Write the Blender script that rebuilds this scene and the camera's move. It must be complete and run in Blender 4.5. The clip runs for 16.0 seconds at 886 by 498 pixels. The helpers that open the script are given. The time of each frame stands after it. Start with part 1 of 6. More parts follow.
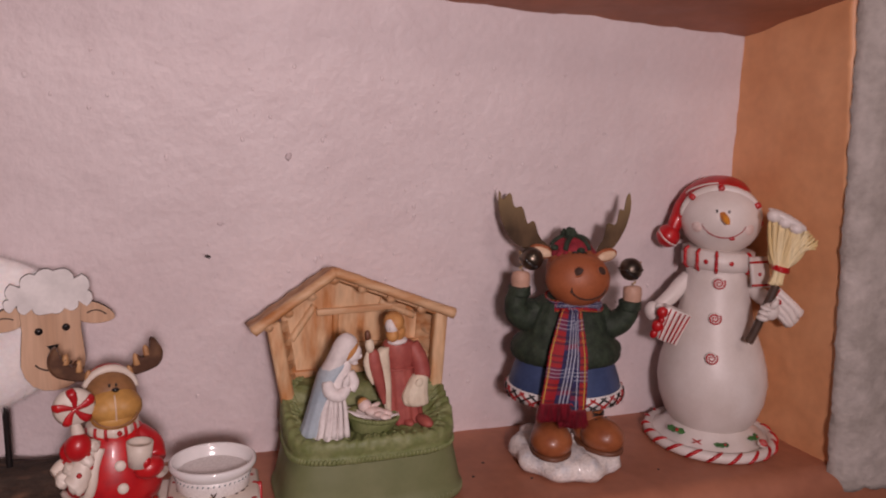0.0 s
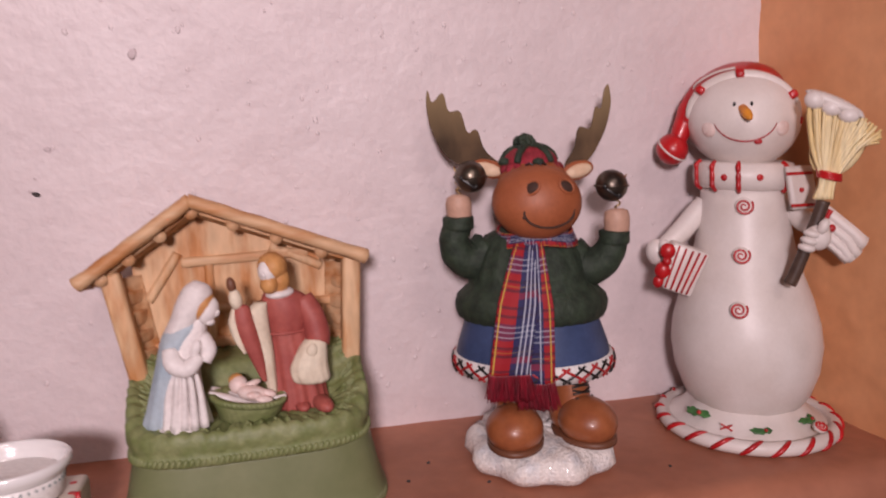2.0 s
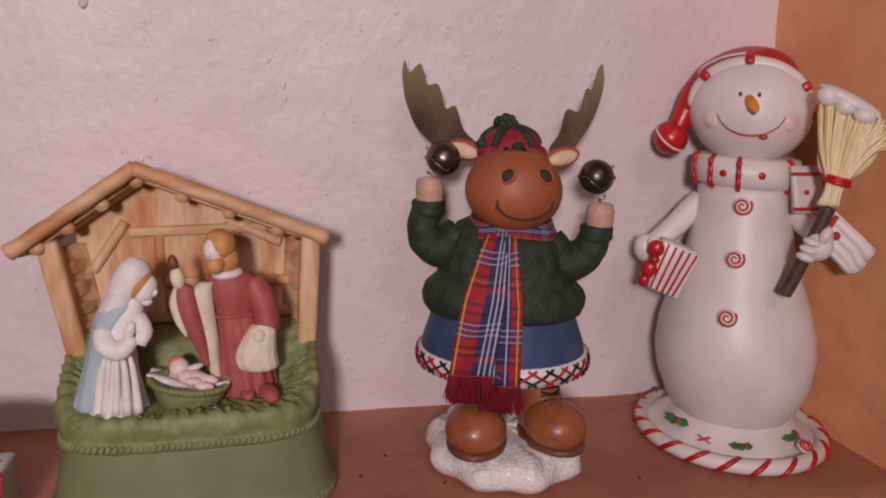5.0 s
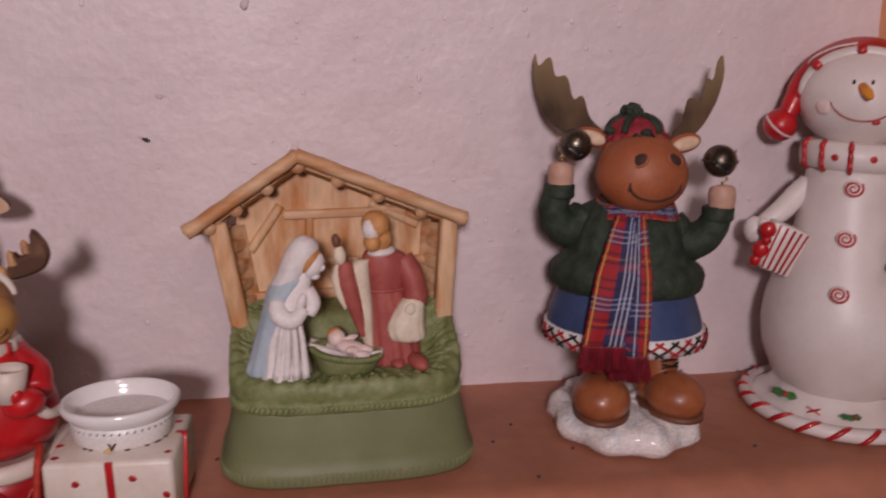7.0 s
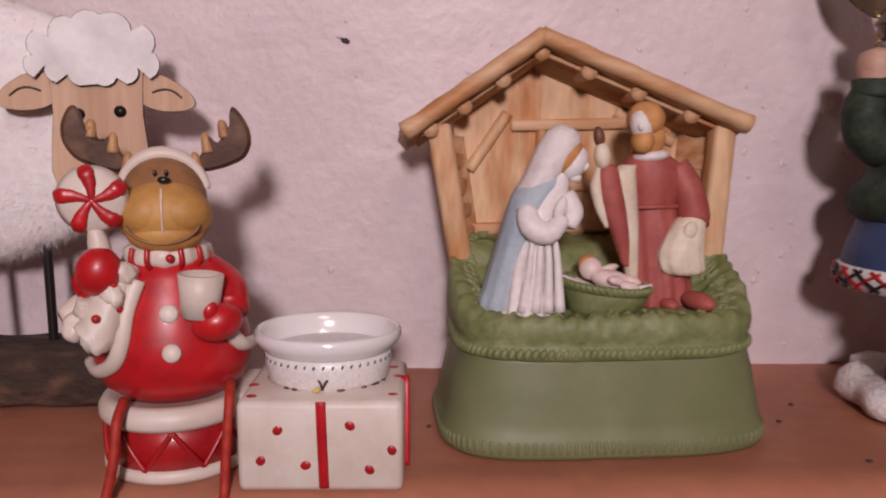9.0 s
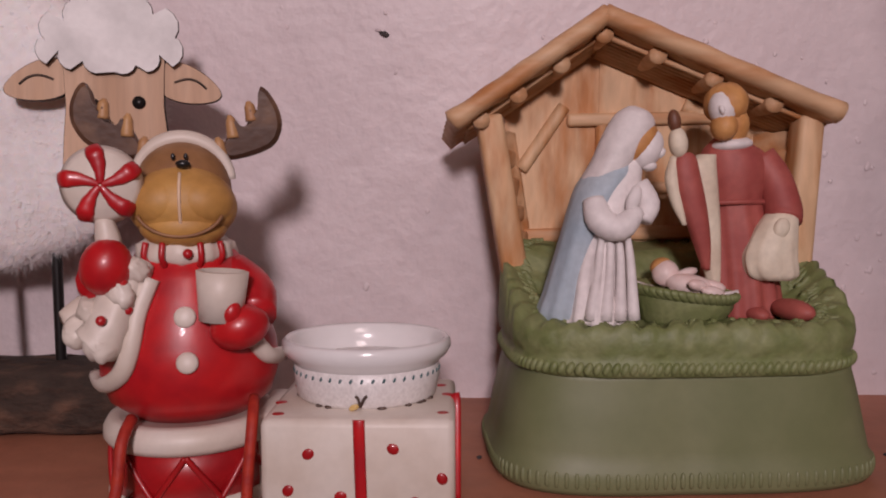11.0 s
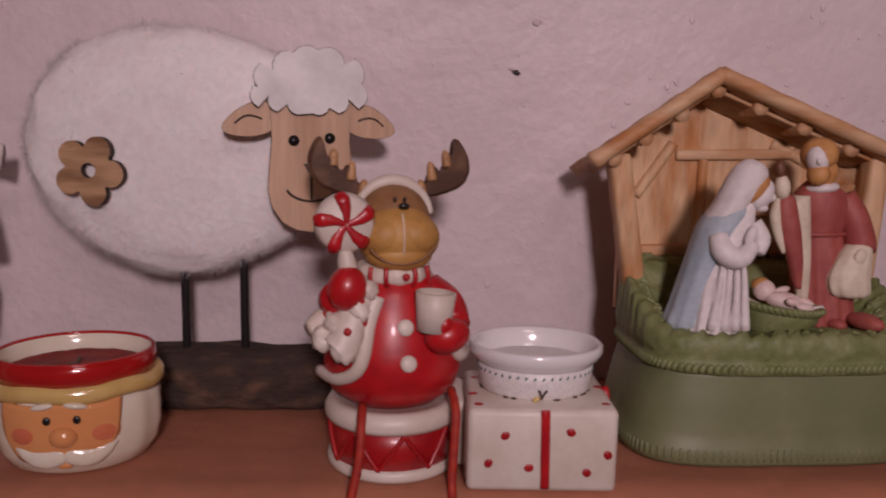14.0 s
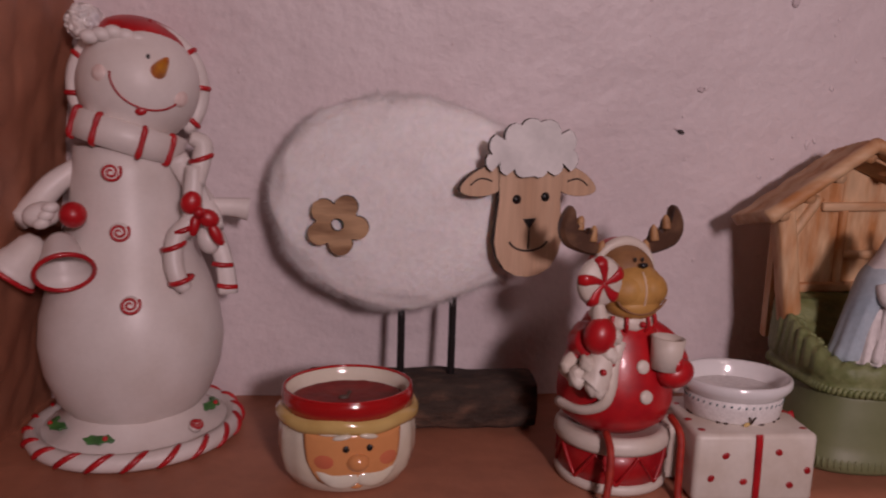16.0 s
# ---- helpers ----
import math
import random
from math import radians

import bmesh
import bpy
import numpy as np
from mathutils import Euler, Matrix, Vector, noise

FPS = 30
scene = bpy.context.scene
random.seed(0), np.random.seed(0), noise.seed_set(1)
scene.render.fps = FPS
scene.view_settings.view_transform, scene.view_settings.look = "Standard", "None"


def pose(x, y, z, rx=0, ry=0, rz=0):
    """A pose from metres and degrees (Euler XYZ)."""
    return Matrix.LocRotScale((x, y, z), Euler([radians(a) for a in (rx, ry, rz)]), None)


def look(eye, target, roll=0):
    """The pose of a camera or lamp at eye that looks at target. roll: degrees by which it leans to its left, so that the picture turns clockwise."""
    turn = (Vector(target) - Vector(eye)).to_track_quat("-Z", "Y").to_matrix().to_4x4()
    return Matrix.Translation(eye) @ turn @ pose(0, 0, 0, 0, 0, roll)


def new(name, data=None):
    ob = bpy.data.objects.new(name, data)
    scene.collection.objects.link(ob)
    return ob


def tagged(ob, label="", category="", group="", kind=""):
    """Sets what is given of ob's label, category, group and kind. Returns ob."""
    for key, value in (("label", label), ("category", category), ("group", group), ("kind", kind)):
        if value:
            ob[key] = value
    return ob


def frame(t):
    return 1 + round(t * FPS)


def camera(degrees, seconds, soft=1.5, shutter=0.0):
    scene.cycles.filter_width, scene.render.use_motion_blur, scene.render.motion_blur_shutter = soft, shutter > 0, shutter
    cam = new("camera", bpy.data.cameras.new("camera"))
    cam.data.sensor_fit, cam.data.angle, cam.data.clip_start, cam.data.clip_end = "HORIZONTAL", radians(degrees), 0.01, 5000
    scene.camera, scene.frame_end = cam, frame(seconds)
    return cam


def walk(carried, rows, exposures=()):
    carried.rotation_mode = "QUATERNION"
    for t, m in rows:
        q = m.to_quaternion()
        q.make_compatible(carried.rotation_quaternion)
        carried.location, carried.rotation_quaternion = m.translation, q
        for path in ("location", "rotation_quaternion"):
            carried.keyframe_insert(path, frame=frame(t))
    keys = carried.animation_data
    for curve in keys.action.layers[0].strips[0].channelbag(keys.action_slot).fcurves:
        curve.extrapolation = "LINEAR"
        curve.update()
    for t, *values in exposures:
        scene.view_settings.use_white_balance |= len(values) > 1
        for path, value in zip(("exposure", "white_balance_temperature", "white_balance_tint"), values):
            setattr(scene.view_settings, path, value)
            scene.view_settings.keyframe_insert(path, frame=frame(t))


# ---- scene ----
cam = camera(60.0, 16.0, soft=2.0, shutter=0.5)
PATH = [
    (0, (-0.001, -0.01, 0.256), (0.603, 1.858, -0.123), 1.9),
    (0.5, (0.006, 0.024, 0.241), (0.59, 1.895, -0.154), 1.8),
    (1, (0.053, 0.065, 0.214), (0.566, 1.961, -0.162), -0.6),
    (1.5, (0.088, 0.08, 0.203), (0.543, 1.995, -0.151), -2.1),
    (2, (0.115, 0.092, 0.182), (0.555, 2.013, -0.156), -1.7),
    (2.5, (0.132, 0.12, 0.166), (0.571, 2.041, -0.177), -1.1),
    (3, (0.147, 0.122, 0.171), (0.578, 2.039, -0.2), -0.5),
    (3.5, (0.15, 0.124, 0.177), (0.57, 2.041, -0.208), -0.9),
    (6, (0.125, 0.107, 0.2), (0.504, 2.009, -0.289), 2.9),
    (6.5, (0.107, 0.102, 0.202), (0.471, 2.009, -0.281), 2.3),
    (7, (0.09, 0.098, 0.189), (0.406, 2.017, -0.275), 0.9),
    (7.1, (0.089, 0.097, 0.187), (0.376, 2.022, -0.275), 0.6),
    (7.5, (0.067, 0.105, 0.173), (0.339, 2.037, -0.265), 0.5),
    (8, (0.05, 0.117, 0.143), (0.291, 2.065, -0.239), 0.4),
    (8.5, (0.035, 0.147, 0.117), (0.198, 2.114, -0.207), -0.7),
    (9, (0.029, 0.171, 0.114), (0.128, 2.144, -0.2), 0.3),
    (9.2, (0.032, 0.181, 0.109), (0.101, 2.159, -0.175), 0.4),
    (11.3, (0.021, 0.202, 0.092), (0.05, 2.195, -0.08), 0.1),
    (11.5, (0.021, 0.193, 0.103), (0.034, 2.177, -0.147), 1.4),
    (12, (0.018, 0.18, 0.11), (0.027, 2.162, -0.154), 0.9),
    (12.5, (0.01, 0.172, 0.109), (0.044, 2.151, -0.173), 0.9),
    (13, (-0.001, 0.157, 0.119), (0.036, 2.133, -0.187), 0.8),
    (13.5, (-0.026, 0.151, 0.116), (0.061, 2.127, -0.181), 1.2),
    (14, (-0.046, 0.152, 0.123), (0.054, 2.126, -0.181), 1.2),
    (14.5, (-0.074, 0.146, 0.125), (0.057, 2.116, -0.189), 1.6),
    (15, (-0.104, 0.136, 0.136), (0.058, 2.101, -0.201), 2.2),
    (15.5, (-0.132, 0.125, 0.151), (0.058, 2.086, -0.196), 1.5),
    (16, (-0.161, 0.117, 0.157), (0.047, 2.075, -0.197), 1.8),
]
walk(cam, [(t, look(eye, target, roll)) for t, eye, target, roll in PATH],
     exposures=[(0, -0.46, 6800, 12), (1.5, 0.02, 6500, 10), (3, 0.11, 6500, 8), (3.5, 0.06, 6500, 8), (6, -0.4, 6500, 8), (7, -0.45, 6500, 9), (8.5, -0.13, 6500, 10), (9, -0.16, 6500, 10), (11.5, -0.52, 6500, 12), (12.5, -0.63, 6600, 15), (13, -0.7, 6650, 16), (14, -0.79, 6700, 18), (16, -0.94, 6800, 20)])

# ---- world and lights ----
world = bpy.data.worlds.new("room_air")
scene.world = world
world.use_nodes = True
world.node_tree.nodes["Background"].inputs[0].default_value = (0.9, 0.85, 0.85, 1)
world.node_tree.nodes["Background"].inputs[1].default_value = 0.05


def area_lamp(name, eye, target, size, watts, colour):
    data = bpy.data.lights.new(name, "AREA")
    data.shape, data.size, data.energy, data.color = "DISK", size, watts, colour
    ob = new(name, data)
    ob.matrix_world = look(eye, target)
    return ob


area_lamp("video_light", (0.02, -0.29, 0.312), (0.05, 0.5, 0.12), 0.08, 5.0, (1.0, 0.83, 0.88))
# Dim overhead fill added as ambient light; stands for no known lamp.
area_lamp("overhead_fill", (0.3, -1.1, 1.28), (0.3, -0.9, 0.0), 0.5, 7.0, (1.0, 0.8, 0.78))

# ---- materials ----


def mat(name, c, rough=0.5, c2=None, sc=60, lo=0.35, hi=0.65, bump=0.15, bsc=400, dist=0.0004, metal=0.0, coat=0.0,
        stretch=(1, 1, 1), speck=0.08, sub=0.0, spec=0.5):
    m = bpy.data.materials.new(name)
    m.use_nodes = True
    nt = m.node_tree
    nd, ln = nt.nodes, nt.links
    b = nd["Principled BSDF"]
    if c2 is None:
        c2 = tuple(v * 0.82 for v in c)
    tc = nd.new("ShaderNodeTexCoord")
    mp = nd.new("ShaderNodeMapping")
    mp.inputs["Scale"].default_value = stretch
    ln.new(tc.outputs["Object"], mp.inputs["Vector"])
    n1 = nd.new("ShaderNodeTexNoise")
    n1.inputs["Scale"].default_value, n1.inputs["Detail"].default_value = sc, 6
    ln.new(mp.outputs["Vector"], n1.inputs["Vector"])
    r = nd.new("ShaderNodeMapRange")
    r.inputs["From Min"].default_value, r.inputs["From Max"].default_value = lo, hi
    ln.new(n1.outputs["Fac"], r.inputs["Value"])
    mx = nd.new("ShaderNodeMixRGB")
    mx.inputs["Color1"].default_value, mx.inputs["Color2"].default_value = (*c, 1), (*c2, 1)
    ln.new(r.outputs["Result"], mx.inputs["Fac"])
    n2 = nd.new("ShaderNodeTexNoise")
    n2.inputs["Scale"].default_value, n2.inputs["Detail"].default_value = bsc, 5
    ln.new(mp.outputs["Vector"], n2.inputs["Vector"])
    r2 = nd.new("ShaderNodeMapRange")
    r2.inputs["From Min"].default_value, r2.inputs["From Max"].default_value = 0.3, 0.7
    r2.inputs["To Min"].default_value, r2.inputs["To Max"].default_value = 1 - speck, 1 + speck
    ln.new(n2.outputs["Fac"], r2.inputs["Value"])
    mu = nd.new("ShaderNodeMixRGB")
    mu.blend_type = "MULTIPLY"
    mu.inputs["Fac"].default_value = 1
    ln.new(mx.outputs["Color"], mu.inputs["Color1"])
    ln.new(r2.outputs["Result"], mu.inputs["Color2"])
    ln.new(mu.outputs["Color"], b.inputs["Base Color"])
    rr = nd.new("ShaderNodeMapRange")
    rr.inputs["To Min"].default_value, rr.inputs["To Max"].default_value = max(rough - 0.08, 0.02), min(rough + 0.1, 1)
    ln.new(n1.outputs["Fac"], rr.inputs["Value"])
    ln.new(rr.outputs["Result"], b.inputs["Roughness"])
    bp = nd.new("ShaderNodeBump")
    bp.inputs["Strength"].default_value, bp.inputs["Distance"].default_value = bump, dist
    ln.new(n2.outputs["Fac"], bp.inputs["Height"])
    ln.new(bp.outputs["Normal"], b.inputs["Normal"])
    b.inputs["Metallic"].default_value = metal
    b.inputs["Coat Weight"].default_value = coat
    b.inputs["Coat Roughness"].default_value = 0.08
    b.inputs["Specular IOR Level"].default_value = spec
    if sub:
        b.inputs["Subsurface Weight"].default_value = sub
        b.inputs["Subsurface Radius"].default_value = (0.004, 0.003, 0.0025)
        b.inputs["Subsurface Scale"].default_value = 1.0
    return m


def plaid(name):
    """Tartan cloth woven from stripes across (u) and along (v)."""
    m = bpy.data.materials.new(name)
    m.use_nodes = True
    nt = m.node_tree
    nd, ln = nt.nodes, nt.links
    b = nd["Principled BSDF"]
    tc = nd.new("ShaderNodeTexCoord")
    sp = nd.new("ShaderNodeSeparateXYZ")
    ln.new(tc.outputs["UV"], sp.inputs[0])
    fr = nd.new("ShaderNodeMath")
    fr.operation = "FRACT"
    ln.new(sp.outputs["Y"], fr.inputs[0])

    def band(src, mid, half):
        n = nd.new("ShaderNodeMath")
        n.operation = "COMPARE"
        ln.new(src, n.inputs[0])
        n.inputs[1].default_value, n.inputs[2].default_value = mid, half
        return n.outputs[0]

    def over(under, colour, fac, amount):
        k = nd.new("ShaderNodeMath")
        k.operation = "MULTIPLY"
        ln.new(fac, k.inputs[0])
        k.inputs[1].default_value = amount
        x = nd.new("ShaderNodeMixRGB")
        ln.new(k.outputs[0], x.inputs["Fac"])
        if isinstance(under, tuple):
            x.inputs["Color1"].default_value = (*under, 1)
        else:
            ln.new(under, x.inputs["Color1"])
        x.inputs["Color2"].default_value = (*colour, 1)
        return x.outputs["Color"]

    u, v = sp.outputs["X"], fr.outputs[0]
    red, blue, white, yellow = (0.3, 0.006, 0.012), (0.01, 0.017, 0.08), (0.5, 0.52, 0.6), (0.5, 0.34, 0.05)
    c = over(red, blue, band(u, 0.57, 0.27), 0.97)
    c = over(c, blue, band(v, 0.3, 0.13), 0.55)
    for mid in (0.06, 0.55, 0.68, 0.93):
        c = over(c, (0.02, 0.006, 0.02), band(v, mid, 0.022), 0.6)
    c = over(c, (0.3, 0.01, 0.02), band(v, 0.75, 0.05), 0.5)
    for mid in (0.42, 0.5, 0.58, 0.78):
        c = over(c, white, band(u, mid, 0.012), 0.75)
    for mid in (0.22, 0.3, 0.38):
        c = over(c, white, band(v, mid, 0.01), 0.4)
    for mid in (0.05, 0.955):
        c = over(c, yellow, band(u, mid, 0.012), 0.8)
    c = over(c, yellow, band(v, 0.62, 0.01), 0.22)
    ln.new(c, b.inputs["Base Color"])
    b.inputs["Roughness"].default_value = 0.75
    w = nd.new("ShaderNodeTexNoise")
    w.inputs["Scale"].default_value = 2500
    ln.new(tc.outputs["Object"], w.inputs["Vector"])
    bp = nd.new("ShaderNodeBump")
    bp.inputs["Strength"].default_value, bp.inputs["Distance"].default_value = 0.4, 0.0002
    ln.new(w.outputs["Fac"], bp.inputs["Height"])
    ln.new(bp.outputs["Normal"], b.inputs["Normal"])
    return m


PLASTER = mat("pink_white_plaster", (0.72, 0.63, 0.635), 0.5, (0.675, 0.58, 0.585), 14, bump=0.5, bsc=230, dist=0.0012, speck=0.03)
TERRA = mat("terracotta_paint", (0.42, 0.17, 0.1), 0.55, (0.34, 0.13, 0.075), 22, bump=0.3, bsc=120, dist=0.0012, speck=0.06)
ORANGE = mat("orange_paint", (0.74, 0.37, 0.185), 0.5, (0.65, 0.3, 0.14), 15, bump=0.25, bsc=130, dist=0.001, speck=0.05)
GREYWASH = mat("rough_grey_whitewash", (0.48, 0.43, 0.4), 0.7, (0.36, 0.32, 0.29), 45, bump=0.8, bsc=150, dist=0.002, speck=0.12)
ROOM = mat("room_paint", (0.5, 0.44, 0.42), 0.8, None, 3)
CHIP = mat("dark_chip", (0.05, 0.04, 0.04), 0.8)
SCUFF = mat("grey_scuff", (0.64, 0.54, 0.55), 0.8)
RESIN = mat("cream_white_resin", (0.74, 0.68, 0.65), 0.42, (0.66, 0.59, 0.55), 40, bump=0.06, bsc=500, speck=0.02)
GLITTER = mat("frosted_white_snow", (0.8, 0.74, 0.7), 0.22, (0.6, 0.62, 0.66), 110, lo=0.45, hi=0.75, bump=1.0, bsc=620, dist=0.0012, speck=0.12, coat=0.3)
RED = mat("red_enamel", (0.5, 0.012, 0.015), 0.36, (0.36, 0.006, 0.012), 90, bump=0.16, bsc=220, coat=0.12)
DEEPRED = mat("deep_red_paint", (0.42, 0.012, 0.014), 0.36, (0.3, 0.006, 0.01), 60, bump=0.08, coat=0.15)
CARROT = mat("carrot_orange", (0.75, 0.32, 0.03), 0.4, (0.5, 0.12, 0.02), 120)
BLACK = mat("black_paint", (0.012, 0.01, 0.01), 0.35)
BLUSH = mat("pink_blush", (0.74, 0.55, 0.5), 0.45, (0.72, 0.6, 0.56), 200)
STRAW = mat("yellow_straw", (0.8, 0.69, 0.44), 0.6, (0.72, 0.5, 0.18), 90, bump=0.5, bsc=900, stretch=(1, 1, 0.12), speck=0.15)
STICK = mat("dark_brown_stick", (0.1, 0.06, 0.042), 0.45, (0.055, 0.032, 0.024), 90, bump=0.3)
HOLLY = mat("holly_green", (0.06, 0.2, 0.05), 0.45, (0.03, 0.11, 0.03), 150)
MOOSE = mat("brown_moose_paint", (0.36, 0.108, 0.042), 0.55, (0.28, 0.076, 0.027), 60, bump=0.12, bsc=600)
INNER_EAR = mat("cream_ear", (0.7, 0.52, 0.36), 0.6, (0.6, 0.4, 0.26), 150)
HAND = mat("peach_mitt", (0.55, 0.33, 0.24), 0.55)
KNIT = mat("dark_green_knit", (0.026, 0.042, 0.024), 0.7, (0.012, 0.021, 0.012), 180, bump=0.6, bsc=420, dist=0.001, speck=0.2)
NAVY = mat("navy_blue_paint", (0.045, 0.07, 0.16), 0.5, (0.03, 0.05, 0.12), 60)
WHITE = mat("white_paint", (0.75, 0.72, 0.7), 0.5, None, 80, speck=0.04)
BOOT = mat("brown_boot_leather", (0.34, 0.11, 0.042), 0.36, (0.26, 0.075, 0.028), 70, bump=0.1, coat=0.1)
NOSTRIL = mat("dark_brown_nostril", (0.05, 0.022, 0.014), 0.75)
SOLE = mat("boot_sole", (0.16, 0.06, 0.03), 0.5)
ANTLER = mat("horn_brown", (0.115, 0.068, 0.034), 0.7, (0.04, 0.024, 0.014), 60, bump=0.3, spec=0.2, stretch=(1, 1, 0.4))
tip_pos = ANTLER.node_tree.nodes.new("ShaderNodeSeparateXYZ")
ANTLER.node_tree.links.new(ANTLER.node_tree.nodes["Texture Coordinate"].outputs["Object"], tip_pos.inputs[0])
tip_range = ANTLER.node_tree.nodes.new("ShaderNodeMapRange")
tip_range.inputs["From Min"].default_value, tip_range.inputs["From Max"].default_value = 0.168, 0.196
ANTLER.node_tree.links.new(tip_pos.outputs["Z"], tip_range.inputs["Value"])
tip_mix = ANTLER.node_tree.nodes.new("ShaderNodeMixRGB")
tip_mix.inputs["Color2"].default_value = (0.24, 0.165, 0.085, 1)
ANTLER.node_tree.links.new(tip_range.outputs["Result"], tip_mix.inputs["Fac"])
ANTLER.node_tree.links.new(ANTLER.node_tree.nodes["Principled BSDF"].inputs["Base Color"].links[0].from_socket, tip_mix.inputs["Color1"])
ANTLER.node_tree.links.new(tip_mix.outputs["Color"], ANTLER.node_tree.nodes["Principled BSDF"].inputs["Base Color"])
ANTLER2 = mat("dark_brown_antler", (0.08, 0.038, 0.023), 0.4, (0.22, 0.115, 0.06), 90, lo=0.5, hi=0.8, bump=0.3)
TAN = mat("tan_antler_tip", (0.5, 0.28, 0.12), 0.5, (0.36, 0.18, 0.08), 90)
BELL = mat("dark_bronze_bell", (0.16, 0.13, 0.1), 0.32, (0.075, 0.06, 0.05), 120, bump=0.15, metal=0.9)
BRASS = mat("brass_wire", (0.7, 0.5, 0.22), 0.3, None, 90, metal=1.0)
CAPRED = mat("crimson_knit", (0.32, 0.02, 0.035), 0.75, (0.2, 0.012, 0.022), 150, bump=0.8, bsc=700, dist=0.0008, speck=0.2)
FRINGE = mat("crimson_fringe", (0.24, 0.006, 0.02), 0.45, (0.1, 0.003, 0.01), 300, bump=0.5, bsc=900, stretch=(1, 1, 0.2), speck=0.25)
TARTAN = plaid("tartan_cloth")
BISQUE = mat("tan_bisque_wood", (0.64, 0.42, 0.24), 0.6, (0.46, 0.19, 0.06), 110, lo=0.44, hi=0.66, bump=0.5, bsc=300, dist=0.0006, stretch=(1, 1, 0.25), speck=0.12)
BISQUE_H = mat("tan_bisque_beam", (0.6, 0.38, 0.215), 0.6, (0.45, 0.19, 0.065), 110, lo=0.44, hi=0.68, bump=0.4, bsc=300, dist=0.0006, stretch=(0.25, 1, 1), speck=0.1)
GREEN = mat("sage_green_bisque", (0.19, 0.203, 0.102), 0.5, (0.15, 0.168, 0.075), 35, bump=0.06, bsc=300, speck=0.03)
HAY = mat("green_hay_bisque", (0.15, 0.18, 0.062), 0.55, (0.22, 0.24, 0.105), 120, bump=0.4, bsc=420, dist=0.0008, speck=0.12)
ROBE_W = mat("white_bisque", (0.74, 0.69, 0.67), 0.6, (0.66, 0.6, 0.58), 60, bump=0.1)
ROBE_B = mat("pale_blue_bisque", (0.34, 0.42, 0.48), 0.6, (0.42, 0.48, 0.52), 60, bump=0.1)
ROBE_R = mat("dusty_red_bisque", (0.38, 0.095, 0.075), 0.6, (0.3, 0.06, 0.05), 90, bump=0.15)
HAIR = mat("ginger_bisque", (0.58, 0.29, 0.1), 0.6, (0.45, 0.2, 0.06), 150, bump=0.3)
CREAM = mat("cream_bisque", (0.72, 0.64, 0.5), 0.6, (0.6, 0.5, 0.38), 80, bump=0.1)
PORCELAIN = mat("glossy_white_porcelain", (0.78, 0.76, 0.75), 0.12, (0.74, 0.72, 0.71), 40, bump=0.02, coat=0.6, speck=0.01)
SPECKLED = mat("speckled_white_glaze", (0.74, 0.71, 0.69), 0.35, (0.66, 0.62, 0.6), 500, bump=0.3, bsc=1200, speck=0.1)
TEAL = mat("dark_teal_paint", (0.05, 0.12, 0.13), 0.4)
IVORY = mat("aged_ivory_resin", (0.7, 0.63, 0.56), 0.45, (0.6, 0.51, 0.43), 45, bump=0.1, speck=0.03)
MUZZLE = mat("ochre_muzzle", (0.52, 0.28, 0.075), 0.55, (0.42, 0.21, 0.055), 60, bump=0.08)
FUR = mat("brown_face", (0.3, 0.15, 0.06), 0.55, (0.22, 0.1, 0.04), 90)
CORD = mat("red_cord", (0.42, 0.03, 0.012), 0.6, (0.3, 0.015, 0.01), 300, bump=0.6, bsc=1200)
WOOL = mat("white_fleece", (0.86, 0.83, 0.82), 0.95, (0.8, 0.75, 0.74), 50, bump=0.35, bsc=330, dist=0.0016, speck=0.05, spec=0.05, sub=0.4)
STRAND = mat("fleece_strand", (0.9, 0.87, 0.86), 0.9, (0.86, 0.82, 0.81), 60, bump=0.0, speck=0.04, spec=0.05)
glow_through = STRAND.node_tree.nodes.new("ShaderNodeBsdfTranslucent")
glow_through.inputs["Color"].default_value = (0.88, 0.85, 0.84, 1)
half = STRAND.node_tree.nodes.new("ShaderNodeMixShader")
half.inputs["Fac"].default_value = 0.6
STRAND.node_tree.links.new(STRAND.node_tree.nodes["Principled BSDF"].outputs["BSDF"], half.inputs[1])
STRAND.node_tree.links.new(glow_through.outputs["BSDF"], half.inputs[2])
STRAND.node_tree.links.new(half.outputs["Shader"], STRAND.node_tree.nodes["Material Output"].inputs["Surface"])
PLY = mat("pale_plywood", (0.58, 0.38, 0.25), 0.6, (0.46, 0.28, 0.17), 90, lo=0.4, hi=0.7, bump=0.2, bsc=500, stretch=(1, 1, 0.08), speck=0.1)
OAK = mat("brown_grained_wood", (0.46, 0.28, 0.15), 0.6, (0.22, 0.11, 0.05), 130, lo=0.42, hi=0.62, bump=0.4, bsc=500, stretch=(0.15, 1, 1), speck=0.12)
EDGE = mat("burnt_wood_edge", (0.06, 0.04, 0.03), 0.8)
BARK = mat("dark_bark", (0.045, 0.028, 0.02), 0.9, (0.13, 0.07, 0.045), 120, lo=0.5, hi=0.75, bump=1.0, bsc=220, dist=0.003, speck=0.3, stretch=(0.5, 1, 1))
BARK_END = mat("log_end_grain", (0.3, 0.2, 0.13), 0.8, (0.2, 0.12, 0.08), 120)
GLAZE_W = mat("white_glaze", (0.74, 0.69, 0.58), 0.12, (0.7, 0.62, 0.48), 40, bump=0.03, coat=0.7, speck=0.02)
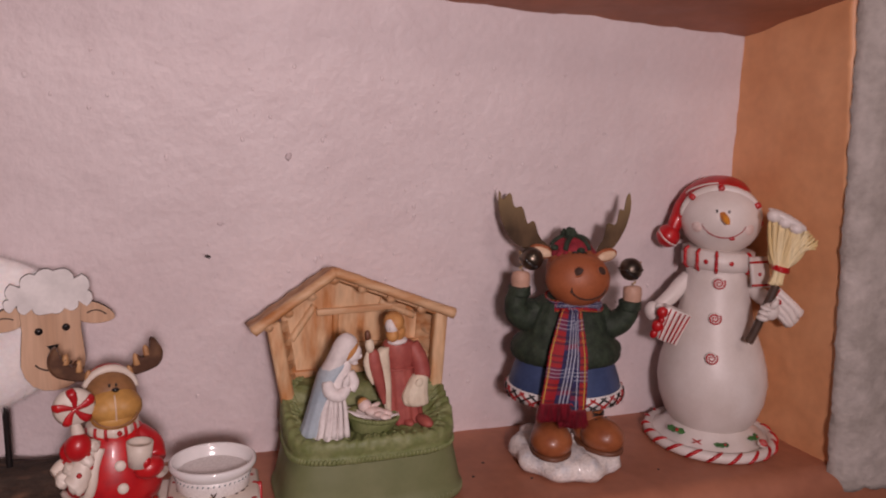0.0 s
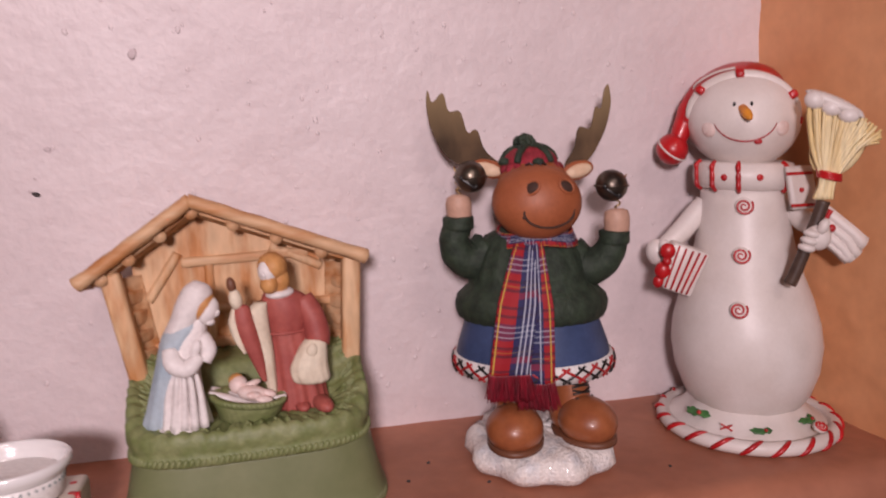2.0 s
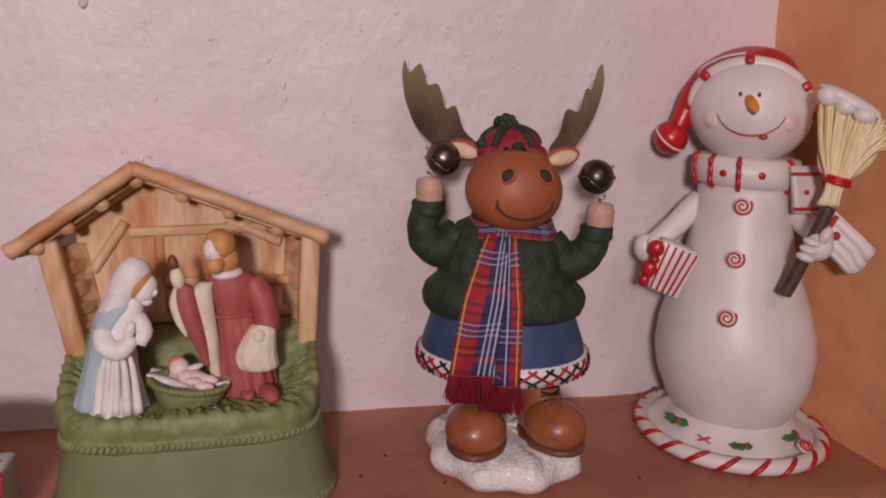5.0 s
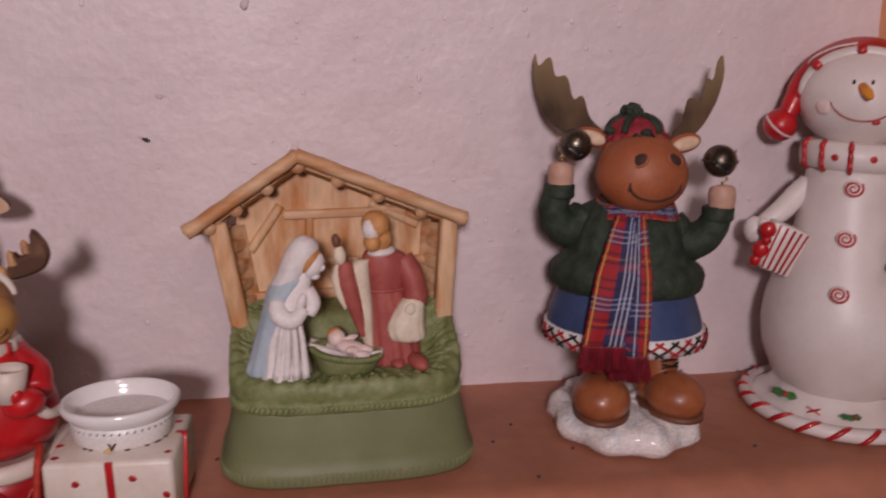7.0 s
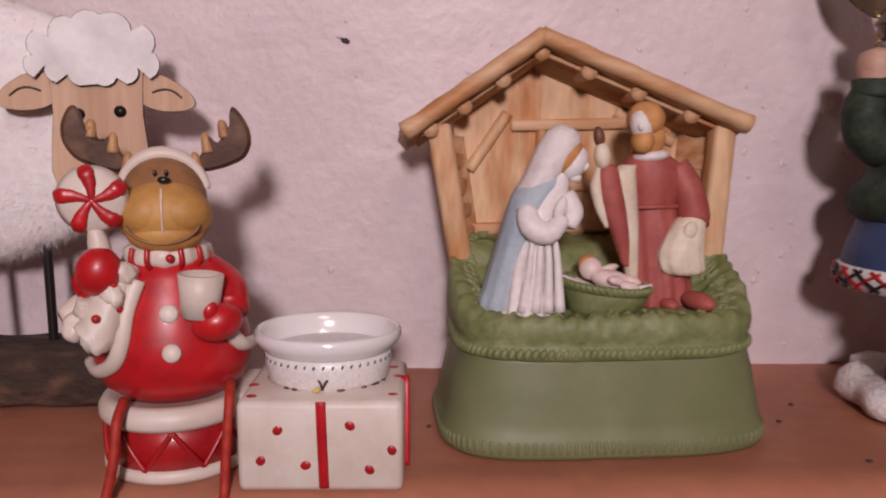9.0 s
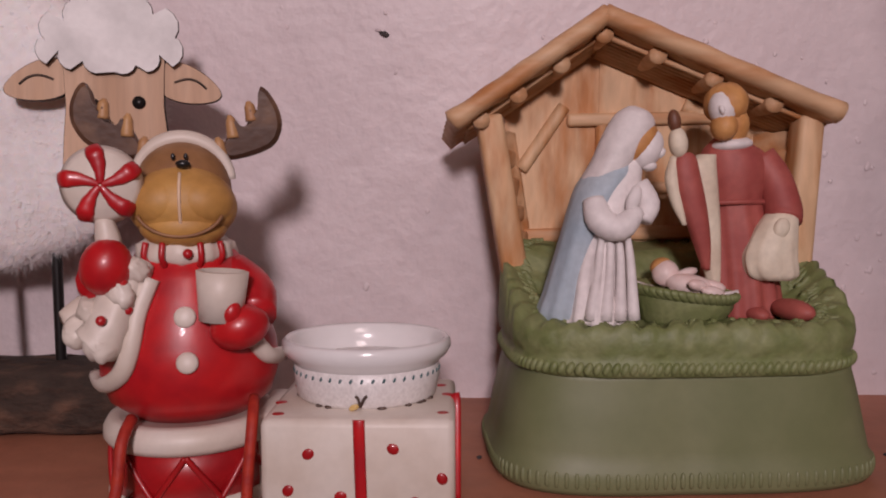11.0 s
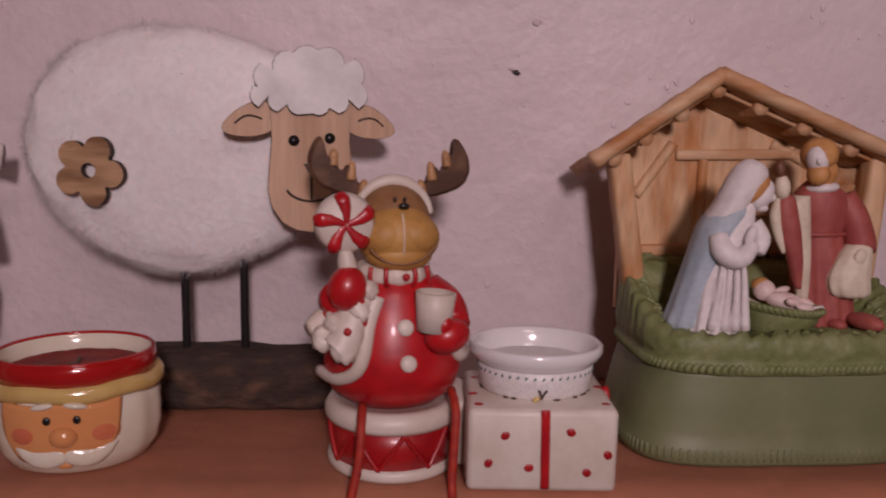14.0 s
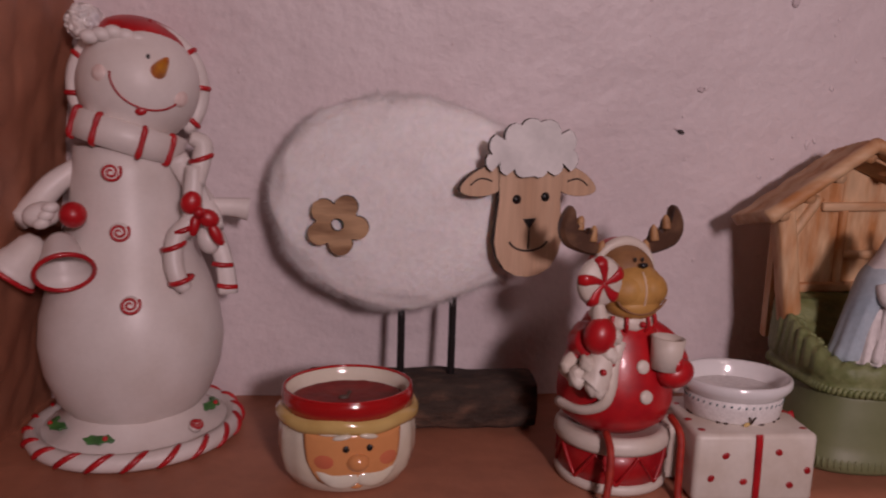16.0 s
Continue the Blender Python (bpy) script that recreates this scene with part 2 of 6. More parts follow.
GLAZE_Y = mat("yellow_glaze", (0.62, 0.43, 0.16), 0.14, (0.55, 0.36, 0.12), 70, bump=0.05, coat=0.7, speck=0.03)
GLAZE_R = mat("red_glaze", (0.42, 0.012, 0.012), 0.12, (0.36, 0.01, 0.01), 60, bump=0.02, coat=0.7, speck=0.02)
GLAZE_F = mat("peach_glaze", (0.7, 0.31, 0.12), 0.14, (0.66, 0.27, 0.1), 40, bump=0.02, coat=0.7, speck=0.02)
CHEEK = mat("rosy_glaze", (0.6, 0.14, 0.075), 0.14, (0.62, 0.19, 0.09), 40, coat=0.7, speck=0.02)
WAX = mat("dark_red_wax", (0.17, 0.012, 0.012), 0.55, (0.24, 0.025, 0.02), 120, bump=0.5, bsc=260, dist=0.001)

# ---- mesh helpers ----


class Build:
    """Gathers shapes of several materials into one mesh."""

    def __init__(self):
        self.v, self.f, self.m, self.s, self.uv, self.mats, self.normals = [], [], [], [], {}, [], None

    def raw(self, verts, faces, material, smooth=True, uvs=None):
        if material not in self.mats:
            self.mats.append(material)
        k, n = self.mats.index(material), len(self.v)
        self.v += [Vector(p) for p in verts]
        for i, f in enumerate(faces):
            if uvs:
                self.uv[len(self.f)] = [uvs[j] for j in f]
            self.f.append([j + n for j in f])
            self.m.append(k)
            self.s.append(smooth)
        return n

    def ball(self, material, c, r, rot=(0, 0, 0), seg=20, rings=12, fn=None):
        r = (r, r, r) if isinstance(r, (int, float)) else r
        e = Euler([radians(a) for a in rot]).to_matrix()
        vs, fs = [], []
        for i in range(rings + 1):
            a = math.pi * i / rings
            for j in range(seg if 0 < i < rings else 1):
                b = 2 * math.pi * j / seg
                p = Vector((math.sin(a) * math.cos(b), math.sin(a) * math.sin(b), math.cos(a)))
                if fn:
                    p = fn(p)
                vs.append(Vector(c) + e @ Vector((p.x * r[0], p.y * r[1], p.z * r[2])))
        last = len(vs) - 1

        def row(i, j):
            return 0 if i == 0 else last if i == rings else 1 + (i - 1) * seg + j % seg
        for i in range(rings):
            for j in range(seg):
                q = [row(i, j), row(i + 1, j), row(i + 1, j + 1), row(i, j + 1)]
                fs.append([a for n, a in enumerate(q) if a not in q[:n]])
        self.raw(vs, fs, material)

    def lathe(self, material, prof, c=(0, 0, 0), seg=40, fn=None, rot=(0, 0, 0), smooth=True, caps=True):
        """prof: (radius, height) from the bottom up outside."""
        e = Euler([radians(a) for a in rot]).to_matrix()
        vs, fs = [], []
        for r, z in prof:
            for j in range(seg):
                b = 2 * math.pi * j / seg
                p = Vector((r * math.cos(b), r * math.sin(b), z))
                vs.append(Vector(c) + e @ (fn(p) if fn else p))
        for i in range(len(prof) - 1):
            for j in range(seg):
                k = (j + 1) % seg
                fs.append([i * seg + j, i * seg + k, (i + 1) * seg + k, (i + 1) * seg + j])
        if caps and prof[0][0] > 1e-6:
            fs.append(list(range(seg))[::-1])
        if caps and prof[-1][0] > 1e-6:
            fs.append([(len(prof) - 1) * seg + j for j in range(seg)])
        self.raw(vs, fs, material, smooth)

    def tube(self, material, pts, radii, seg=10, closed=False, flat=1.0):
        pts = [Vector(p) for p in pts]
        n = len(pts)
        radii = [radii] * n if isinstance(radii, (int, float)) else radii
        if 3 <= n <= 8 and not closed:
            fine, wide = [], []
            for i in range(n - 1):
                p0, p1, p2, p3 = pts[max(i - 1, 0)], pts[i], pts[i + 1], pts[min(i + 2, n - 1)]
                for k in range(4):
                    t = k / 4
                    fine.append(0.5 * ((2 * p1) + (p2 - p0) * t + (2 * p0 - 5 * p1 + 4 * p2 - p3) * t * t + (3 * p1 - p0 - 3 * p2 + p3) * t ** 3))
                    wide.append(radii[i] + (radii[i + 1] - radii[i]) * (3 * t * t - 2 * t ** 3))
            pts, radii = fine + [pts[-1]], wide + [radii[-1]]
            n = len(pts)
        up, vs, fs = None, [], []
        for i in range(n):
            a = pts[(i - 1) % n] if closed or i else pts[0]
            b = pts[(i + 1) % n] if closed or i < n - 1 else pts[-1]
            d = (b - a).normalized()
            if up is None:
                up = Vector((0, -1, 0)) if abs(d.y) < 0.9 else Vector((0, 0, 1))
            up = (up - d * up.dot(d)).normalized()
            side = d.cross(up)
            for j in range(seg):
                t = 2 * math.pi * j / seg
                vs.append(pts[i] + (side * math.cos(t) + up * math.sin(t) * flat) * radii[i])
        for i in range(n if closed else n - 1):
            for j in range(seg):
                k, h = (j + 1) % seg, (i + 1) % n
                fs.append([i * seg + j, i * seg + k, h * seg + k, h * seg + j])
        if not closed:
            fs += [list(range(seg))[::-1], [(n - 1) * seg + j for j in range(seg)]]
        self.raw(vs, fs, material)

    def prism(self, material, outline, y0, y1, bevel=0.0, edge=None, m=None):
        """An outline in (x, z), y0 the front, y1 the back."""
        n = len(outline)
        cx, cz = sum(p[0] for p in outline) / n, sum(p[1] for p in outline) / n
        m = m or Matrix()

        def ring(y, inset):
            out = []
            for i, (x, z) in enumerate(outline):
                d = Vector((x - cx, z - cz))
                d = d * (1 - inset / max(d.length, 1e-6))
                out.append(m @ Vector((cx + d.x, y, cz + d.y)))
            return out
        rings = [ring(y0, bevel), ring(y0 + bevel, 0), ring(y1 - bevel, 0), ring(y1, bevel)]
        side = []
        for i in range(3):
            for j in range(n):
                k = (j + 1) % n
                side.append([i * n + j, i * n + k, (i + 1) * n + k, (i + 1) * n + j])
        vs = sum(rings, [])
        self.raw(vs, side, edge or material, False)
        self.raw(rings[0], [list(range(n))], material, False)
        self.raw(rings[3], [list(range(n))[::-1]], material, False)

    def sheet(self, material, fn, nu, nv, thick, uv=(1, 1), smooth=True, u0=0.0):
        """A cloth or slab: fn(u, v) gives a point; it is thickened along its own normals."""
        g = [[Vector(fn(i / nu, j / nv)) for i in range(nu + 1)] for j in range(nv + 1)]
        nrm = []
        for j in range(nv + 1):
            for i in range(nu + 1):
                du = g[j][min(i + 1, nu)] - g[j][max(i - 1, 0)]
                dv = g[min(j + 1, nv)][i] - g[max(j - 1, 0)][i]
                nrm.append(du.cross(dv).normalized())
        flat = sum(g, [])
        vs = [p + d * thick / 2 for p, d in zip(flat, nrm)] + [p - d * thick / 2 for p, d in zip(flat, nrm)]
        uvs = [(u0 + i / nu * uv[0], j / nv * uv[1]) for j in range(nv + 1) for i in range(nu + 1)] * 2
        w, o = nu + 1, len(flat)
        fs = []
        for j in range(nv):
            for i in range(nu):
                a = j * w + i
                fs += [[a, a + 1, a + w + 1, a + w], [o + a + w, o + a + w + 1, o + a + 1, o + a]]
        rim = [j for j in range(nu)] + [j * w + nu for j in range(nv)] + [nv * w + i for i in range(nu, 0, -1)] + [j * w for j in range(nv, 0, -1)]
        for i, a in enumerate(rim):
            b = rim[(i + 1) % len(rim)]
            fs.append([a, a + o, b + o, b])
        self.raw(vs, fs, material, smooth, uvs)

    def box(self, material, c, size, rot=(0, 0, 0), bevel=0.001, fn=None, smooth=True):
        bm = bmesh.new()
        bmesh.ops.create_cube(bm, size=1)
        for v in bm.verts:
            v.co = Vector((v.co.x * size[0], v.co.y * size[1], v.co.z * size[2]))
        if bevel:
            bmesh.ops.bevel(bm, geom=bm.edges[:], offset=bevel, segments=2, profile=0.5, affect="EDGES")
        e = Euler([radians(a) for a in rot]).to_matrix()
        bm.verts.index_update()
        vs = [Vector(c) + e @ (fn(v.co.copy()) if fn else v.co) for v in bm.verts]
        self.raw(vs, [[v.index for v in f.verts] for f in bm.faces], material, smooth)
        bm.free()

    def loft(self, material, rings, seg=44, folds=0, deep=0.0, fade=0.0, turn=0.0, fine=5):
        """Upright body through ellipses (z, x, y, half width, half depth); folds run down it and fade upwards."""
        rows, n = [], len(rings)
        for i in range(n - 1):
            q = [rings[max(i - 1, 0)], rings[i], rings[i + 1], rings[min(i + 2, n - 1)]]
            for k in range(fine):
                t = k / fine
                rows.append([0.5 * (2 * b1 + (c1 - a1) * t + (2 * a1 - 5 * b1 + 4 * c1 - d1) * t * t + (3 * b1 - a1 - 3 * c1 + d1) * t ** 3) for a1, b1, c1, d1 in zip(*q)])
        rows.append(list(rings[-1]))
        vs, fs = [], []
        low, high = rings[0][0], rings[-1][0]
        for z, x, y, rx, ry in rows:
            h = (z - low) / (high - low) if high != low else 0
            for j in range(seg):
                a = 2 * math.pi * j / seg
                k = 1 + deep * (max(1 - h, 0) ** (1 + fade)) * (math.sin(folds * a + turn + 2.0 * h) + 0.5 * math.sin((folds * 0.5 + 1) // 1 * a + 1.7 * turn))
                vs.append((x + max(rx, 1e-5) * k * math.cos(a), y + max(ry, 1e-5) * k * math.sin(a), z))
        m = len(rows)
        for i in range(m - 1):
            for j in range(seg):
                k = (j + 1) % seg
                fs.append([i * seg + j, i * seg + k, (i + 1) * seg + k, (i + 1) * seg + j])
        fs += [list(range(seg))[::-1], [(m - 1) * seg + j for j in range(seg)]]
        if high < low:
            fs = [f[::-1] for f in fs]
        self.raw(vs, fs, material)

    def warp(self, fn):
        self.v = [fn(p) for p in self.v]
        return self

    def mesh(self, name):
        me = bpy.data.meshes.new(name)
        me.from_pydata([tuple(p) for p in self.v], [], self.f)
        for m in self.mats:
            me.materials.append(m)
        me.polygons.foreach_set("material_index", self.m)
        me.polygons.foreach_set("use_smooth", self.s)
        if self.uv:
            layer = me.uv_layers.new()
            for i, p in enumerate(me.polygons):
                for k, loop in enumerate(p.loop_indices):
                    if i in self.uv:
                        layer.data[loop].uv = self.uv[i][k]
        me.update()
        if self.normals:
            me.normals_split_custom_set_from_vertices(self.normals)
        return me


LEAN = [0.0]  # how far the thing being built leans sideways, per metre of height


def part(name, build, parent=None, label=""):
    if LEAN[0]:
        k = LEAN[0]
        build.warp(lambda p: Vector((p.x + k * p.z, p.y, p.z)))
    ob = new(name, build.mesh(name))
    ob.parent = parent
    return tagged(ob, label)


def thing(name, m, label, category, group=""):
    ob = new(name)
    ob.matrix_world = m
    ob.empty_display_size = 0.02
    return tagged(ob, label, category, group)


def setting(name, build, label):
    return tagged(part(name, build), label, name.split("_")[0], kind="structure")


def arc(c, r, a0, a1, n, axis="z", tilt=1.0):
    """Points on a circle round z (or in the x-z plane), degrees."""
    out = []
    for i in range(n + 1):
        a = radians(a0 + (a1 - a0) * i / n)
        x, y = r * math.cos(a), r * math.sin(a)
        out.append(Vector(c) + (Vector((x, y, 0)) if axis == "z" else Vector((x, 0, y * tilt))))
    return out


def lump(p, amp, sc):
    return p + Vector(noise.noise_vector(p * sc)) * amp


# ---- the niche in the wall, and the room round it ----


def rough(p, amp, sc):
    return noise.noise(p * sc) * amp + noise.noise(p * sc * 3.1) * amp * 0.45 + noise.noise(p * sc * 6.3) * amp * 0.28


def back_y(z):
    return 0.526 - 0.11 * z


def right_x(z, y=0.4):
    return 0.4425 - 0.113 * z - 0.15 * (y - 0.4)


def left_x(z):
    return -0.325 + 0.15 * z


def ceiling_z(x):
    return 0.3 + 0.04 * (0.41 - x)


b = Build()
b.sheet(PLASTER, lambda u, v: (-0.37 + 0.85 * u, back_y(-0.02 + 0.37 * v) + 0.01 + rough(Vector((u * 0.85, 0, v * 0.37)), 0.0006, 55), -0.02 + 0.37 * v), 380, 165, 0.02)
setting("wall_back", b, "pinkish white uneven plastered back wall of the niche")

b = Build()
b.sheet(ORANGE, lambda u, v: (right_x(-0.02 + 0.36 * v, 0.404 + 0.13 * u) + 0.011 + rough(Vector((0.3, u * 0.14, v * 0.36)), 0.001, 40), 0.404 + 0.13 * u, -0.02 + 0.36 * v), 36, 80, 0.02)
setting("wall_right", b, "orange painted side wall of the niche")

b = Build()
b.sheet(TERRA, lambda u, v: (left_x(-0.02 + 0.36 * v) - 0.011 + rough(Vector((0.7, u * 0.14, v * 0.36)), 0.0016, 60), 0.534 - 0.13 * u, -0.02 + 0.36 * v), 36, 80, 0.02)
setting("wall_left", b, "rough terracotta painted side wall of the niche")


def shelf(u, v):
    """The middle of a 2 cm slab: top, rounded nose and front face."""
    d = v * 0.29
    x = -0.4 + 0.9 * u
    n = rough(Vector((x, d * 1.5, 0)), 0.0007, 28)
    if d < 0.13:
        return (x, 0.54 - d, -0.0103 + n * 0.6)
    if d < 0.165:
        a = (d - 0.13) / 0.035 * math.pi / 2
        return (x, 0.41 - 0.006 * math.sin(a) - n * 0.6 * math.sin(a), -0.0163 + 0.006 * math.cos(a) + n * 0.6 * math.cos(a))
    return (x, 0.404 - n * 0.6, -0.0163 - (d - 0.165))


b = Build()
b.sheet(TERRA, lambda u, v: shelf(1 - u, v), 150, 84, 0.02)
setting("floor", b, "terracotta painted shelf floor with a rounded front edge")

b = Build()
b.sheet(TERRA, lambda u, v: (-0.36 + 0.84 * u, 0.40 + 0.14 * v, ceiling_z(-0.36 + 0.84 * u) + 0.0105 + 0.03 * (1 - v) + rough(Vector((u * 0.84, v * 0.14, 2)), 0.0018, 30)), 120, 30, 0.02)
setting("ceiling", b, "terracotta painted ceiling of the niche")

b = Build()
b.sheet(GREYWASH, lambda u, v: (right_x(-0.015 + 0.42 * v) - 0.0015 + 0.0126 * v + 0.3 * u + 0.0004 * noise.noise(Vector((0, 0, v * 25))), 0.392 + 0.0105 - 0.03 * u + rough(Vector((u * 0.3, 3, v * 0.25)), 0.0011, 110) + 0.006 * max(0, 1 - u * 25) ** 2, -0.015 + 0.42 * v), 80, 110, 0.02)
setting("pillar_right", b, "rough grey whitewashed wall face beside the niche")
b = Build()
lip = [(right_x(z) - 0.0011 + 0.03 * (z + 0.015) + 0.0006 * noise.noise(Vector((0, 3, z * 90))), 0.3985, z) for z in [-0.012 + 0.004 * k for k in range(98)]]
b.tube(WHITE, lip, [0.0015 + 0.0006 * noise.noise(Vector((7, 0, z * 140))) for x, y, z in lip], 10)
setting("trim_right", b, "uneven white paint edge between the niche and wall face")
b = Build()
b.sheet(GREYWASH, lambda u, v: (left_x(-0.015 + 0.42 * v) - 0.3 + 0.2995 * u, 0.402 + rough(Vector((u * 0.3, 5, v * 0.4)), 0.0016, 70), -0.015 + 0.42 * v), 40, 60, 0.02)
setting("pillar_left", b, "grey whitewashed wall face beside the niche")
b = Build()
b.sheet(GREYWASH, lambda u, v: (-1.6 + 3.4 * u, 0.385, 0.40 + 0.92 * v), 12, 8, 0.02)
b.sheet(GREYWASH, lambda u, v: (-0.33 + 0.80 * u, 0.392, ceiling_z(-0.33 + 0.80 * u) + 0.0515 + 0.05 * v), 12, 4, 0.014)
b.sheet(ROOM, lambda u, v: (-1.6 + 3.4 * u, 0.412, -1.02 + 0.9 * v), 4, 4, 0.02)
b.sheet(ROOM, lambda u, v: (0.74 + 1.06 * u, 0.372, -0.13 + 0.53 * v), 4, 4, 0.02)
b.sheet(ROOM, lambda u, v: (-1.6 + 0.98 * u, 0.402, -0.13 + 0.53 * v), 4, 4, 0.02)
setting("wall_front", b, "pale room wall around the niche")
for name, mid, size in (("wall_south", (0.1, -1.65, 0.15), (3.4, 0.1, 2.4)), ("wall_west", (-1.65, -0.6, 0.15), (0.1, 2.2, 2.4)), ("wall_east", (1.85, -0.6, 0.15), (0.1, 2.2, 2.4)),
                        ("room_ceiling", (0.1, -0.6, 1.36), (3.6, 2.2, 0.1)), ("room_floor", (0.1, -0.6, -1.07), (3.6, 2.2, 0.1))):
    b = Build()
    b.box(ROOM, mid, size, bevel=0.004, smooth=False)
    setting(name, b, "plain painted surface of the room")


def wall_mark(x, z, w, h, material, turn, label):
    b = Build()
    b.ball(material, (0, 0, 0), (w, 0.0004, h), (0, turn, 0), 12, 8, fn=lambda p: lump(p, 0.35, 2.3 + x * 9))
    ob = part("wall_chip", b, None)
    ob.location = (x, back_y(z) - 0.0004, z)
    tagged(ob, label, "wall mark", "marks on the plaster", "structure")


wall_mark(0.004, 0.150, 0.0021, 0.0011, CHIP, 12, "small dark chip in the pink plaster wall")
wall_mark(0.0015, 0.1515, 0.0012, 0.0006, SCUFF, 0, "pale scuff beside the chip in the plaster")
wall_mark(0.222, 0.044, 0.0024, 0.0034, SCUFF, 10, "greyish blister on the plaster wall")
wall_mark(0.056, 0.217, 0.002, 0.0026, SCUFF, 30, "greyish scratch on the plaster wall")
wall_mark(0.012, 0.172, 0.0018, 0.0013, SCUFF, 0, "greyish scuff on the plaster wall")
wall_mark(0.078, 0.118, 0.0014, 0.0016, SCUFF, 0, "greyish scuff on the plaster wall")

# small paint drips and grains standing proud of the plaster
b = Build()
for i in range(420):
    x, z = (random.gauss(0.2, 0.09) if i % 3 else random.uniform(-0.3, 0.4)), random.uniform(0.005, 0.28)
    w = random.uniform(0.0005, 0.0013)
    b.ball(PLASTER, (x, back_y(z) - 0.0001, z), (w, 0.00022 + 0.15 * (w - 0.0005), w * random.uniform(0.8, 1.7)), (0, random.uniform(-30, 30), 0), 8, 6)
tagged(setting("plaster_grains", b, "tiny raised paint grains on the plaster wall"), category="wall", kind="stuff")

# crumbs on the shelf
for x, y in ((0.19, 0.47), (0.215, 0.44), (0.19, 0.415), (0.176, 0.452), (0.038, 0.452), (0.31, 0.43)):
    b = Build()
    b.ball(CHIP, (0, 0, 0), (0.0011, 0.0008, 0.0006), (0, 0, x * 900), 8, 6)
    ob = part("crumb", b, None)
    ob.location = (x, y, 0.0003)
    tagged(ob, "tiny dark crumb lying on the shelf", "crumb", "crumbs on the shelf")

# ---- snowmen ----


def snow_base(root, r, h, turn):
    """A round snowy plate with a candy-striped rope rim and holly."""
    b = Build()
    b.lathe(RESIN, [(r * 0.94, 0.0), (r * 0.97, h * 0.3), (r * 0.9, h * 0.85), (r * 0.84, h * 1.0), (r * 0.74, h * 1.45), (r * 0.66, h * 2.1), (r * 0.58, h * 2.75), (0, h * 2.9)], seg=48,
            fn=lambda p: Vector((p.x, p.y, max(p.z + (0.0028 * noise.noise(p * 70 + Vector((turn, 0, 0))) if p.z > h * 0.9 else 0), 0))))
    base = part("base", b, root, "snowy round base")
    b = Build()
    b.tube(RESIN, [Vector((r * 0.95 * math.cos(2 * math.pi * i / 60), r * 0.95 * math.sin(2 * math.pi * i / 60), h * 0.62)) for i in range(60)], h * 0.6, 10, True)
    rope = part("rope_rim", b, base)
    b = Build()
    n = 20
    for i in range(n):
        a = 2 * math.pi * i / n
        pts = []
        for k in range(9):
            q = -0.9 + 2.6 * k / 8
            w = a + (q - 0.4) * 0.1
            rr = r * 0.95 + h * 0.615 * math.cos(q)
            pts.append((rr * math.cos(w), rr * math.sin(w), h * 0.62 + h * 0.615 * math.sin(q)))
        b.tube(RED, pts, [0.0004, 0.001, 0.0013, 0.0014, 0.0014, 0.0014, 0.0013, 0.001, 0.0004], 6)
    part("candy_stripes", b, base, "red painted stripes")
    return base


def holly(root, x, y, z, turn, size):
    b = Build()
    for s in (-1, 1):
        out = []
        for i in range(24):
            a = 2 * math.pi * i / 24
            w = 1 + 0.16 * math.cos(a * 6)
            out.append((size * math.cos(a) * w, size * 0.48 * math.sin(a) * w))
        m = pose(x, y, z, -62, 0, turn + 34 * s) @ pose(s * size * 0.9, 0, 0)
        b.prism(HOLLY, out, -0.0007, 0.0007, 0.0003, m=m)
    b.ball(RED, (x, y, z + 0.001), size * 0.24)
    part("holly", b, root, "green holly leaves with a red berry")


def swirl(root, c, r, turn, back):
    """A peppermint button: a disc with a raised spiral."""
    b = Build()
    b.lathe(RESIN, [(0, -0.002), (r, -0.0018), (r * 1.02, 0), (r * 0.85, 0.0009), (0, 0.0011)], seg=24)
    pts = [(r * (0.12 + 0.86 * i / 40) * math.cos(i * 0.33), r * (0.12 + 0.86 * i / 40) * math.sin(i * 0.33), 0.0011 - 0.0009 * (i / 40) ** 3) for i in range(41)]
    b.tube(RED, pts, [0.0004 + 0.00042 * i / 40 for i in range(41)], 6)
    m = pose(*c, 90 + back, 0, turn)
    b.warp(lambda p: m @ p)
    part("button", b, root, "red and white swirled button")


def smile(b, material, c, rx, rz, ry, a0, a1, thick, n=18):
    """A mouth line on a ball of half axes rx, ry, rz round c."""
    pts = []
    for i in range(n + 1):
        a = radians(a0 + (a1 - a0) * i / n)
        x, z = rx[0] * math.cos(a), rx[1] * math.sin(a)
        k = max(1 - (x / ry[0]) ** 2 - ((z + rz) / ry[2]) ** 2, 0.02)
        pts.append((c[0] + x, c[1] - ry[1] * math.sqrt(k) - thick * 0.3, c[2] + z + rz))
    b.tube(material, pts, [thick * (0.5 + 0.5 * math.sin(math.pi * i / n)) for i in range(n + 1)], 6)


def on_ball(c, r, x, z, lift=0.0):
    k = max(1 - (x / r[0]) ** 2 - (z / r[2]) ** 2, 0.02)
    return (c[0] + x, c[1] - r[1] * math.sqrt(k) - lift, c[2] + z)


def snowman_body(b, hi):
    b.lathe(RESIN, [(0.0, 0.008), (0.02, 0.009), (0.028, 0.013), (0.0345, 0.022), (0.0395, 0.036), (0.0412, 0.05), (0.0398, 0.063), (0.036, 0.077), (0.0312, 0.09),
                    (0.0275, 0.103), (0.025, 0.116), (0.0232, 0.13), (0.022, hi)], seg=48)


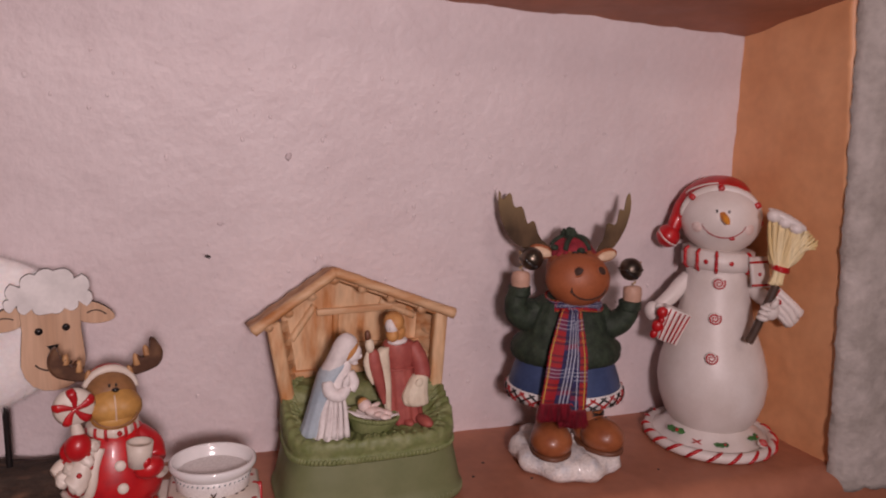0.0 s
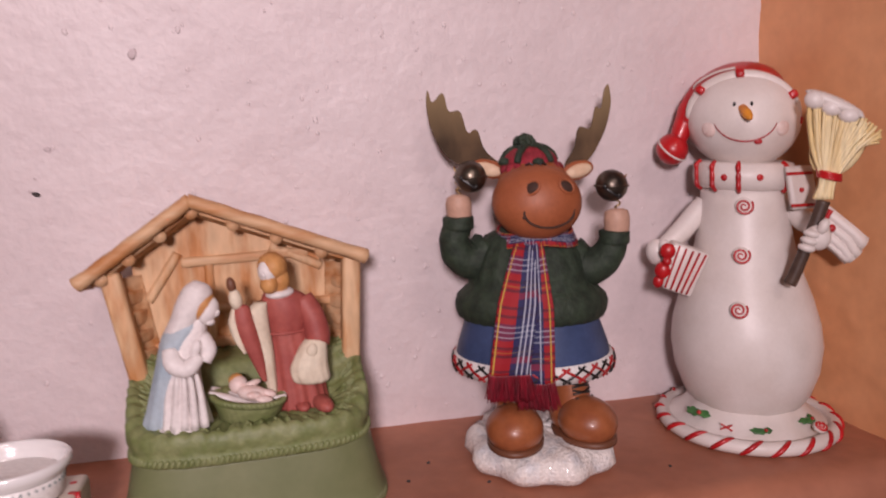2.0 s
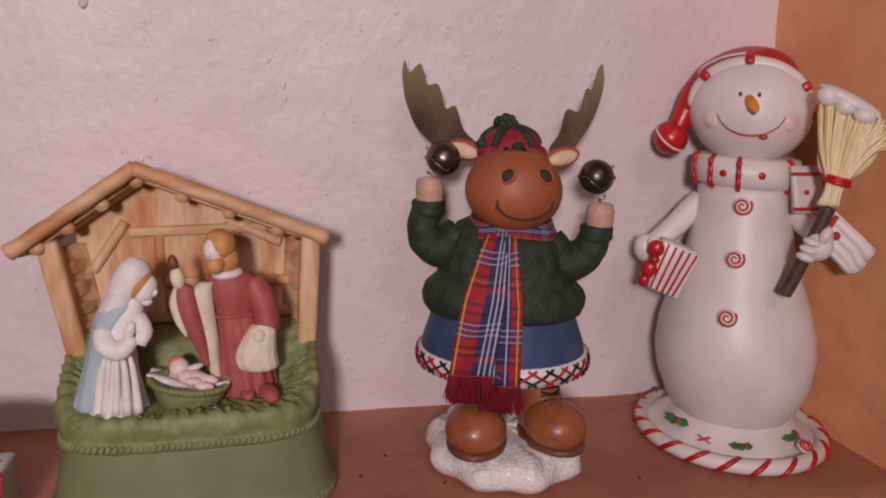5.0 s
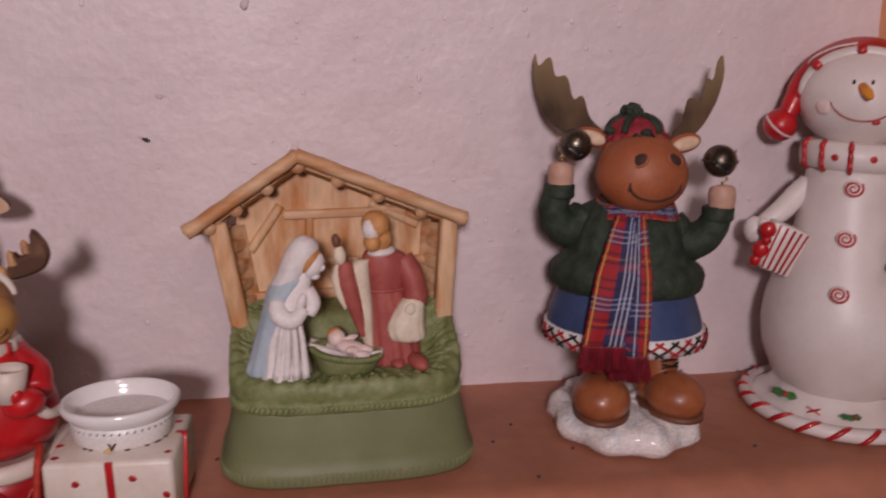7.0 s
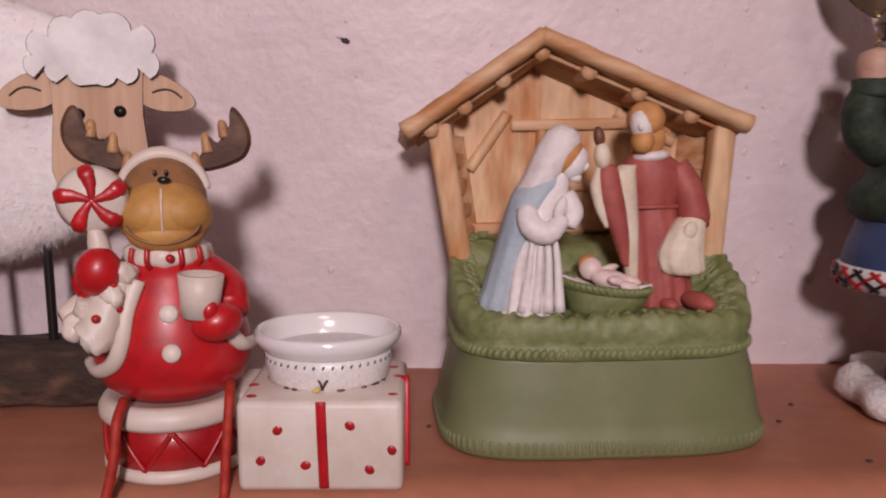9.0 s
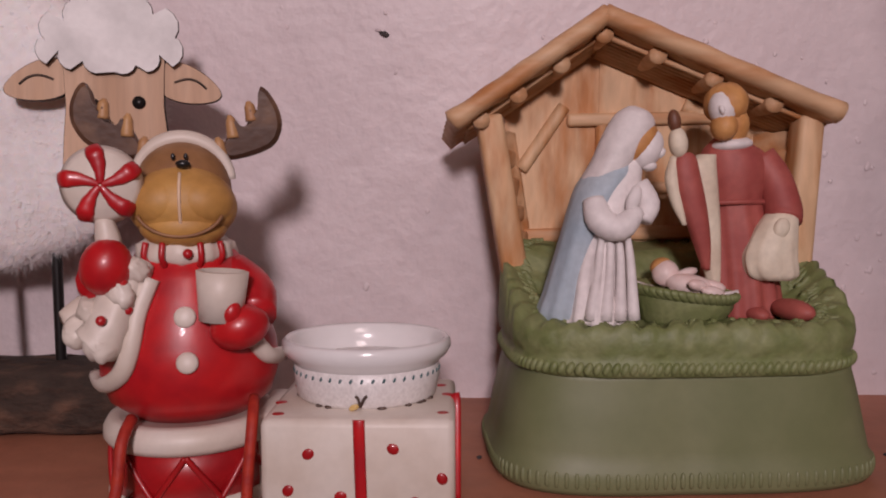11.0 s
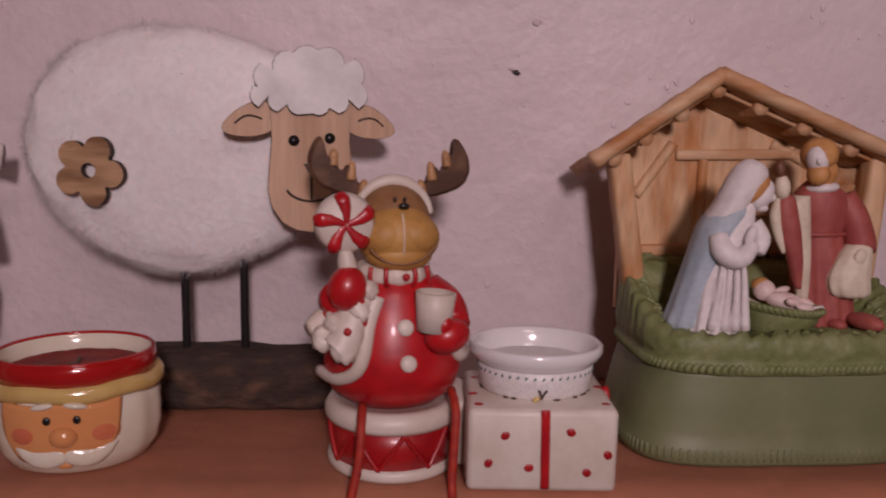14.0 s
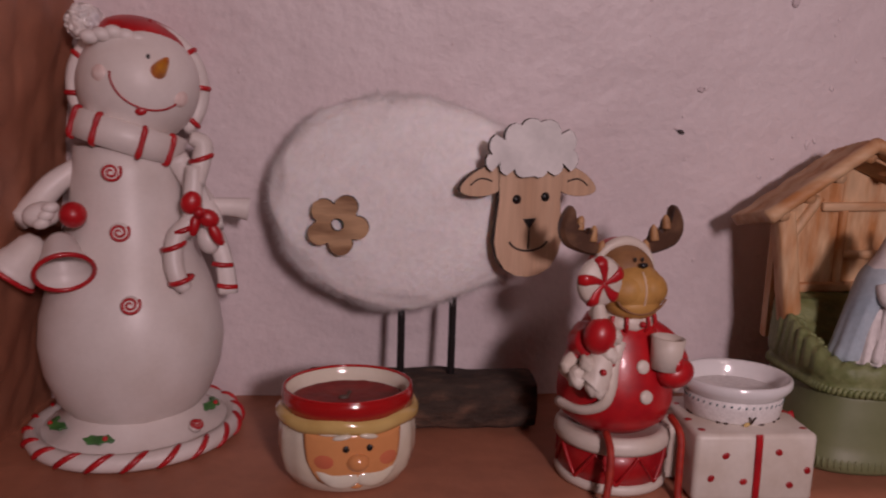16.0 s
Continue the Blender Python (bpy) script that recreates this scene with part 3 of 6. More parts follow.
def snowman_with_broom():
    root = thing("snowman_figurine", pose(0.381, 0.469, 0.0, 0, 0, -31), "white resin snowman in red striped cap holding a straw broom", "figurine", "snowmen on the shelf")
    LEAN[0] = -0.045
    snow_base(root, 0.049, 0.0068, 0)
    holly(root, -0.026, -0.027, 0.0132, -20, 0.0055)
    holly(root, 0.008, -0.038, 0.0105, 30, 0.004)
    holly(root, 0.033, -0.02, 0.0125, 60, 0.004)
    swirl(root, (0.036, -0.026, 0.0115), 0.0034, 35, -60)
    b = Build()
    for s in (-1, 1):
        b.tube(RED, [(-0.012 + 0.003 * k, -0.037 - 0.0006 * k, 0.0108 + s * 0.0016 * k) for k in (-1, 0, 1)], 0.0005, 6)
    part("painted_cross", b, root, "red painted cross")
    b = Build()
    snowman_body(b, 0.146)
    hc, hr = (0, -0.001, 0.1765), (0.0298, 0.0285, 0.0272)
    b.ball(RESIN, hc, hr, seg=36, rings=22)
    for s in (-1, 1):
        b.ball(BLUSH, on_ball(hc, hr, 0.0178 * s, -0.0045, -0.0016), (0.0046, 0.0021, 0.0046), (0, 0, 38 * s))
        b.ball(BLACK, on_ball(hc, hr, 0.0042 * s - 0.0012, 0.0078, 0.0), (0.0008, 0.0006, 0.0012))
    smile(b, DEEPRED, hc, (0.0158, 0.0125), 0.001, hr, 195, 345, 0.0005)
    b.ball(RED, on_ball(hc, hr, 0.006, -0.0118, -0.0002), (0.0022, 0.001, 0.0014))
    # arms and mittens
    b.tube(RESIN, [(-0.021, -0.002, 0.131), (-0.027, -0.004, 0.122), (-0.034, -0.009, 0.114), (-0.043, -0.014, 0.106)], [0.0045, 0.0062, 0.006, 0.005], 12)
    b.ball(RESIN, (-0.047, -0.017, 0.1035), (0.006, 0.006, 0.0075))
    b.ball(RESIN, (-0.0425, -0.0215, 0.107), (0.0035, 0.003, 0.0045))
    b.tube(RESIN, [(0.021, -0.003, 0.131), (0.029, -0.008, 0.122), (0.035, -0.02, 0.119), (0.0325, -0.032, 0.1172)], [0.0045, 0.006, 0.006, 0.005], 14)
    b.ball(RESIN, (0.0325, -0.0405, 0.1172), (0.0062, 0.0048, 0.0068), (0, 12, 0), 20, 14)
    for k in range(3):
        b.ball(RESIN, (0.0268 + 0.0012 * k, -0.0438, 0.1122 + 0.0036 * k), (0.0042, 0.003, 0.0021), (0, 16, 0), 14, 10)
    b.ball(RESIN, (0.0345, -0.0442, 0.1232), (0.0026, 0.0026, 0.0044), (0, 25, 0), 14, 10)
    part("figure", b, root)
    b = Build()
    p = on_ball(hc, hr, -0.0008, 0.0042)
    b.tube(CARROT, [Vector(p) + Vector((0.0007 * k, -0.0019 * k, 0.0004 - 0.0011 * k)) for k in range(-1, 5)], [0.0024, 0.0026, 0.0027, 0.0026, 0.002, 0.0008], 12)
    part("carrot_nose", b, root, "orange carrot nose")
    for i, (z, r) in enumerate(((0.1305, 0.0232), (0.1045, 0.0272), (0.0765, 0.0362))):
        swirl(root, (-0.001 - 0.002 * i, -r - 0.0006, z), 0.0046, -2, (-6, -10, -22)[i])
    # cap: roll, red crown, tail with a ball
    b = Build()
    b.ball(RED, (-0.0035, 0.0055, 0.1875), (0.0268, 0.0262, 0.0195), (0, -16, 0), 32, 18)
    b.tube(RED, [(-0.006, 0.006, 0.196), (-0.0175, 0.004, 0.1925), (-0.026, 0.0, 0.1835), (-0.031, -0.003, 0.174), (-0.0345, -0.005, 0.165)], [0.009, 0.0085, 0.0072, 0.0056, 0.0048], 16)
    cap = part("cap", b, root, "red stocking cap")
    b = Build()
    b.ball(RED, (-0.0375, -0.006, 0.1605), 0.0088)
    for k in range(1):
        b.tube(RESIN, [Vector((-0.0375, -0.006, 0.1605)) + Euler((0.5, 0.6 + k * 0.9, 0.3)).to_matrix() @ Vector((0.0088 * math.cos(a / 12 * 3.14), -0.0088 * math.sin(a / 12 * 3.14), 0)) for a in range(13)], 0.0006, 6)
    part("cap_ball", b, cap, "red ball with white lines")
    b = Build()
    roll = []
    for i in range(40):
        a = radians(-25 + 230 * i / 39)
        x, z = 0.0272 * math.cos(a), 0.0215 * math.sin(a)
        roll.append(Vector((x - 0.0005, -0.0005 - 0.0285 * math.sqrt(max(1 - (x / 0.0298) ** 2 - (z / 0.0272) ** 2, 0.02)) * (0.9 if z > 0 else 0.5), 0.178 + z)))
    b.tube(RESIN, [p + Vector((0, 0.0022, -0.0006)) for p in roll], [0.0016 + 0.002 * math.sin(3.1416 * k / 39) for k in range(40)], 12)
    part("cap_roll", b, cap, "white rolled cap brim")
    for i in (3, 9, 20, 28, 35):
        a = -25 + 230 * i / 39
        d = Vector((math.cos(radians(a)) * 0.4, -0.85, math.sin(radians(a)) * 0.5)).normalized()
        b = Build()
        b.box(RED, roll[i] + d * 0.0018, (0.0044, 0.0036, 0.0046), (-20 * math.sin(radians(a)), -a + 90, 0), 0.0012)
        part("cap_patch", b, cap, "red painted patch")
    for k, (pts, rr) in enumerate((([(-0.026, 0.003, 0.19), (-0.024, -0.006, 0.196), (-0.014, -0.013, 0.2015), (-0.004, -0.0142, 0.2035)], 0.0006), ([(-0.033, 0.0, 0.176), (-0.026, -0.008, 0.182), (-0.0215, -0.01, 0.189)], 0.0006))):
        b = Build()
        b.tube(RESIN, pts, rr, 6)
        part("cap_piping", b, cap, "white painted line")
    # scarf
    b = Build()
    b.lathe(RESIN, [(0.0225, 0.1385), (0.0262, 0.1395), (0.0268, 0.146), (0.0262, 0.1525), (0.0225, 0.1535)], seg=40, fn=lambda p: Vector((p.x, p.y * 0.98, p.z - p.x * 0.03)))
    b.sheet(RESIN, lambda u, v: (0.0195 + 0.013 * u + 0.003 * v, -0.0195 + 0.008 * u - 0.003 * math.sin(v * 2), 0.151 - 0.022 * v), 6, 8, 0.003)
    b.sheet(RESIN, lambda u, v: (0.032 + (0.018 + 0.003 * u) * v + 0.007 * u, -0.012 - 0.002 * v - 0.0012 * math.cos(u * 22), 0.1165 + 0.0145 * u - 0.0165 * v - 0.002 * u * v - 0.003 * math.sin(u * 3.14) * (v > 0.8)), 24, 8, 0.0038)
    scarf = part("scarf", b, root, "white scarf with red stripes")
    b = Build()
    for a in (232, 262, 205, 320):
        pts = []
        for k in range(7):
            z = 0.138 + 0.016 * k / 6
            rr = 0.0268 + (0.0004 if 0 < k < 6 else -0.0022)
            pts.append((rr * math.cos(radians(a)), rr * 0.98 * math.sin(radians(a)), z - rr * math.cos(radians(a)) * 0.03))
        b.tube(RED, pts, [0.0011, 0.0014, 0.0012, 0.0014, 0.0011, 0.0014, 0.001], 8)
    for a in (246, 285):
        b.ball(RED, (0.0268 * math.cos(radians(a)), 0.0263 * math.sin(radians(a)), 0.146), (0.0018, 0.0009, 0.0018), (0, 0, a + 90))
    for z in (0.1475, 0.131):
        b.tube(RED, [(0.0195 + 0.013 * u / 4 + 0.003 * (0.151 - z) / 0.022, -0.0215 + 0.008 * u / 4 - 0.003 * math.sin((0.151 - z) / 0.022 * 2), z) for u in range(5)], 0.0009, 6)
    b.ball(RED, (0.0275, -0.0205, 0.139), 0.0013)
    b.tube(RED, [(0.0355, -0.0152, 0.115), (0.039, -0.0152, 0.1215), (0.0422, -0.0152, 0.128)], 0.0013, 6)
    b.ball(RED, (0.0425, -0.015, 0.1182), 0.0022)
    tagged(part("scarf_stripes", b, scarf, "red painted stripes and dots"), kind="stuff")
    # broom
    def held(build):
        return build.warp(lambda p: Vector((p.x + 0.0012, p.y, p.z + 0.0095 * (1 - 0.6 * min(max((p.z - 0.137) / 0.04, 0), 1)))))
    b = Build()
    b.tube(STICK, [(0.0185, -0.0385, 0.083), (0.022, -0.0388, 0.091), (0.0315, -0.039, 0.118), (0.034, -0.039, 0.126)], [0.0033, 0.0031, 0.0031, 0.0033], 12)
    broom = part("broom", held(b), root, "dark stick broom with pale straw")
    b = Build()
    for i in range(200):
        a, q = random.uniform(-1, 1), random.uniform(-1, 1)
        top = (0.043 + a * 0.0165, -0.038 + q * 0.005, 0.1745 - 0.009 * a + random.uniform(-0.005, 0.004) - 0.005 * a * a)
        b.tube(STRAW, [(0.0335 + a * 0.004, -0.039 + q * 0.003, 0.127), (0.036 + a * 0.0035, -0.039 + q * 0.0025, 0.137), (0.039 + a * 0.0105, -0.0385 + q * 0.004, 0.154), top], [0.0009, 0.0008, 0.001, 0.0008], 5)
    b.ball(STRAW, (0.0405, -0.037, 0.156), (0.012, 0.003, 0.019), (0, 20, 0))
    tagged(part("bristles", held(b), broom, "pale yellow straw bristles"), kind="stuff")
    b = Build()
    b.ball(RESIN, (0.0385, -0.039, 0.1792), (0.0145, 0.0056, 0.0036), (0, 27, 0), 30, 14, fn=lambda p: p * (1 + 0.16 * math.sin(p.x * 9) * (p.z < 0)))
    for k in range(3):
        b.ball(RESIN, (0.0295 + 0.0075 * k, -0.0418, 0.1812 - 0.0042 * k), (0.0048, 0.0034, 0.0044), (0, 20, 0), 18, 12)
    part("snow_cap", held(b), broom, "white snow on the bristles")
    b = Build()
    for k in range(3):
        b.tube(RED, [Vector((0.0365, -0.039, 0.1375 + 0.0014 * k)) + Euler((0, 0.25, 0)).to_matrix() @ Vector((0.0052 * math.cos(i / 16 * 6.2832), 0.0044 * math.sin(i / 16 * 6.2832), 0)) for i in range(16)], 0.0011, 6, True)
    part("binding", held(b), broom, "red cord binding")
    # wrapped gift
    b = Build()
    b.box(RESIN, (-0.0335, -0.0225, 0.0955), (0.0182, 0.013, 0.0255), (0, 20, 12), 0.0012, fn=lambda p: Vector((p.x * (1 + 9 * p.z), p.y - 0.0025 * (1 - abs(p.x) / 0.009), p.z + 0.003 * (1 - abs(p.x) / 0.009) * (1 if p.z > 0 else -1))))
    gift = part("gift", b, root, "small white gift with red stripes")
    b = Build()
    e = Euler((0, radians(20), radians(12))).to_matrix()
    for k in range(5):
        b.tube(RED, [Vector((-0.0335, -0.0225, 0.0955)) + e @ Vector(((-0.0068 + 0.0033 * k) * (1 + 0.11 * q) + 0.0008 * q, -0.0066 - 0.0025 * (1 - abs(-0.0068 + 0.0033 * k) / 0.009), 0.0122 * q)) for q in (-1, 0, 1)], 0.00055, 6)
    part("gift_stripes", b, gift, "red painted stripes")
    b = Build()
    for c, r in (((-0.0405, -0.0305, 0.1065), (0.0042, 0.003, 0.0046)), ((-0.0435, -0.0295, 0.0955), (0.0044, 0.003, 0.005)), ((-0.041, -0.0315, 0.101), (0.0026, 0.0024, 0.0026)), ((-0.046, -0.0285, 0.089), (0.003, 0.0024, 0.0038))):
        b.ball(RED, c, r, (0, 20, 0), 14, 8)
    part("bow", b, gift, "red bow")


def snowman_with_bell():
    root = thing("snowman_figurine", pose(-0.2685, 0.481, 0.0, 0, 0, 14), "white resin snowman holding a bell and striped candy cane", "figurine", "snowmen on the shelf")
    LEAN[0] = 0.0
    snow_base(root, 0.0475, 0.0066, 3)
    holly(root, -0.012, -0.034, 0.0105, 10, 0.005)
    holly(root, -0.036, -0.014, 0.0125, -70, 0.0045)
    holly(root, 0.036, -0.008, 0.0125, 60, 0.0048)
    swirl(root, (0.026, -0.028, 0.0112), 0.003, 30, -60)
    b = Build()
    snowman_body(b, 0.142)
    b.warp(lambda p: Vector((p.x, p.y, p.z * 0.965)))
    hc, hr = (0.0065, -0.002, 0.1645), (0.0262, 0.025, 0.0265)
    b.ball(RESIN, hc, hr, (0, 14, 0), 36, 22)
    for s in (-1, 1):
        b.ball(BLUSH, on_ball(hc, hr, 0.0158 * s + 0.001, -0.001 - 0.0045 * s, -0.0015), (0.004, 0.0021, 0.004), (0, 0, 38 * s))
    b.ball(BLACK, on_ball(hc, hr, 0.0045, 0.0112), (0.0008, 0.0006, 0.0011))
    pts = []
    for i in range(19):
        a = radians(175 + 150 * i / 18)
        x, z = 0.004 + 0.0148 * math.cos(a), 0.0015 + 0.0125 * math.sin(a) - 0.002 * math.cos(a)
        pts.append(on_ball(hc, hr, x, z, 0.0))
    b.tube(DEEPRED, pts, 0.0005, 6)
    b.ball(RED, on_ball(hc, hr, 0.001, -0.0115), (0.0025, 0.001, 0.0018), (0, -10, 0))
    b.tube(RESIN, [(-0.02, 0.0, 0.128), (-0.031, -0.002, 0.119), (-0.038, -0.006, 0.11), (-0.0435, -0.012, 0.105)], [0.0042, 0.0056, 0.006, 0.0045], 12)
    b.ball(RESIN, (-0.0335, -0.0185, 0.1085), (0.0078, 0.006, 0.0056), (0, -10, 0))
    for k in range(3):
        b.ball(RESIN, (-0.0295 - 0.0018 * k, -0.0235, 0.112 - 0.0032 * k), (0.0036, 0.003, 0.0026), (0, -15, 0), 12, 8)
    b.tube(RESIN, [(0.02, 0.0, 0.128), (0.028, -0.002, 0.118), (0.034, -0.008, 0.109), (0.037, -0.015, 0.1)], [0.0042, 0.0055, 0.0056, 0.0045], 12)
    b.ball(RESIN, (0.0335, -0.0235, 0.0965), (0.0048, 0.0048, 0.0065), (0, -20, 0))
    part("figure", b, root)
    b = Build()
    p = on_ball(hc, hr, 0.0085, 0.0055)
    b.tube(CARROT, [Vector(p) + Vector((0.0009 * k, -0.0024 * k, 0.0012 * k)) for k in range(-1, 5)], [0.0032, 0.0034, 0.003, 0.0024, 0.0017, 0.0006], 12)
    part("carrot_nose", b, root, "orange carrot nose")
    for i, (x, z, r) in enumerate(((-0.0055, 0.127, 0.0225), (-0.003, 0.1015, 0.0265), (0.0005, 0.0715, 0.0365))):
        swirl(root, (x, -r - 0.0006, z), 0.0042, -6, (-6, -10, -22)[i])
    b = Build()
    b.ball(RED, (0.0085, 0.003, 0.18), (0.022, 0.021, 0.0142), (0, 16, 0), 28, 16)
    cap = part("cap", b, root, "red hood cap")
    b = Build()
    roll = []
    for i in range(44):
        a = radians(-38 + 256 * i / 43)
        x, z = 0.0275 * math.cos(a), 0.0265 * math.sin(a)
        roll.append(Vector((0.0065 + x * 0.97 + z * 0.12, 0.003 - 0.008 * max(math.sin(a), 0), 0.163 + z * 0.97 - x * 0.12)))
    b.tube(RESIN, roll, 0.0038, 10)
    part("cap_roll", b, cap, "white rolled cap brim")
    b = Build()
    for i in (2, 8, 14, 21, 27, 33, 39):
        d = (roll[i + 1] - roll[i - 1]).normalized()
        e = d.cross(Vector((0, 1, 0)))
        b.tube(RED, [roll[i] + (e * math.cos(k / 12 * 6.2832) + Vector((0, 1, 0)) * math.sin(k / 12 * 6.2832)) * 0.0036 + d * 0.0006 * math.cos(k / 12 * 6.28) for k in range(12)], 0.0013, 6, True)
    part("cap_stripes", b, cap, "red painted stripes")
    b = Build()
    b.ball(GLITTER, (-0.0145, 0.001, 0.1905), 0.0078, fn=lambda p: p * (1 + 0.12 * noise.noise(p * 9)))
    for i in range(60):
        d = Vector((random.gauss(0, 1), random.gauss(0, 1), random.gauss(0, 1))).normalized()
        b.ball(GLITTER, Vector((-0.0145, 0.001, 0.1905)) + d * 0.0072, 0.0016, (0, 0, 0), 8, 6)
    part("pompom", b, cap, "rough white pompom")
    b = Build()
    for k in range(5):
        b.ball(RESIN, (-0.012 + 0.0048 * k, -0.0165, 0.1855 - 0.0012 * abs(k - 2)), (0.004, 0.0035, 0.003), (0, 10, 0), 14, 8)
    part("snow_edge", b, cap, "white wavy snow edge")
    b = Build()
    b.lathe(RESIN, [(0.0205, -0.0068), (0.0248, -0.006), (0.0252, 0), (0.0248, 0.006), (0.0205, 0.0068)], (0.001, -0.001, 0.1415), 40, rot=(0, 17, 0))
    b.tube(RESIN, [(0.021, -0.014, 0.133), (0.029, -0.012, 0.118), (0.037, -0.01, 0.098), (0.0415, -0.012, 0.082), (0.0425, -0.013, 0.069)], [0.005, 0.0045, 0.0042, 0.0042, 0.0046], 10, flat=0.45)
    b.tube(RESIN, [(0.034, -0.008, 0.11), (0.045, -0.009, 0.1095), (0.053, -0.01, 0.1085)], [0.004, 0.0045, 0.0055], 10, flat=0.6)
    scarf = part("scarf", b, root, "white scarf with red stripes")
    b = Build()
    e = Euler((0, radians(17), 0)).to_matrix()
    for a in (208, 240, 285, 318):
        pts = [Vector((0.001, -0.001, 0.1415)) + e @ Vector((rr * math.cos(radians(a)), rr * math.sin(radians(a)), z)) for rr, z in ((0.023, -0.0068), (0.0252, -0.0055), (0.0256, 0), (0.0252, 0.0055), (0.023, 0.0068))]
        b.tube(RED, pts, [0.001, 0.0015, 0.0012, 0.0014, 0.001], 8)
    for x, z in ((0.0365, 0.094), (0.0402, 0.083), (0.0422, 0.0725)):
        b.tube(RED, [(x - 0.0045, -0.0135, z + 0.0007), (x, -0.0148, z), (x + 0.0045, -0.0135, z - 0.0003)], 0.0012, 6)
    tagged(part("scarf_stripes", b, scarf, "red painted stripes"), kind="stuff")
    # bells and a ball
    b = Build()
    bells = (((-0.0255, -0.0285, 0.0925), -50, -14), ((-0.0415, -0.0185, 0.0905), -8, 40))
    for c, rx, ry in bells:
        b.lathe(RESIN, [(0, 0.004), (0.0045, 0.002), (0.0075, -0.004), (0.0105, -0.0093), (0.0118, -0.0095), (0.0104, -0.006), (0.0078, 0.0), (0.0066, 0.006), (0.0045, 0.0095), (0, 0.0105)], c, 28, rot=(rx, ry, 0))
    bell = part("bell", b, root, "white bell with red edge")
    b = Build()
    for c, rx, ry in bells:
        e = Euler((radians(rx), radians(ry), 0)).to_matrix()
        b.tube(RED, [Vector(c) + e @ Vector((0.0114 * math.cos(i / 28 * 6.2832), 0.0114 * math.sin(i / 28 * 6.2832), -0.0095)) for i in range(28)], 0.0011, 6, True)
    part("bell_rim", b, bell, "red painted rim")
    b = Build()
    b.ball(RED, (-0.0205, -0.028, 0.1095), 0.0056)
    part("bell_ball", b, bell, "glossy red ball")
    b = Build()
    cane = [(0.0285, -0.024, 0.13), (0.0275, -0.025, 0.118), (0.027, -0.0265, 0.108), (0.024, -0.028, 0.1035), (0.0205, -0.0295, 0.1), (0.0185, -0.031, 0.092), (0.0195, -0.033, 0.083), (0.0235, -0.034, 0.0765)]
    b.tube(RESIN, cane, [0.0035, 0.0042, 0.0042, 0.0042, 0.0042, 0.0042, 0.0042, 0.003], 12)
    b.tube(RESIN, [(0.027, -0.02, 0.142), (0.0325, -0.02, 0.139), (0.031, -0.022, 0.13), (0.0285, -0.024, 0.122)], [0.003, 0.0042, 0.0042, 0.0042], 12)
    cc = part("candy_cane", b, root, "white candy cane with red stripes")
    b = Build()
    for x, y, z in ((0.0188, -0.0305, 0.0955), (0.0215, -0.034, 0.081), (0.0225, -0.0285, 0.1025), (0.0315, -0.021, 0.133)):
        b.tube(RED, [(x + 0.0046 * math.cos(k / 12 * 6.2832), y + 0.0046 * math.sin(k / 12 * 6.2832), z + 0.0016 * math.cos(k / 12 * 6.28)) for k in range(12)], 0.0012, 6, True)
    tagged(part("cane_stripes", b, cc, "red painted stripes"), kind="stuff")
    b = Build()
    for c, r, t in (((0.0265, -0.031, 0.1145), (0.0045, 0.003, 0.0052), 20), ((0.0335, -0.031, 0.1075), (0.005, 0.003, 0.004), 30), ((0.0295, -0.033, 0.1105), (0.0026, 0.0026, 0.0026), 0), ((0.0365, -0.031, 0.1005), (0.0026, 0.002, 0.0058), -25), ((0.0275, -0.031, 0.1045), (0.0024, 0.002, 0.005), 10)):
        b.ball(RED, c, r, (0, t, 0), 14, 8)
    part("bow", b, cc, "red ribbon bow")


# ---- moose ----


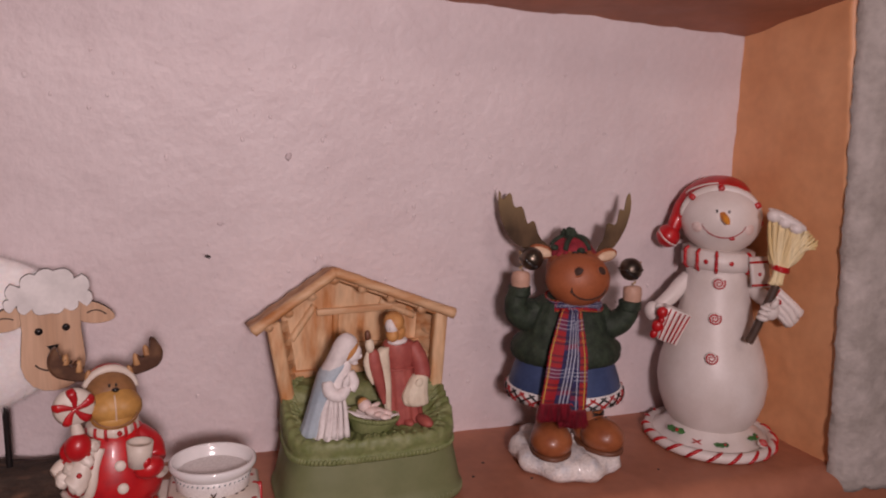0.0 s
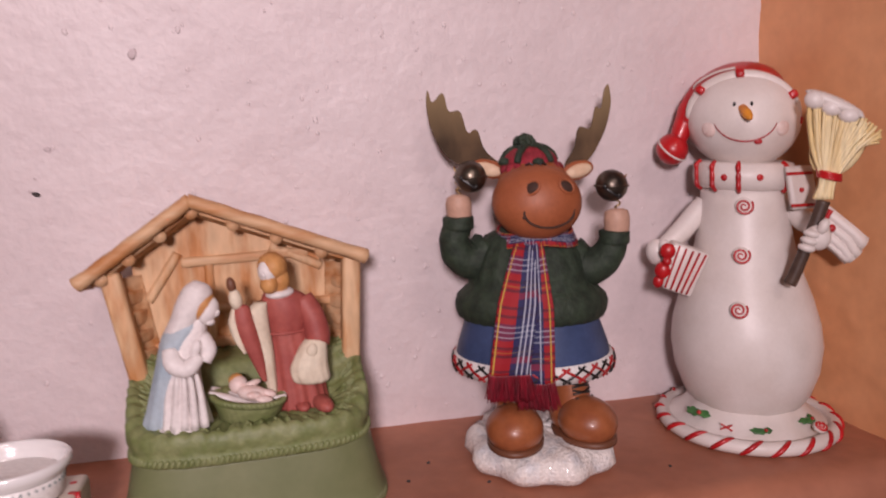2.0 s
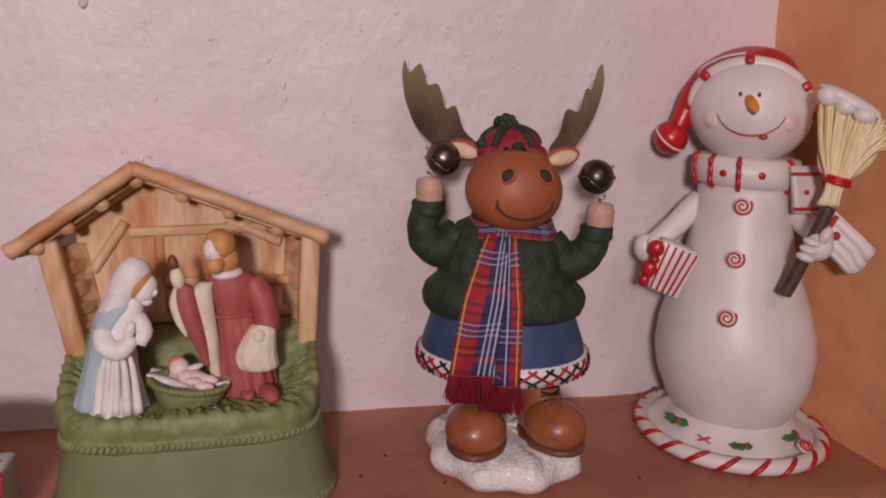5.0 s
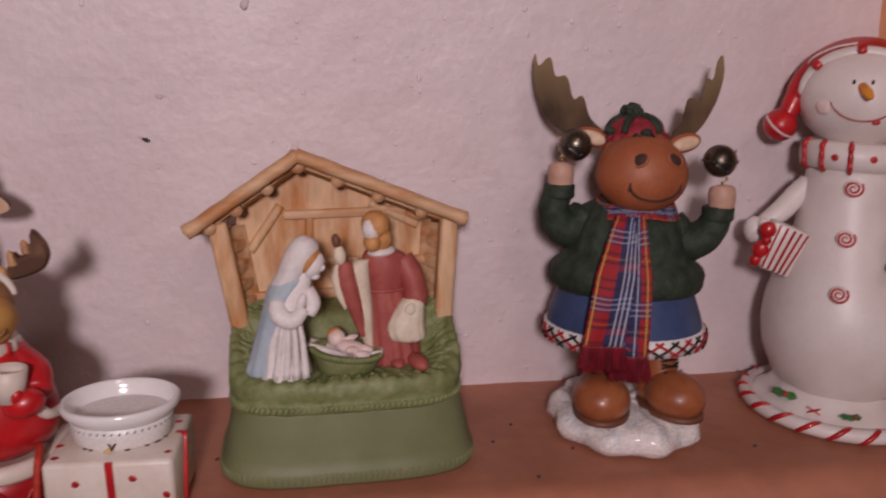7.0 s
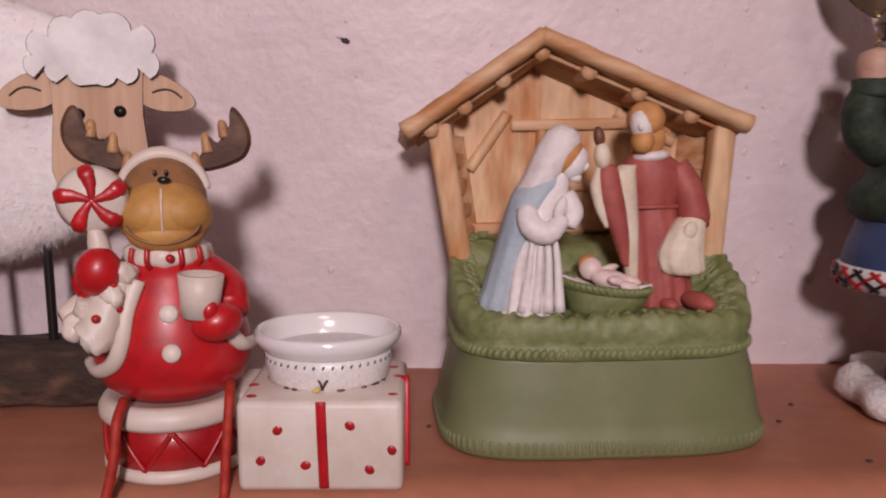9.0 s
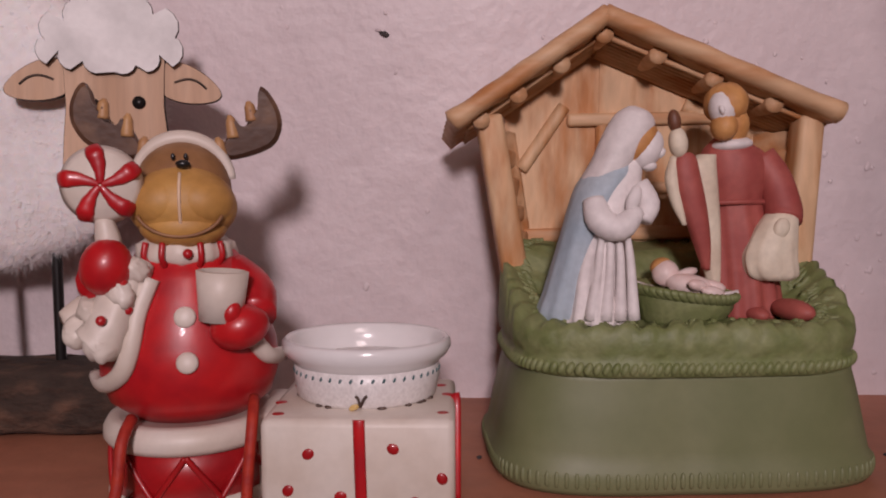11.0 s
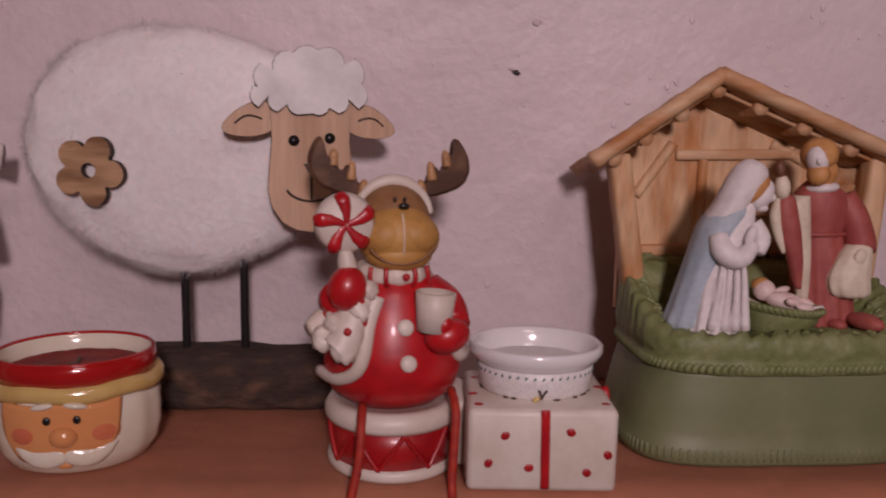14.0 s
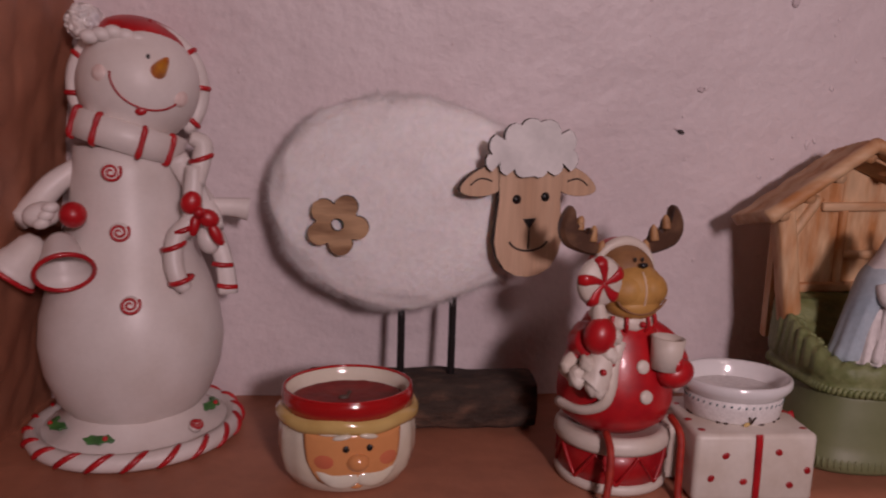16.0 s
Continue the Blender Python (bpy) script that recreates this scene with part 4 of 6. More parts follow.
def moose():
    root = thing("moose_figurine", pose(0.2485, 0.462, 0.0, 0, 0, -14), "brown painted moose in green sweater and tartan scarf with bells", "figurine")
    b = Build()
    LEAN[0] = -0.028
    b.lathe(GLITTER, [(0.034, 0.0), (0.0395, 0.002), (0.042, 0.006), (0.0412, 0.009), (0.0405, 0.0115), (0.038, 0.0138), (0.035, 0.0155), (0.03, 0.0164), (0.025, 0.017), (0.02, 0.0175), (0.01, 0.0178), (0, 0.018)], (0.002, -0.001, 0), 110,
            fn=lambda p: Vector((p.x * (1 + 0.05 * math.sin(9 * math.atan2(p.y, p.x)) * (p.z > 0.001)), p.y * 0.97 * (1 + 0.05 * math.sin(9 * math.atan2(p.y, p.x)) * (p.z > 0.001)), p.z + (0.0028 * noise.noise(p * 120) + 0.0016 * noise.noise(p * 300) if p.z > 0.004 else 0))))
    b.warp(lambda p: Vector((p.x * 0.94, p.y, p.z)))
    part("snow_base", b, root, "lumpy frosted white snow base")
    # boots
    for name, x, y, turn in (("boot", -0.0118, -0.0135, -6), ("boot", 0.0222, -0.0065, 26)):
        b = Build()
        m = pose(x, y, 0.0155, 0, 0, turn)
        b.ball(BOOT, (0, -0.008, 0.0098), (0.0134, 0.0158, 0.0126), seg=32, rings=18, fn=lambda p: Vector((p.x * (1 + 0.1 * (1 - p.z * p.z)), p.y * (1 + 0.05 * (1 - p.z * p.z)), max(p.z, -0.66))))
        b.ball(BOOT, (0, 0.006, 0.009), (0.0118, 0.0125, 0.0115), seg=24, rings=14, fn=lambda p: Vector((p.x, p.y, max(p.z, -0.62))))
        b.tube(BOOT, [(0, 0.005, 0.008), (0, 0.006, 0.018), (0, 0.007, 0.03)], [0.0105, 0.0098, 0.0088], 20)
        b.warp(lambda p: m @ p)
        boot = part(name, b, root, "glossy brown laced boot")
        b = Build()
        b.lathe(SOLE, [(0.0112, 0.0), (0.0122, 0.0008), (0.0122, 0.003), (0.0112, 0.0036)], (0, 0, 0), 32, fn=lambda p: Vector((p.x * 1.2, p.y * 1.72 - 0.004, p.z)))
        b.warp(lambda p: m @ p)
        part("sole", b, boot, "dark brown sole")
        b = Build()
        for k in range(4):
            z = 0.0195 + 0.0034 * k
            for s in (-1, 1):
                b.tube(BLACK, [(-0.0052 * s, -0.0035 + 0.0006 * k - 0.002 * (k == 0), z), (0, -0.0058 + 0.001 * k - 0.002 * (k == 0), z + 0.0011), (0.0052 * s, -0.0035 + 0.0006 * k - 0.002 * (k == 0), z + 0.0022)], 0.0006, 6)
        b.warp(lambda p: m @ p)
        part("laces", b, boot, "black crossed laces")
    b = Build()
    b.lathe(NAVY, [(0.0, 0.052), (0.041, 0.052), (0.0425, 0.057), (0.0405, 0.066), (0.037, 0.076), (0.034, 0.085), (0, 0.09)], seg=44, fn=lambda p: Vector((p.x, p.y * 0.78, p.z)))
    b.warp(lambda p: Vector((p.x * 0.96, p.y, p.z)))
    skirt = part("robe_skirt", b, root, "navy blue flared skirt")
    b = Build()
    b.lathe(WHITE, [(0.038, 0.0505), (0.0425, 0.051), (0.0442, 0.0555), (0.0436, 0.0595), (0.041, 0.0605)], seg=48, fn=lambda p: Vector((p.x, p.y * 0.78, p.z)))
    b.warp(lambda p: Vector((p.x * 0.96, p.y, p.z)))
    hem = part("hem", b, skirt, "white hem band")
    b = Build()
    for i in range(30):
        a = 2 * math.pi * (i + 0.5) / 30
        for s, col in ((-1, BLACK), (1, DEEPRED)):
            pts = []
            for k in (-1, -0.3, 0.3, 1):
                w = a + s * k * 0.155
                rr = 0.0446 - 0.0009 * abs(k)
                pts.append((rr * math.cos(w), rr * 0.78 * math.sin(w), 0.0556 + 0.0038 * k))
            b.tube(col if (i % 2) else (DEEPRED if s < 0 else BLACK), pts, 0.00074, 6)
    b.warp(lambda p: Vector((p.x * 0.96, p.y, p.z)))
    part("hem_pattern", b, hem, "red and black painted crosses")
    # sweater with ribbing, sleeves
    b = Build()
    prof = [(0.02, 0.0775), (0.036, 0.0778), (0.0395, 0.0795), (0.0412, 0.083), (0.0414, 0.087), (0.04, 0.091), (0.0362, 0.0945), (0.0338, 0.0965), (0.0335, 0.1), (0.0325, 0.106), (0.0295, 0.113), (0.024, 0.121), (0.014, 0.126), (0, 0.127)]
    b.lathe(KNIT, prof, seg=96, fn=lambda p: Vector((p.x, p.y * 0.72, p.z)) * 1.0 + Vector((p.x, p.y * 0.72, 0)) * (0.009 * math.sin(34 * math.atan2(p.y, p.x)) if p.z < 0.094 else 0.012 * math.sin(22 * math.atan2(p.y, p.x)) * math.sin(p.z * 900)))
    for s, pts in ((-1, [(-0.022, 0.0, 0.114), (-0.030, -0.003, 0.109), (-0.0375, -0.006, 0.112), (-0.0402, -0.008, 0.12), (-0.0375, -0.009, 0.1295)]), (1, [(0.021, 0.0, 0.111), (0.0295, -0.003, 0.1045), (0.0375, -0.006, 0.1072), (0.0425, -0.008, 0.1135), (0.0445, -0.009, 0.1205)])):
        b.tube(KNIT, pts, [0.011, 0.0102, 0.009, 0.0081, 0.0071], 20)
        p = Vector(pts[-1])
        b.tube(KNIT, [p + Vector((0, 0, -0.0035)), p + Vector((0, 0, -0.002)), p + Vector((0, 0, 0.0025)), p + Vector((0, 0, 0.0035))], [0.0073, 0.0081, 0.0081, 0.0069], 20)
    b.warp(lambda p: p + Vector((1, 0, 1)) * 0.0006 * noise.noise(p * 260))
    b.warp(lambda p: Vector((p.x * 0.95, p.y, p.z)))
    part("sweater", b, root, "dark green cable knit sweater")
    b = Build()
    hc = (0.0035, -0.003, 0.1425)
    b.ball(MOOSE, hc, (0.0195, 0.02, 0.0195), seg=30, rings=18)
    mz, mr = (0.0035, -0.014, 0.1395), (0.0222, 0.0175, 0.0188)
    b.ball(MOOSE, mz, mr, seg=34, rings=20)
    for s in (-1, 1):
        nose = Vector(on_ball(mz, mr, 0.0082 * s + 0.0048, 0.0084, -0.0002))
        b.ball(NOSTRIL, nose, (0.0042, 0.0014, 0.0031), (-22, 28 * s, 24 * s), 18, 10)
        b.tube(MOOSE, [nose + Euler((radians(-22), radians(28 * s), radians(24 * s))).to_matrix() @ Vector((0.0043 * math.cos(q / 14 * 6.2832), -0.0004, 0.0032 * math.sin(q / 14 * 6.2832))) for q in range(14)], 0.0007, 6, True)
        b.tube(BLACK, [(0.0035 + 0.0014 * s, -0.0175, 0.1578), (0.0035 + 0.0032 * s, -0.0172, 0.1588), (0.0035 + 0.005 * s, -0.0165, 0.1578)], 0.0006, 6)
        b.ball(MOOSE, (hc[0] + 0.0225 * s, 0.0, 0.1545 - 0.001 * s), (0.009, 0.003, 0.0048), (0, -14 * s, 12 * s), 18, 10)
        b.ball(INNER_EAR, (hc[0] + 0.023 * s, -0.0022, 0.1545 - 0.001 * s), (0.0072, 0.0018, 0.0034), (0, -14 * s, 12 * s), 18, 10)
    pts = [on_ball(mz, mr, 0.0045 + 0.0122 * math.cos(radians(184 + 164 * i / 20)), -0.0035 + 0.0075 * math.sin(radians(184 + 164 * i / 20)), 0.0002) for i in range(21)]
    b.tube(NOSTRIL, pts, 0.0006, 6)
    for p in (pts[0], pts[-1]):
        b.tube(NOSTRIL, [Vector(p) + Vector((-0.0006, 0, -0.0022)), Vector(p), Vector(p) + Vector((0.0004, 0.0004, 0.0024))], 0.0005, 6)
    # mitts
    for x, z in ((-0.035, 0.1375), (0.0436, 0.1285)):
        b.tube(HAND, [(x, -0.009, z - 0.005), (x, -0.0092, z + 0.001), (x, -0.0092, z + 0.0045), (x, -0.009, z + 0.0055)], [0.0062, 0.0066, 0.006, 0.004], 16)
    part("figure", b, root)
    # knitted cap
    low = Vector((-0.001, 0.0005, -0.0028))
    b = Build()
    b.ball(CAPRED, (0.0035, 0.0, 0.1605), (0.014, 0.0145, 0.0088), seg=36, rings=16, fn=lambda p: p * (1 + 0.04 * math.sin(10 * math.atan2(p.y, p.x))))
    for i in range(18):
        a = 2 * math.pi * i / 18
        b.ball(CAPRED, (0.0035 + 0.0138 * math.cos(a), 0.0142 * math.sin(a), 0.158), (0.003, 0.003, 0.0032), seg=10, rings=8)
    b.warp(lambda p: p + low)
    cap = part("cap", b, root, "red and green knitted cap")
    b = Build()
    for i in range(5):
        a = 2 * math.pi * (i + 0.3) / 5
        b.tube(KNIT, [(0.0035 + 0.0143 * math.cos(a) * math.cos(t), 0.0148 * math.sin(a) * math.cos(t), 0.1607 + 0.009 * math.sin(t)) for t in (0.1, 0.5, 0.9, 1.3)], 0.0018, 8)
    for i in range(9):
        a = 2 * math.pi * i / 9
        if i % 2:
            b.ball(KNIT, (0.0035 + 0.0145 * math.cos(a), 0.015 * math.sin(a), 0.162), (0.003, 0.003, 0.0022), seg=10, rings=8)
    for i in range(46):
        d = Vector((random.gauss(0, 1), random.gauss(0, 1), random.gauss(0.2, 1))).normalized()
        b.ball(KNIT, Vector((0.001, 0.001, 0.1708)) + Vector((d.x * 0.0045, d.y * 0.0045, d.z * 0.0035)), 0.0016, (0, 0, 0), 8, 6)
    b.warp(lambda p: p + low)
    part("cap_pompom", b, cap, "dark green bobble and patches")
    # antlers: thin toothed blades, bent backwards at the tips
    left = [(-0.0517, 0.1973), (-0.0502, 0.1885), (-0.0436, 0.196), (-0.0418, 0.184), (-0.0352, 0.186), (-0.0324, 0.1725), (-0.0272, 0.1765), (-0.0242, 0.1645), (-0.0158, 0.1574),
            (-0.0165, 0.1545), (-0.025, 0.1555), (-0.037, 0.1568), (-0.0462, 0.1645), (-0.0517, 0.178), (-0.053, 0.19)]
    right = [(0.0414, 0.1973), (0.0422, 0.187), (0.0388, 0.1745), (0.0332, 0.164), (0.0278, 0.1572), (0.0166, 0.1545), (0.0165, 0.1574), (0.0218, 0.164), (0.0242, 0.1763), (0.0308, 0.1732), (0.0336, 0.186), (0.0368, 0.1835), (0.0388, 0.194)]
    for outline in (left, right[::-1]):
        b = Build()
        dense = outline
        for k in range(2):
            n = len(dense)
            dense = [(dense[i][0] * (1 - t) + dense[(i + 1) % n][0] * t, dense[i][1] * (1 - t) + dense[(i + 1) % n][1] * t) for i in range(n) for t in (0.2, 0.8)]
        b.prism(ANTLER, dense, -0.0006, 0.0006, 0.0003)
        b.warp(lambda p: Vector((p.x + 0.0038, p.y + 0.003 + 0.22 * (p.z - 0.155), p.z)))
        part("antler", b, root, "thin brown toothed antler")
    # bells on wires
    for x, y, z, hx in ((-0.0285, -0.013, 0.1528, -0.0348), (0.0408, -0.012, 0.1465, 0.0436)):
        b = Build()
        b.ball(BELL, (x, y, z), 0.0079, seg=26, rings=16)
        b.tube(BELL, [(x + 0.008 * math.cos(i / 28 * 6.2832), y + 0.008 * math.sin(i / 28 * 6.2832), z) for i in range(28)], 0.0007, 6, True)
        bell = part("jingle_bell", b, root, "round dark bronze jingle bell")
        b = Build()
        b.box(BLACK, (x - 0.001, y - 0.0071, z - 0.003), (0.0075, 0.002, 0.0012), (0, 35, 0), 0.0003)
        b.ball(BLACK, (x - 0.0045, y - 0.0062, z), 0.0014, seg=10, rings=6)
        b.ball(BLACK, (x + 0.0023, y - 0.006, z - 0.0045), 0.0014, seg=10, rings=6)
        part("bell_slot", b, bell, "dark slot with round ends")
        b = Build()
        s = 1 if x > 0 else -1
        pts = [(hx, -0.009, z - 0.016 + 0.002 * (s > 0))]
        for i in range(22):
            pts.append((hx + 0.0012 * math.cos(i * 1.1) + 0.002 * (s > 0) * i / 22, -0.01 + 0.0012 * math.sin(i * 1.1), z - 0.013 + 0.0155 * i / 22))
        pts.append((x + s * 0.0079, y + 0.002, z + 0.005))
        b.tube(BRASS, pts, 0.0005, 6)
        part("wire", b, bell, "coiled brass wire")
    # scarf: collar and two hanging ends
    b = Build()
    b.sheet(TARTAN, lambda u, v: ((0.0215 - 0.003 * u) * math.cos(v * 6.2832) + 0.003, (0.0185 - 0.003 * u) * math.sin(v * 6.2832) - 0.003, 0.1175 + 0.0075 * u + 0.0012 * math.sin(v * 18.8)), 4, 40, 0.0012, (1, 6))
    scarf = part("scarf", b, root, "red and blue tartan cloth scarf")
    for x0, x1, y1, zb, wid, wav in ((-0.0032, -0.0152, -0.0385, 0.0598, 0.0096, 0.0), (0.0005, -0.0015, -0.0352, 0.0542, 0.0084, 1.3)):
        def tail(u, v, x0=x0, x1=x1, y1=y1, zb=zb, wid=wid, wav=wav):
            w = wid * (0.55 + 0.45 * min(v * 2.2, 1))
            x = x0 + (x1 - x0) * v ** 0.85 + (u - 0.5) * 2 * w
            y = -0.0225 + (y1 + 0.0225) * math.sin(min(v * 1.25, 1) * 1.5708) + 0.0009 * math.sin(u * 7 + v * 4 + wav)
            return (x, y, 0.1205 - (0.1205 - zb) * v - 0.001 * math.sin(u * 3.1))
        b = Build()
        b.sheet(TARTAN, tail, 14, 36, 0.0011, (0.62, 2.0), True, 0.4 * (wav > 1))
        end = part("scarf_end", b, scarf)
        b = Build()
        for i in range(150):
            u = i / 149
            p = Vector(tail(u, 1.0))
            l = random.uniform(0.0115, 0.014)
            q = p + Vector((random.uniform(-0.0015, 0.0015) + (u - 0.5) * 0.003, random.uniform(-0.0012, 0.0012), -l))
            b.tube(FRINGE, [p + Vector((0, 0, 0.0004)), (p + q) / 2 + Vector((random.uniform(-0.0004, 0.0004), 0, 0)), q], 0.00026, 4)
        part("fringe", b, end, "crimson silky fringe")


# ---- nativity music box ----


def nativity():
    root = thing("nativity_music_box", pose(0.1005, 0.46, 0.0, 0, 0, 2), "bisque porcelain stable scene on a green music box", "nativity scene")

    LEAN[0] = 0.0

    off = Vector((0.0015, -0.002, 0))

    def squircle(p, hx, hy, n=4.0):
        a = math.atan2(p.y, p.x)
        c, s = math.cos(a), math.sin(a)
        k = (abs(c) ** n + abs(s) ** n) ** (-1 / n)
        r = Vector((p.x, p.y)).length
        return Vector((hx * r * c * k, hy * r * s * k, p.z))

    b = Build()
    b.lathe(GREEN, [(0.0, 0.0), (1.0, 0.0), (1.022, 0.0018), (1.03, 0.0045), (1.022, 0.0072), (1.0, 0.0088), (0.986, 0.013), (0.962, 0.02), (0.932, 0.0285), (0.91, 0.0335), (0.905, 0.036), (0, 0.0362)], seg=140,
            fn=lambda p: squircle(p, 0.0598, 0.0378) + off + Vector((0.0004 * noise.noise(p * 4), 0.0004 * noise.noise(p * 4 + Vector((3, 0, 0))), 0)))
    box = part("base", b, root, "smooth sage green music box base")
    b = Build()
    for i in range(150):
        a = 2 * math.pi * (i + 0.5) / 150
        c = squircle(Vector((math.cos(a) * 1.02, math.sin(a) * 1.02, 0.0046)), 0.0598, 0.0378) + off
        b.ball(GREEN, c, (0.0009, 0.0009, 0.0026), (0, 0, 0), 8, 6)
    tagged(part("foot_beading", b, box, "beaded green foot rim"), kind="stuff")
    b = Build()
    bx, by, mid = 0.0572, 0.038, Vector((0.0008, -0.002, 0))

    def heap(p):
        """Hay swelling up along the back and both sides, loose at the edge."""
        c = squircle(p, bx, by) + mid
        w = noise.noise(c * 90) * 0.0009 + noise.noise(c * 240) * 0.0005
        if p.z > 0.0455:
            side = max(abs(c.x - mid.x) - 0.037, 0) / 0.018
            back = min(max((c.y + 0.004) / 0.014, 0), 1)
            deep = min(max((c.y + 0.028) / 0.03, 0), 1)
            c.z += max(0.0165 * min(side, 1) * deep, 0.0205 * back)
        g = 0.0007 * math.sin(46 * math.atan2(c.y * 1.3, c.x) + 3 * noise.noise(c * 60)) if p.z > 0.041 and abs(c.x - mid.x) + abs(c.y) > 0.03 else 0
        return c + Vector((w, w, w + g if p.z > 0.042 else 0)) + (c - mid).normalized() * g * 0.6
    prof = [(0.915, 0.0345), (0.945, 0.0355), (0.957, 0.0372), (0.95, 0.0392), (0.935, 0.0402), (0.957, 0.0425), (0.962, 0.0455), (0.95, 0.0482), (0.925, 0.0497), (0.9, 0.0502), (0.87, 0.0502)]
    prof += [(0.84 - 0.07 * k, 0.0498 - 0.0003 * k) for k in range(12)] + [(0, 0.0465)]
    b.lathe(HAY, prof, seg=140, fn=heap)
    for i in range(150):
        a = 2 * math.pi * (i + 0.5) / 150
        c = squircle(Vector((math.cos(a) * 0.95, math.sin(a) * 0.95, 0.0375)), bx, by) + mid
        b.ball(HAY, c, (0.0013, 0.0013, 0.0021), (0, 24, 0), 8, 6)
    bed = part("hay_bed", b, root, "textured green hay bed")
    b = Build()
    for i in range(420):
        a, k = random.uniform(0, 6.2832), random.uniform(0.76, 0.83)
        da, dk = random.uniform(-0.03, 0.03), random.uniform(0.03, 0.08)
        pts = [heap(Vector((math.cos(a + da * t) * (k + dk * t), math.sin(a + da * t) * (k + dk * t), 0.0499 - 0.004 * max(k + dk * t - 0.9, 0) / 0.05))) - Vector((0, 0, 0.0006)) for t in (0, 0.33, 0.66, 1)]
        b.tube(HAY, pts, [0.0005, 0.001, 0.001, 0.0004], 6)
    tagged(part("hay_straw", b, bed, "moulded green hay straws"), kind="stuff")
    # stable: back boards, posts, beams, roof
    ax, az, lx, lz, rx, rz = -0.0228, 0.1462, -0.0722, 0.1118, 0.0552, 0.1152

    def roof_z(x):
        return lz + (az - lz) * (x - lx) / (ax - lx) if x < ax else az + (rz - az) * (x - ax) / (rx - ax)

    b = Build()
    boards = []
    edges = [-0.052, -0.043, -0.034, -0.0265, -0.0185, -0.01, -0.001, 0.0085, 0.018, 0.027, 0.036, 0.045, 0.049]
    for x0, x1 in zip(edges, edges[1:]):
        b.prism(BISQUE, [(x0, 0.048), (x1, 0.048), (x1, roof_z(x1) - 0.003), (x0, roof_z(x0) - 0.003)], 0.0165 + random.uniform(-0.0003, 0.0003), 0.0205, 0.00016)
        boards.append(b)
        b = Build()
    b.box(BISQUE, (-0.0015, 0.0215, 0.078), (0.1, 0.003, 0.06), bevel=0.0008)
    stable = part("stable", b, root, "tan wooden-board stable")
    stable.location, stable.scale = (0.0034, 0.01, -0.0039), (1.038, 1.038, 1.038)
    for b in boards:
        part("board", b, stable)
    for y0, z0, x0, x1, h in ((0.016, 0.0745, -0.05, 0.05, 0.005), (0.0162, 0.066, -0.05, 0.05, 0.004), (0.0162, 0.06, -0.05, 0.05, 0.004), (0.016, 0.115, -0.03, 0.03, 0.0045), (0.0158, 0.0905, -0.016, 0.05, 0.0042)):
        b = Build()
        b.box(BISQUE_H, ((x0 + x1) / 2, y0, z0), (x1 - x0, 0.0045, h), (0, random.uniform(-1, 1), 0), 0.0011, fn=lambda p: p + Vector((0, 0, 0.0004 * math.sin(p.x * 300))))
        part("plank", b, stable)
    for x0, z0, x1, z1, r in ((-0.0175, 0.074, -0.0175, 0.115, 0.0022), (-0.046, 0.097, -0.031, 0.119, 0.0024), (0.012, 0.12, 0.036, 0.108, 0.0024)):
        b = Build()
        b.tube(BISQUE, [(x0, 0.0162, z0), ((x0 + x1) / 2, 0.016, (z0 + z1) / 2), (x1, 0.0162, z1)], r, 10)
        part("brace", b, stable)
    for x0, x1 in ((-0.0588, -0.0502), (0.0488, 0.0462)):
        s = -1 if x0 < 0 else 1
        for y in (0.0005,):
            b = Build()
            b.box(BISQUE, ((x0 + x1) / 2, y, 0.085), (0.0088, 0.0095, 0.06), (0, math.degrees(math.atan2(x0 - x1, 0.05)), 0), 0.0018, fn=lambda p: p + Vector((0.0005 * math.sin(p.z * 220), 0.0004 * math.sin(p.z * 330), 0)))
            part("post", b, stable)
        b = Build()
        b.sheet(BISQUE_H, lambda u, v: ((x1 + (x0 - x1) * (v * 0.05) / 0.05) - s * (0.0015 + 0.009 * u * u), 0.002 + 0.0165 * u, 0.056 + 0.054 * v + 0.0003 * math.sin(u * 19)), 8, 12, 0.003)
        part("side_wall", b, stable)
        for z, h in ((0.0715, 0.008), (0.0815, 0.006), (0.0905, 0.0075), (0.1005, 0.0065)):
            b = Build()
            b.box(BISQUE_H, (x1 + (x0 - x1) * (z - 0.06) / 0.05 - s * 0.005, 0.0105, z), (0.003, 0.014, h), (0, 0, s * 26), 0.0012, fn=lambda p: p + Vector((0.0003 * math.sin(p.y * 900 + h * 9000), 0, 0.0003 * math.sin(p.y * 600))))
            part("rail", b, stable)
    for xa, za, xb, zb in ((ax + 0.0006, az, lx, lz), (ax - 0.0006, az, rx, rz)):
        d = Vector((xb - xa, 0, zb - za))
        n = Vector((-d.z, 0, d.x)).normalized()
        if n.z < 0:
            n = -n

        def slab(u, v, xa=xa, za=za, d=d, n=n):
            y = -0.008 + 0.029 * u
            p = Vector((xa, y, za - 0.006 * u)) + d * v + n * (0.0004 * math.sin(v * 25 + u * 3) + 0.0005 * math.sin(u * 40))
            return p
        b = Build()
        b.sheet(BISQUE_H, slab, 14, 26, 0.0052)
        roof = part("roof", b, stable, "sloping tan roof")
        b = Build()
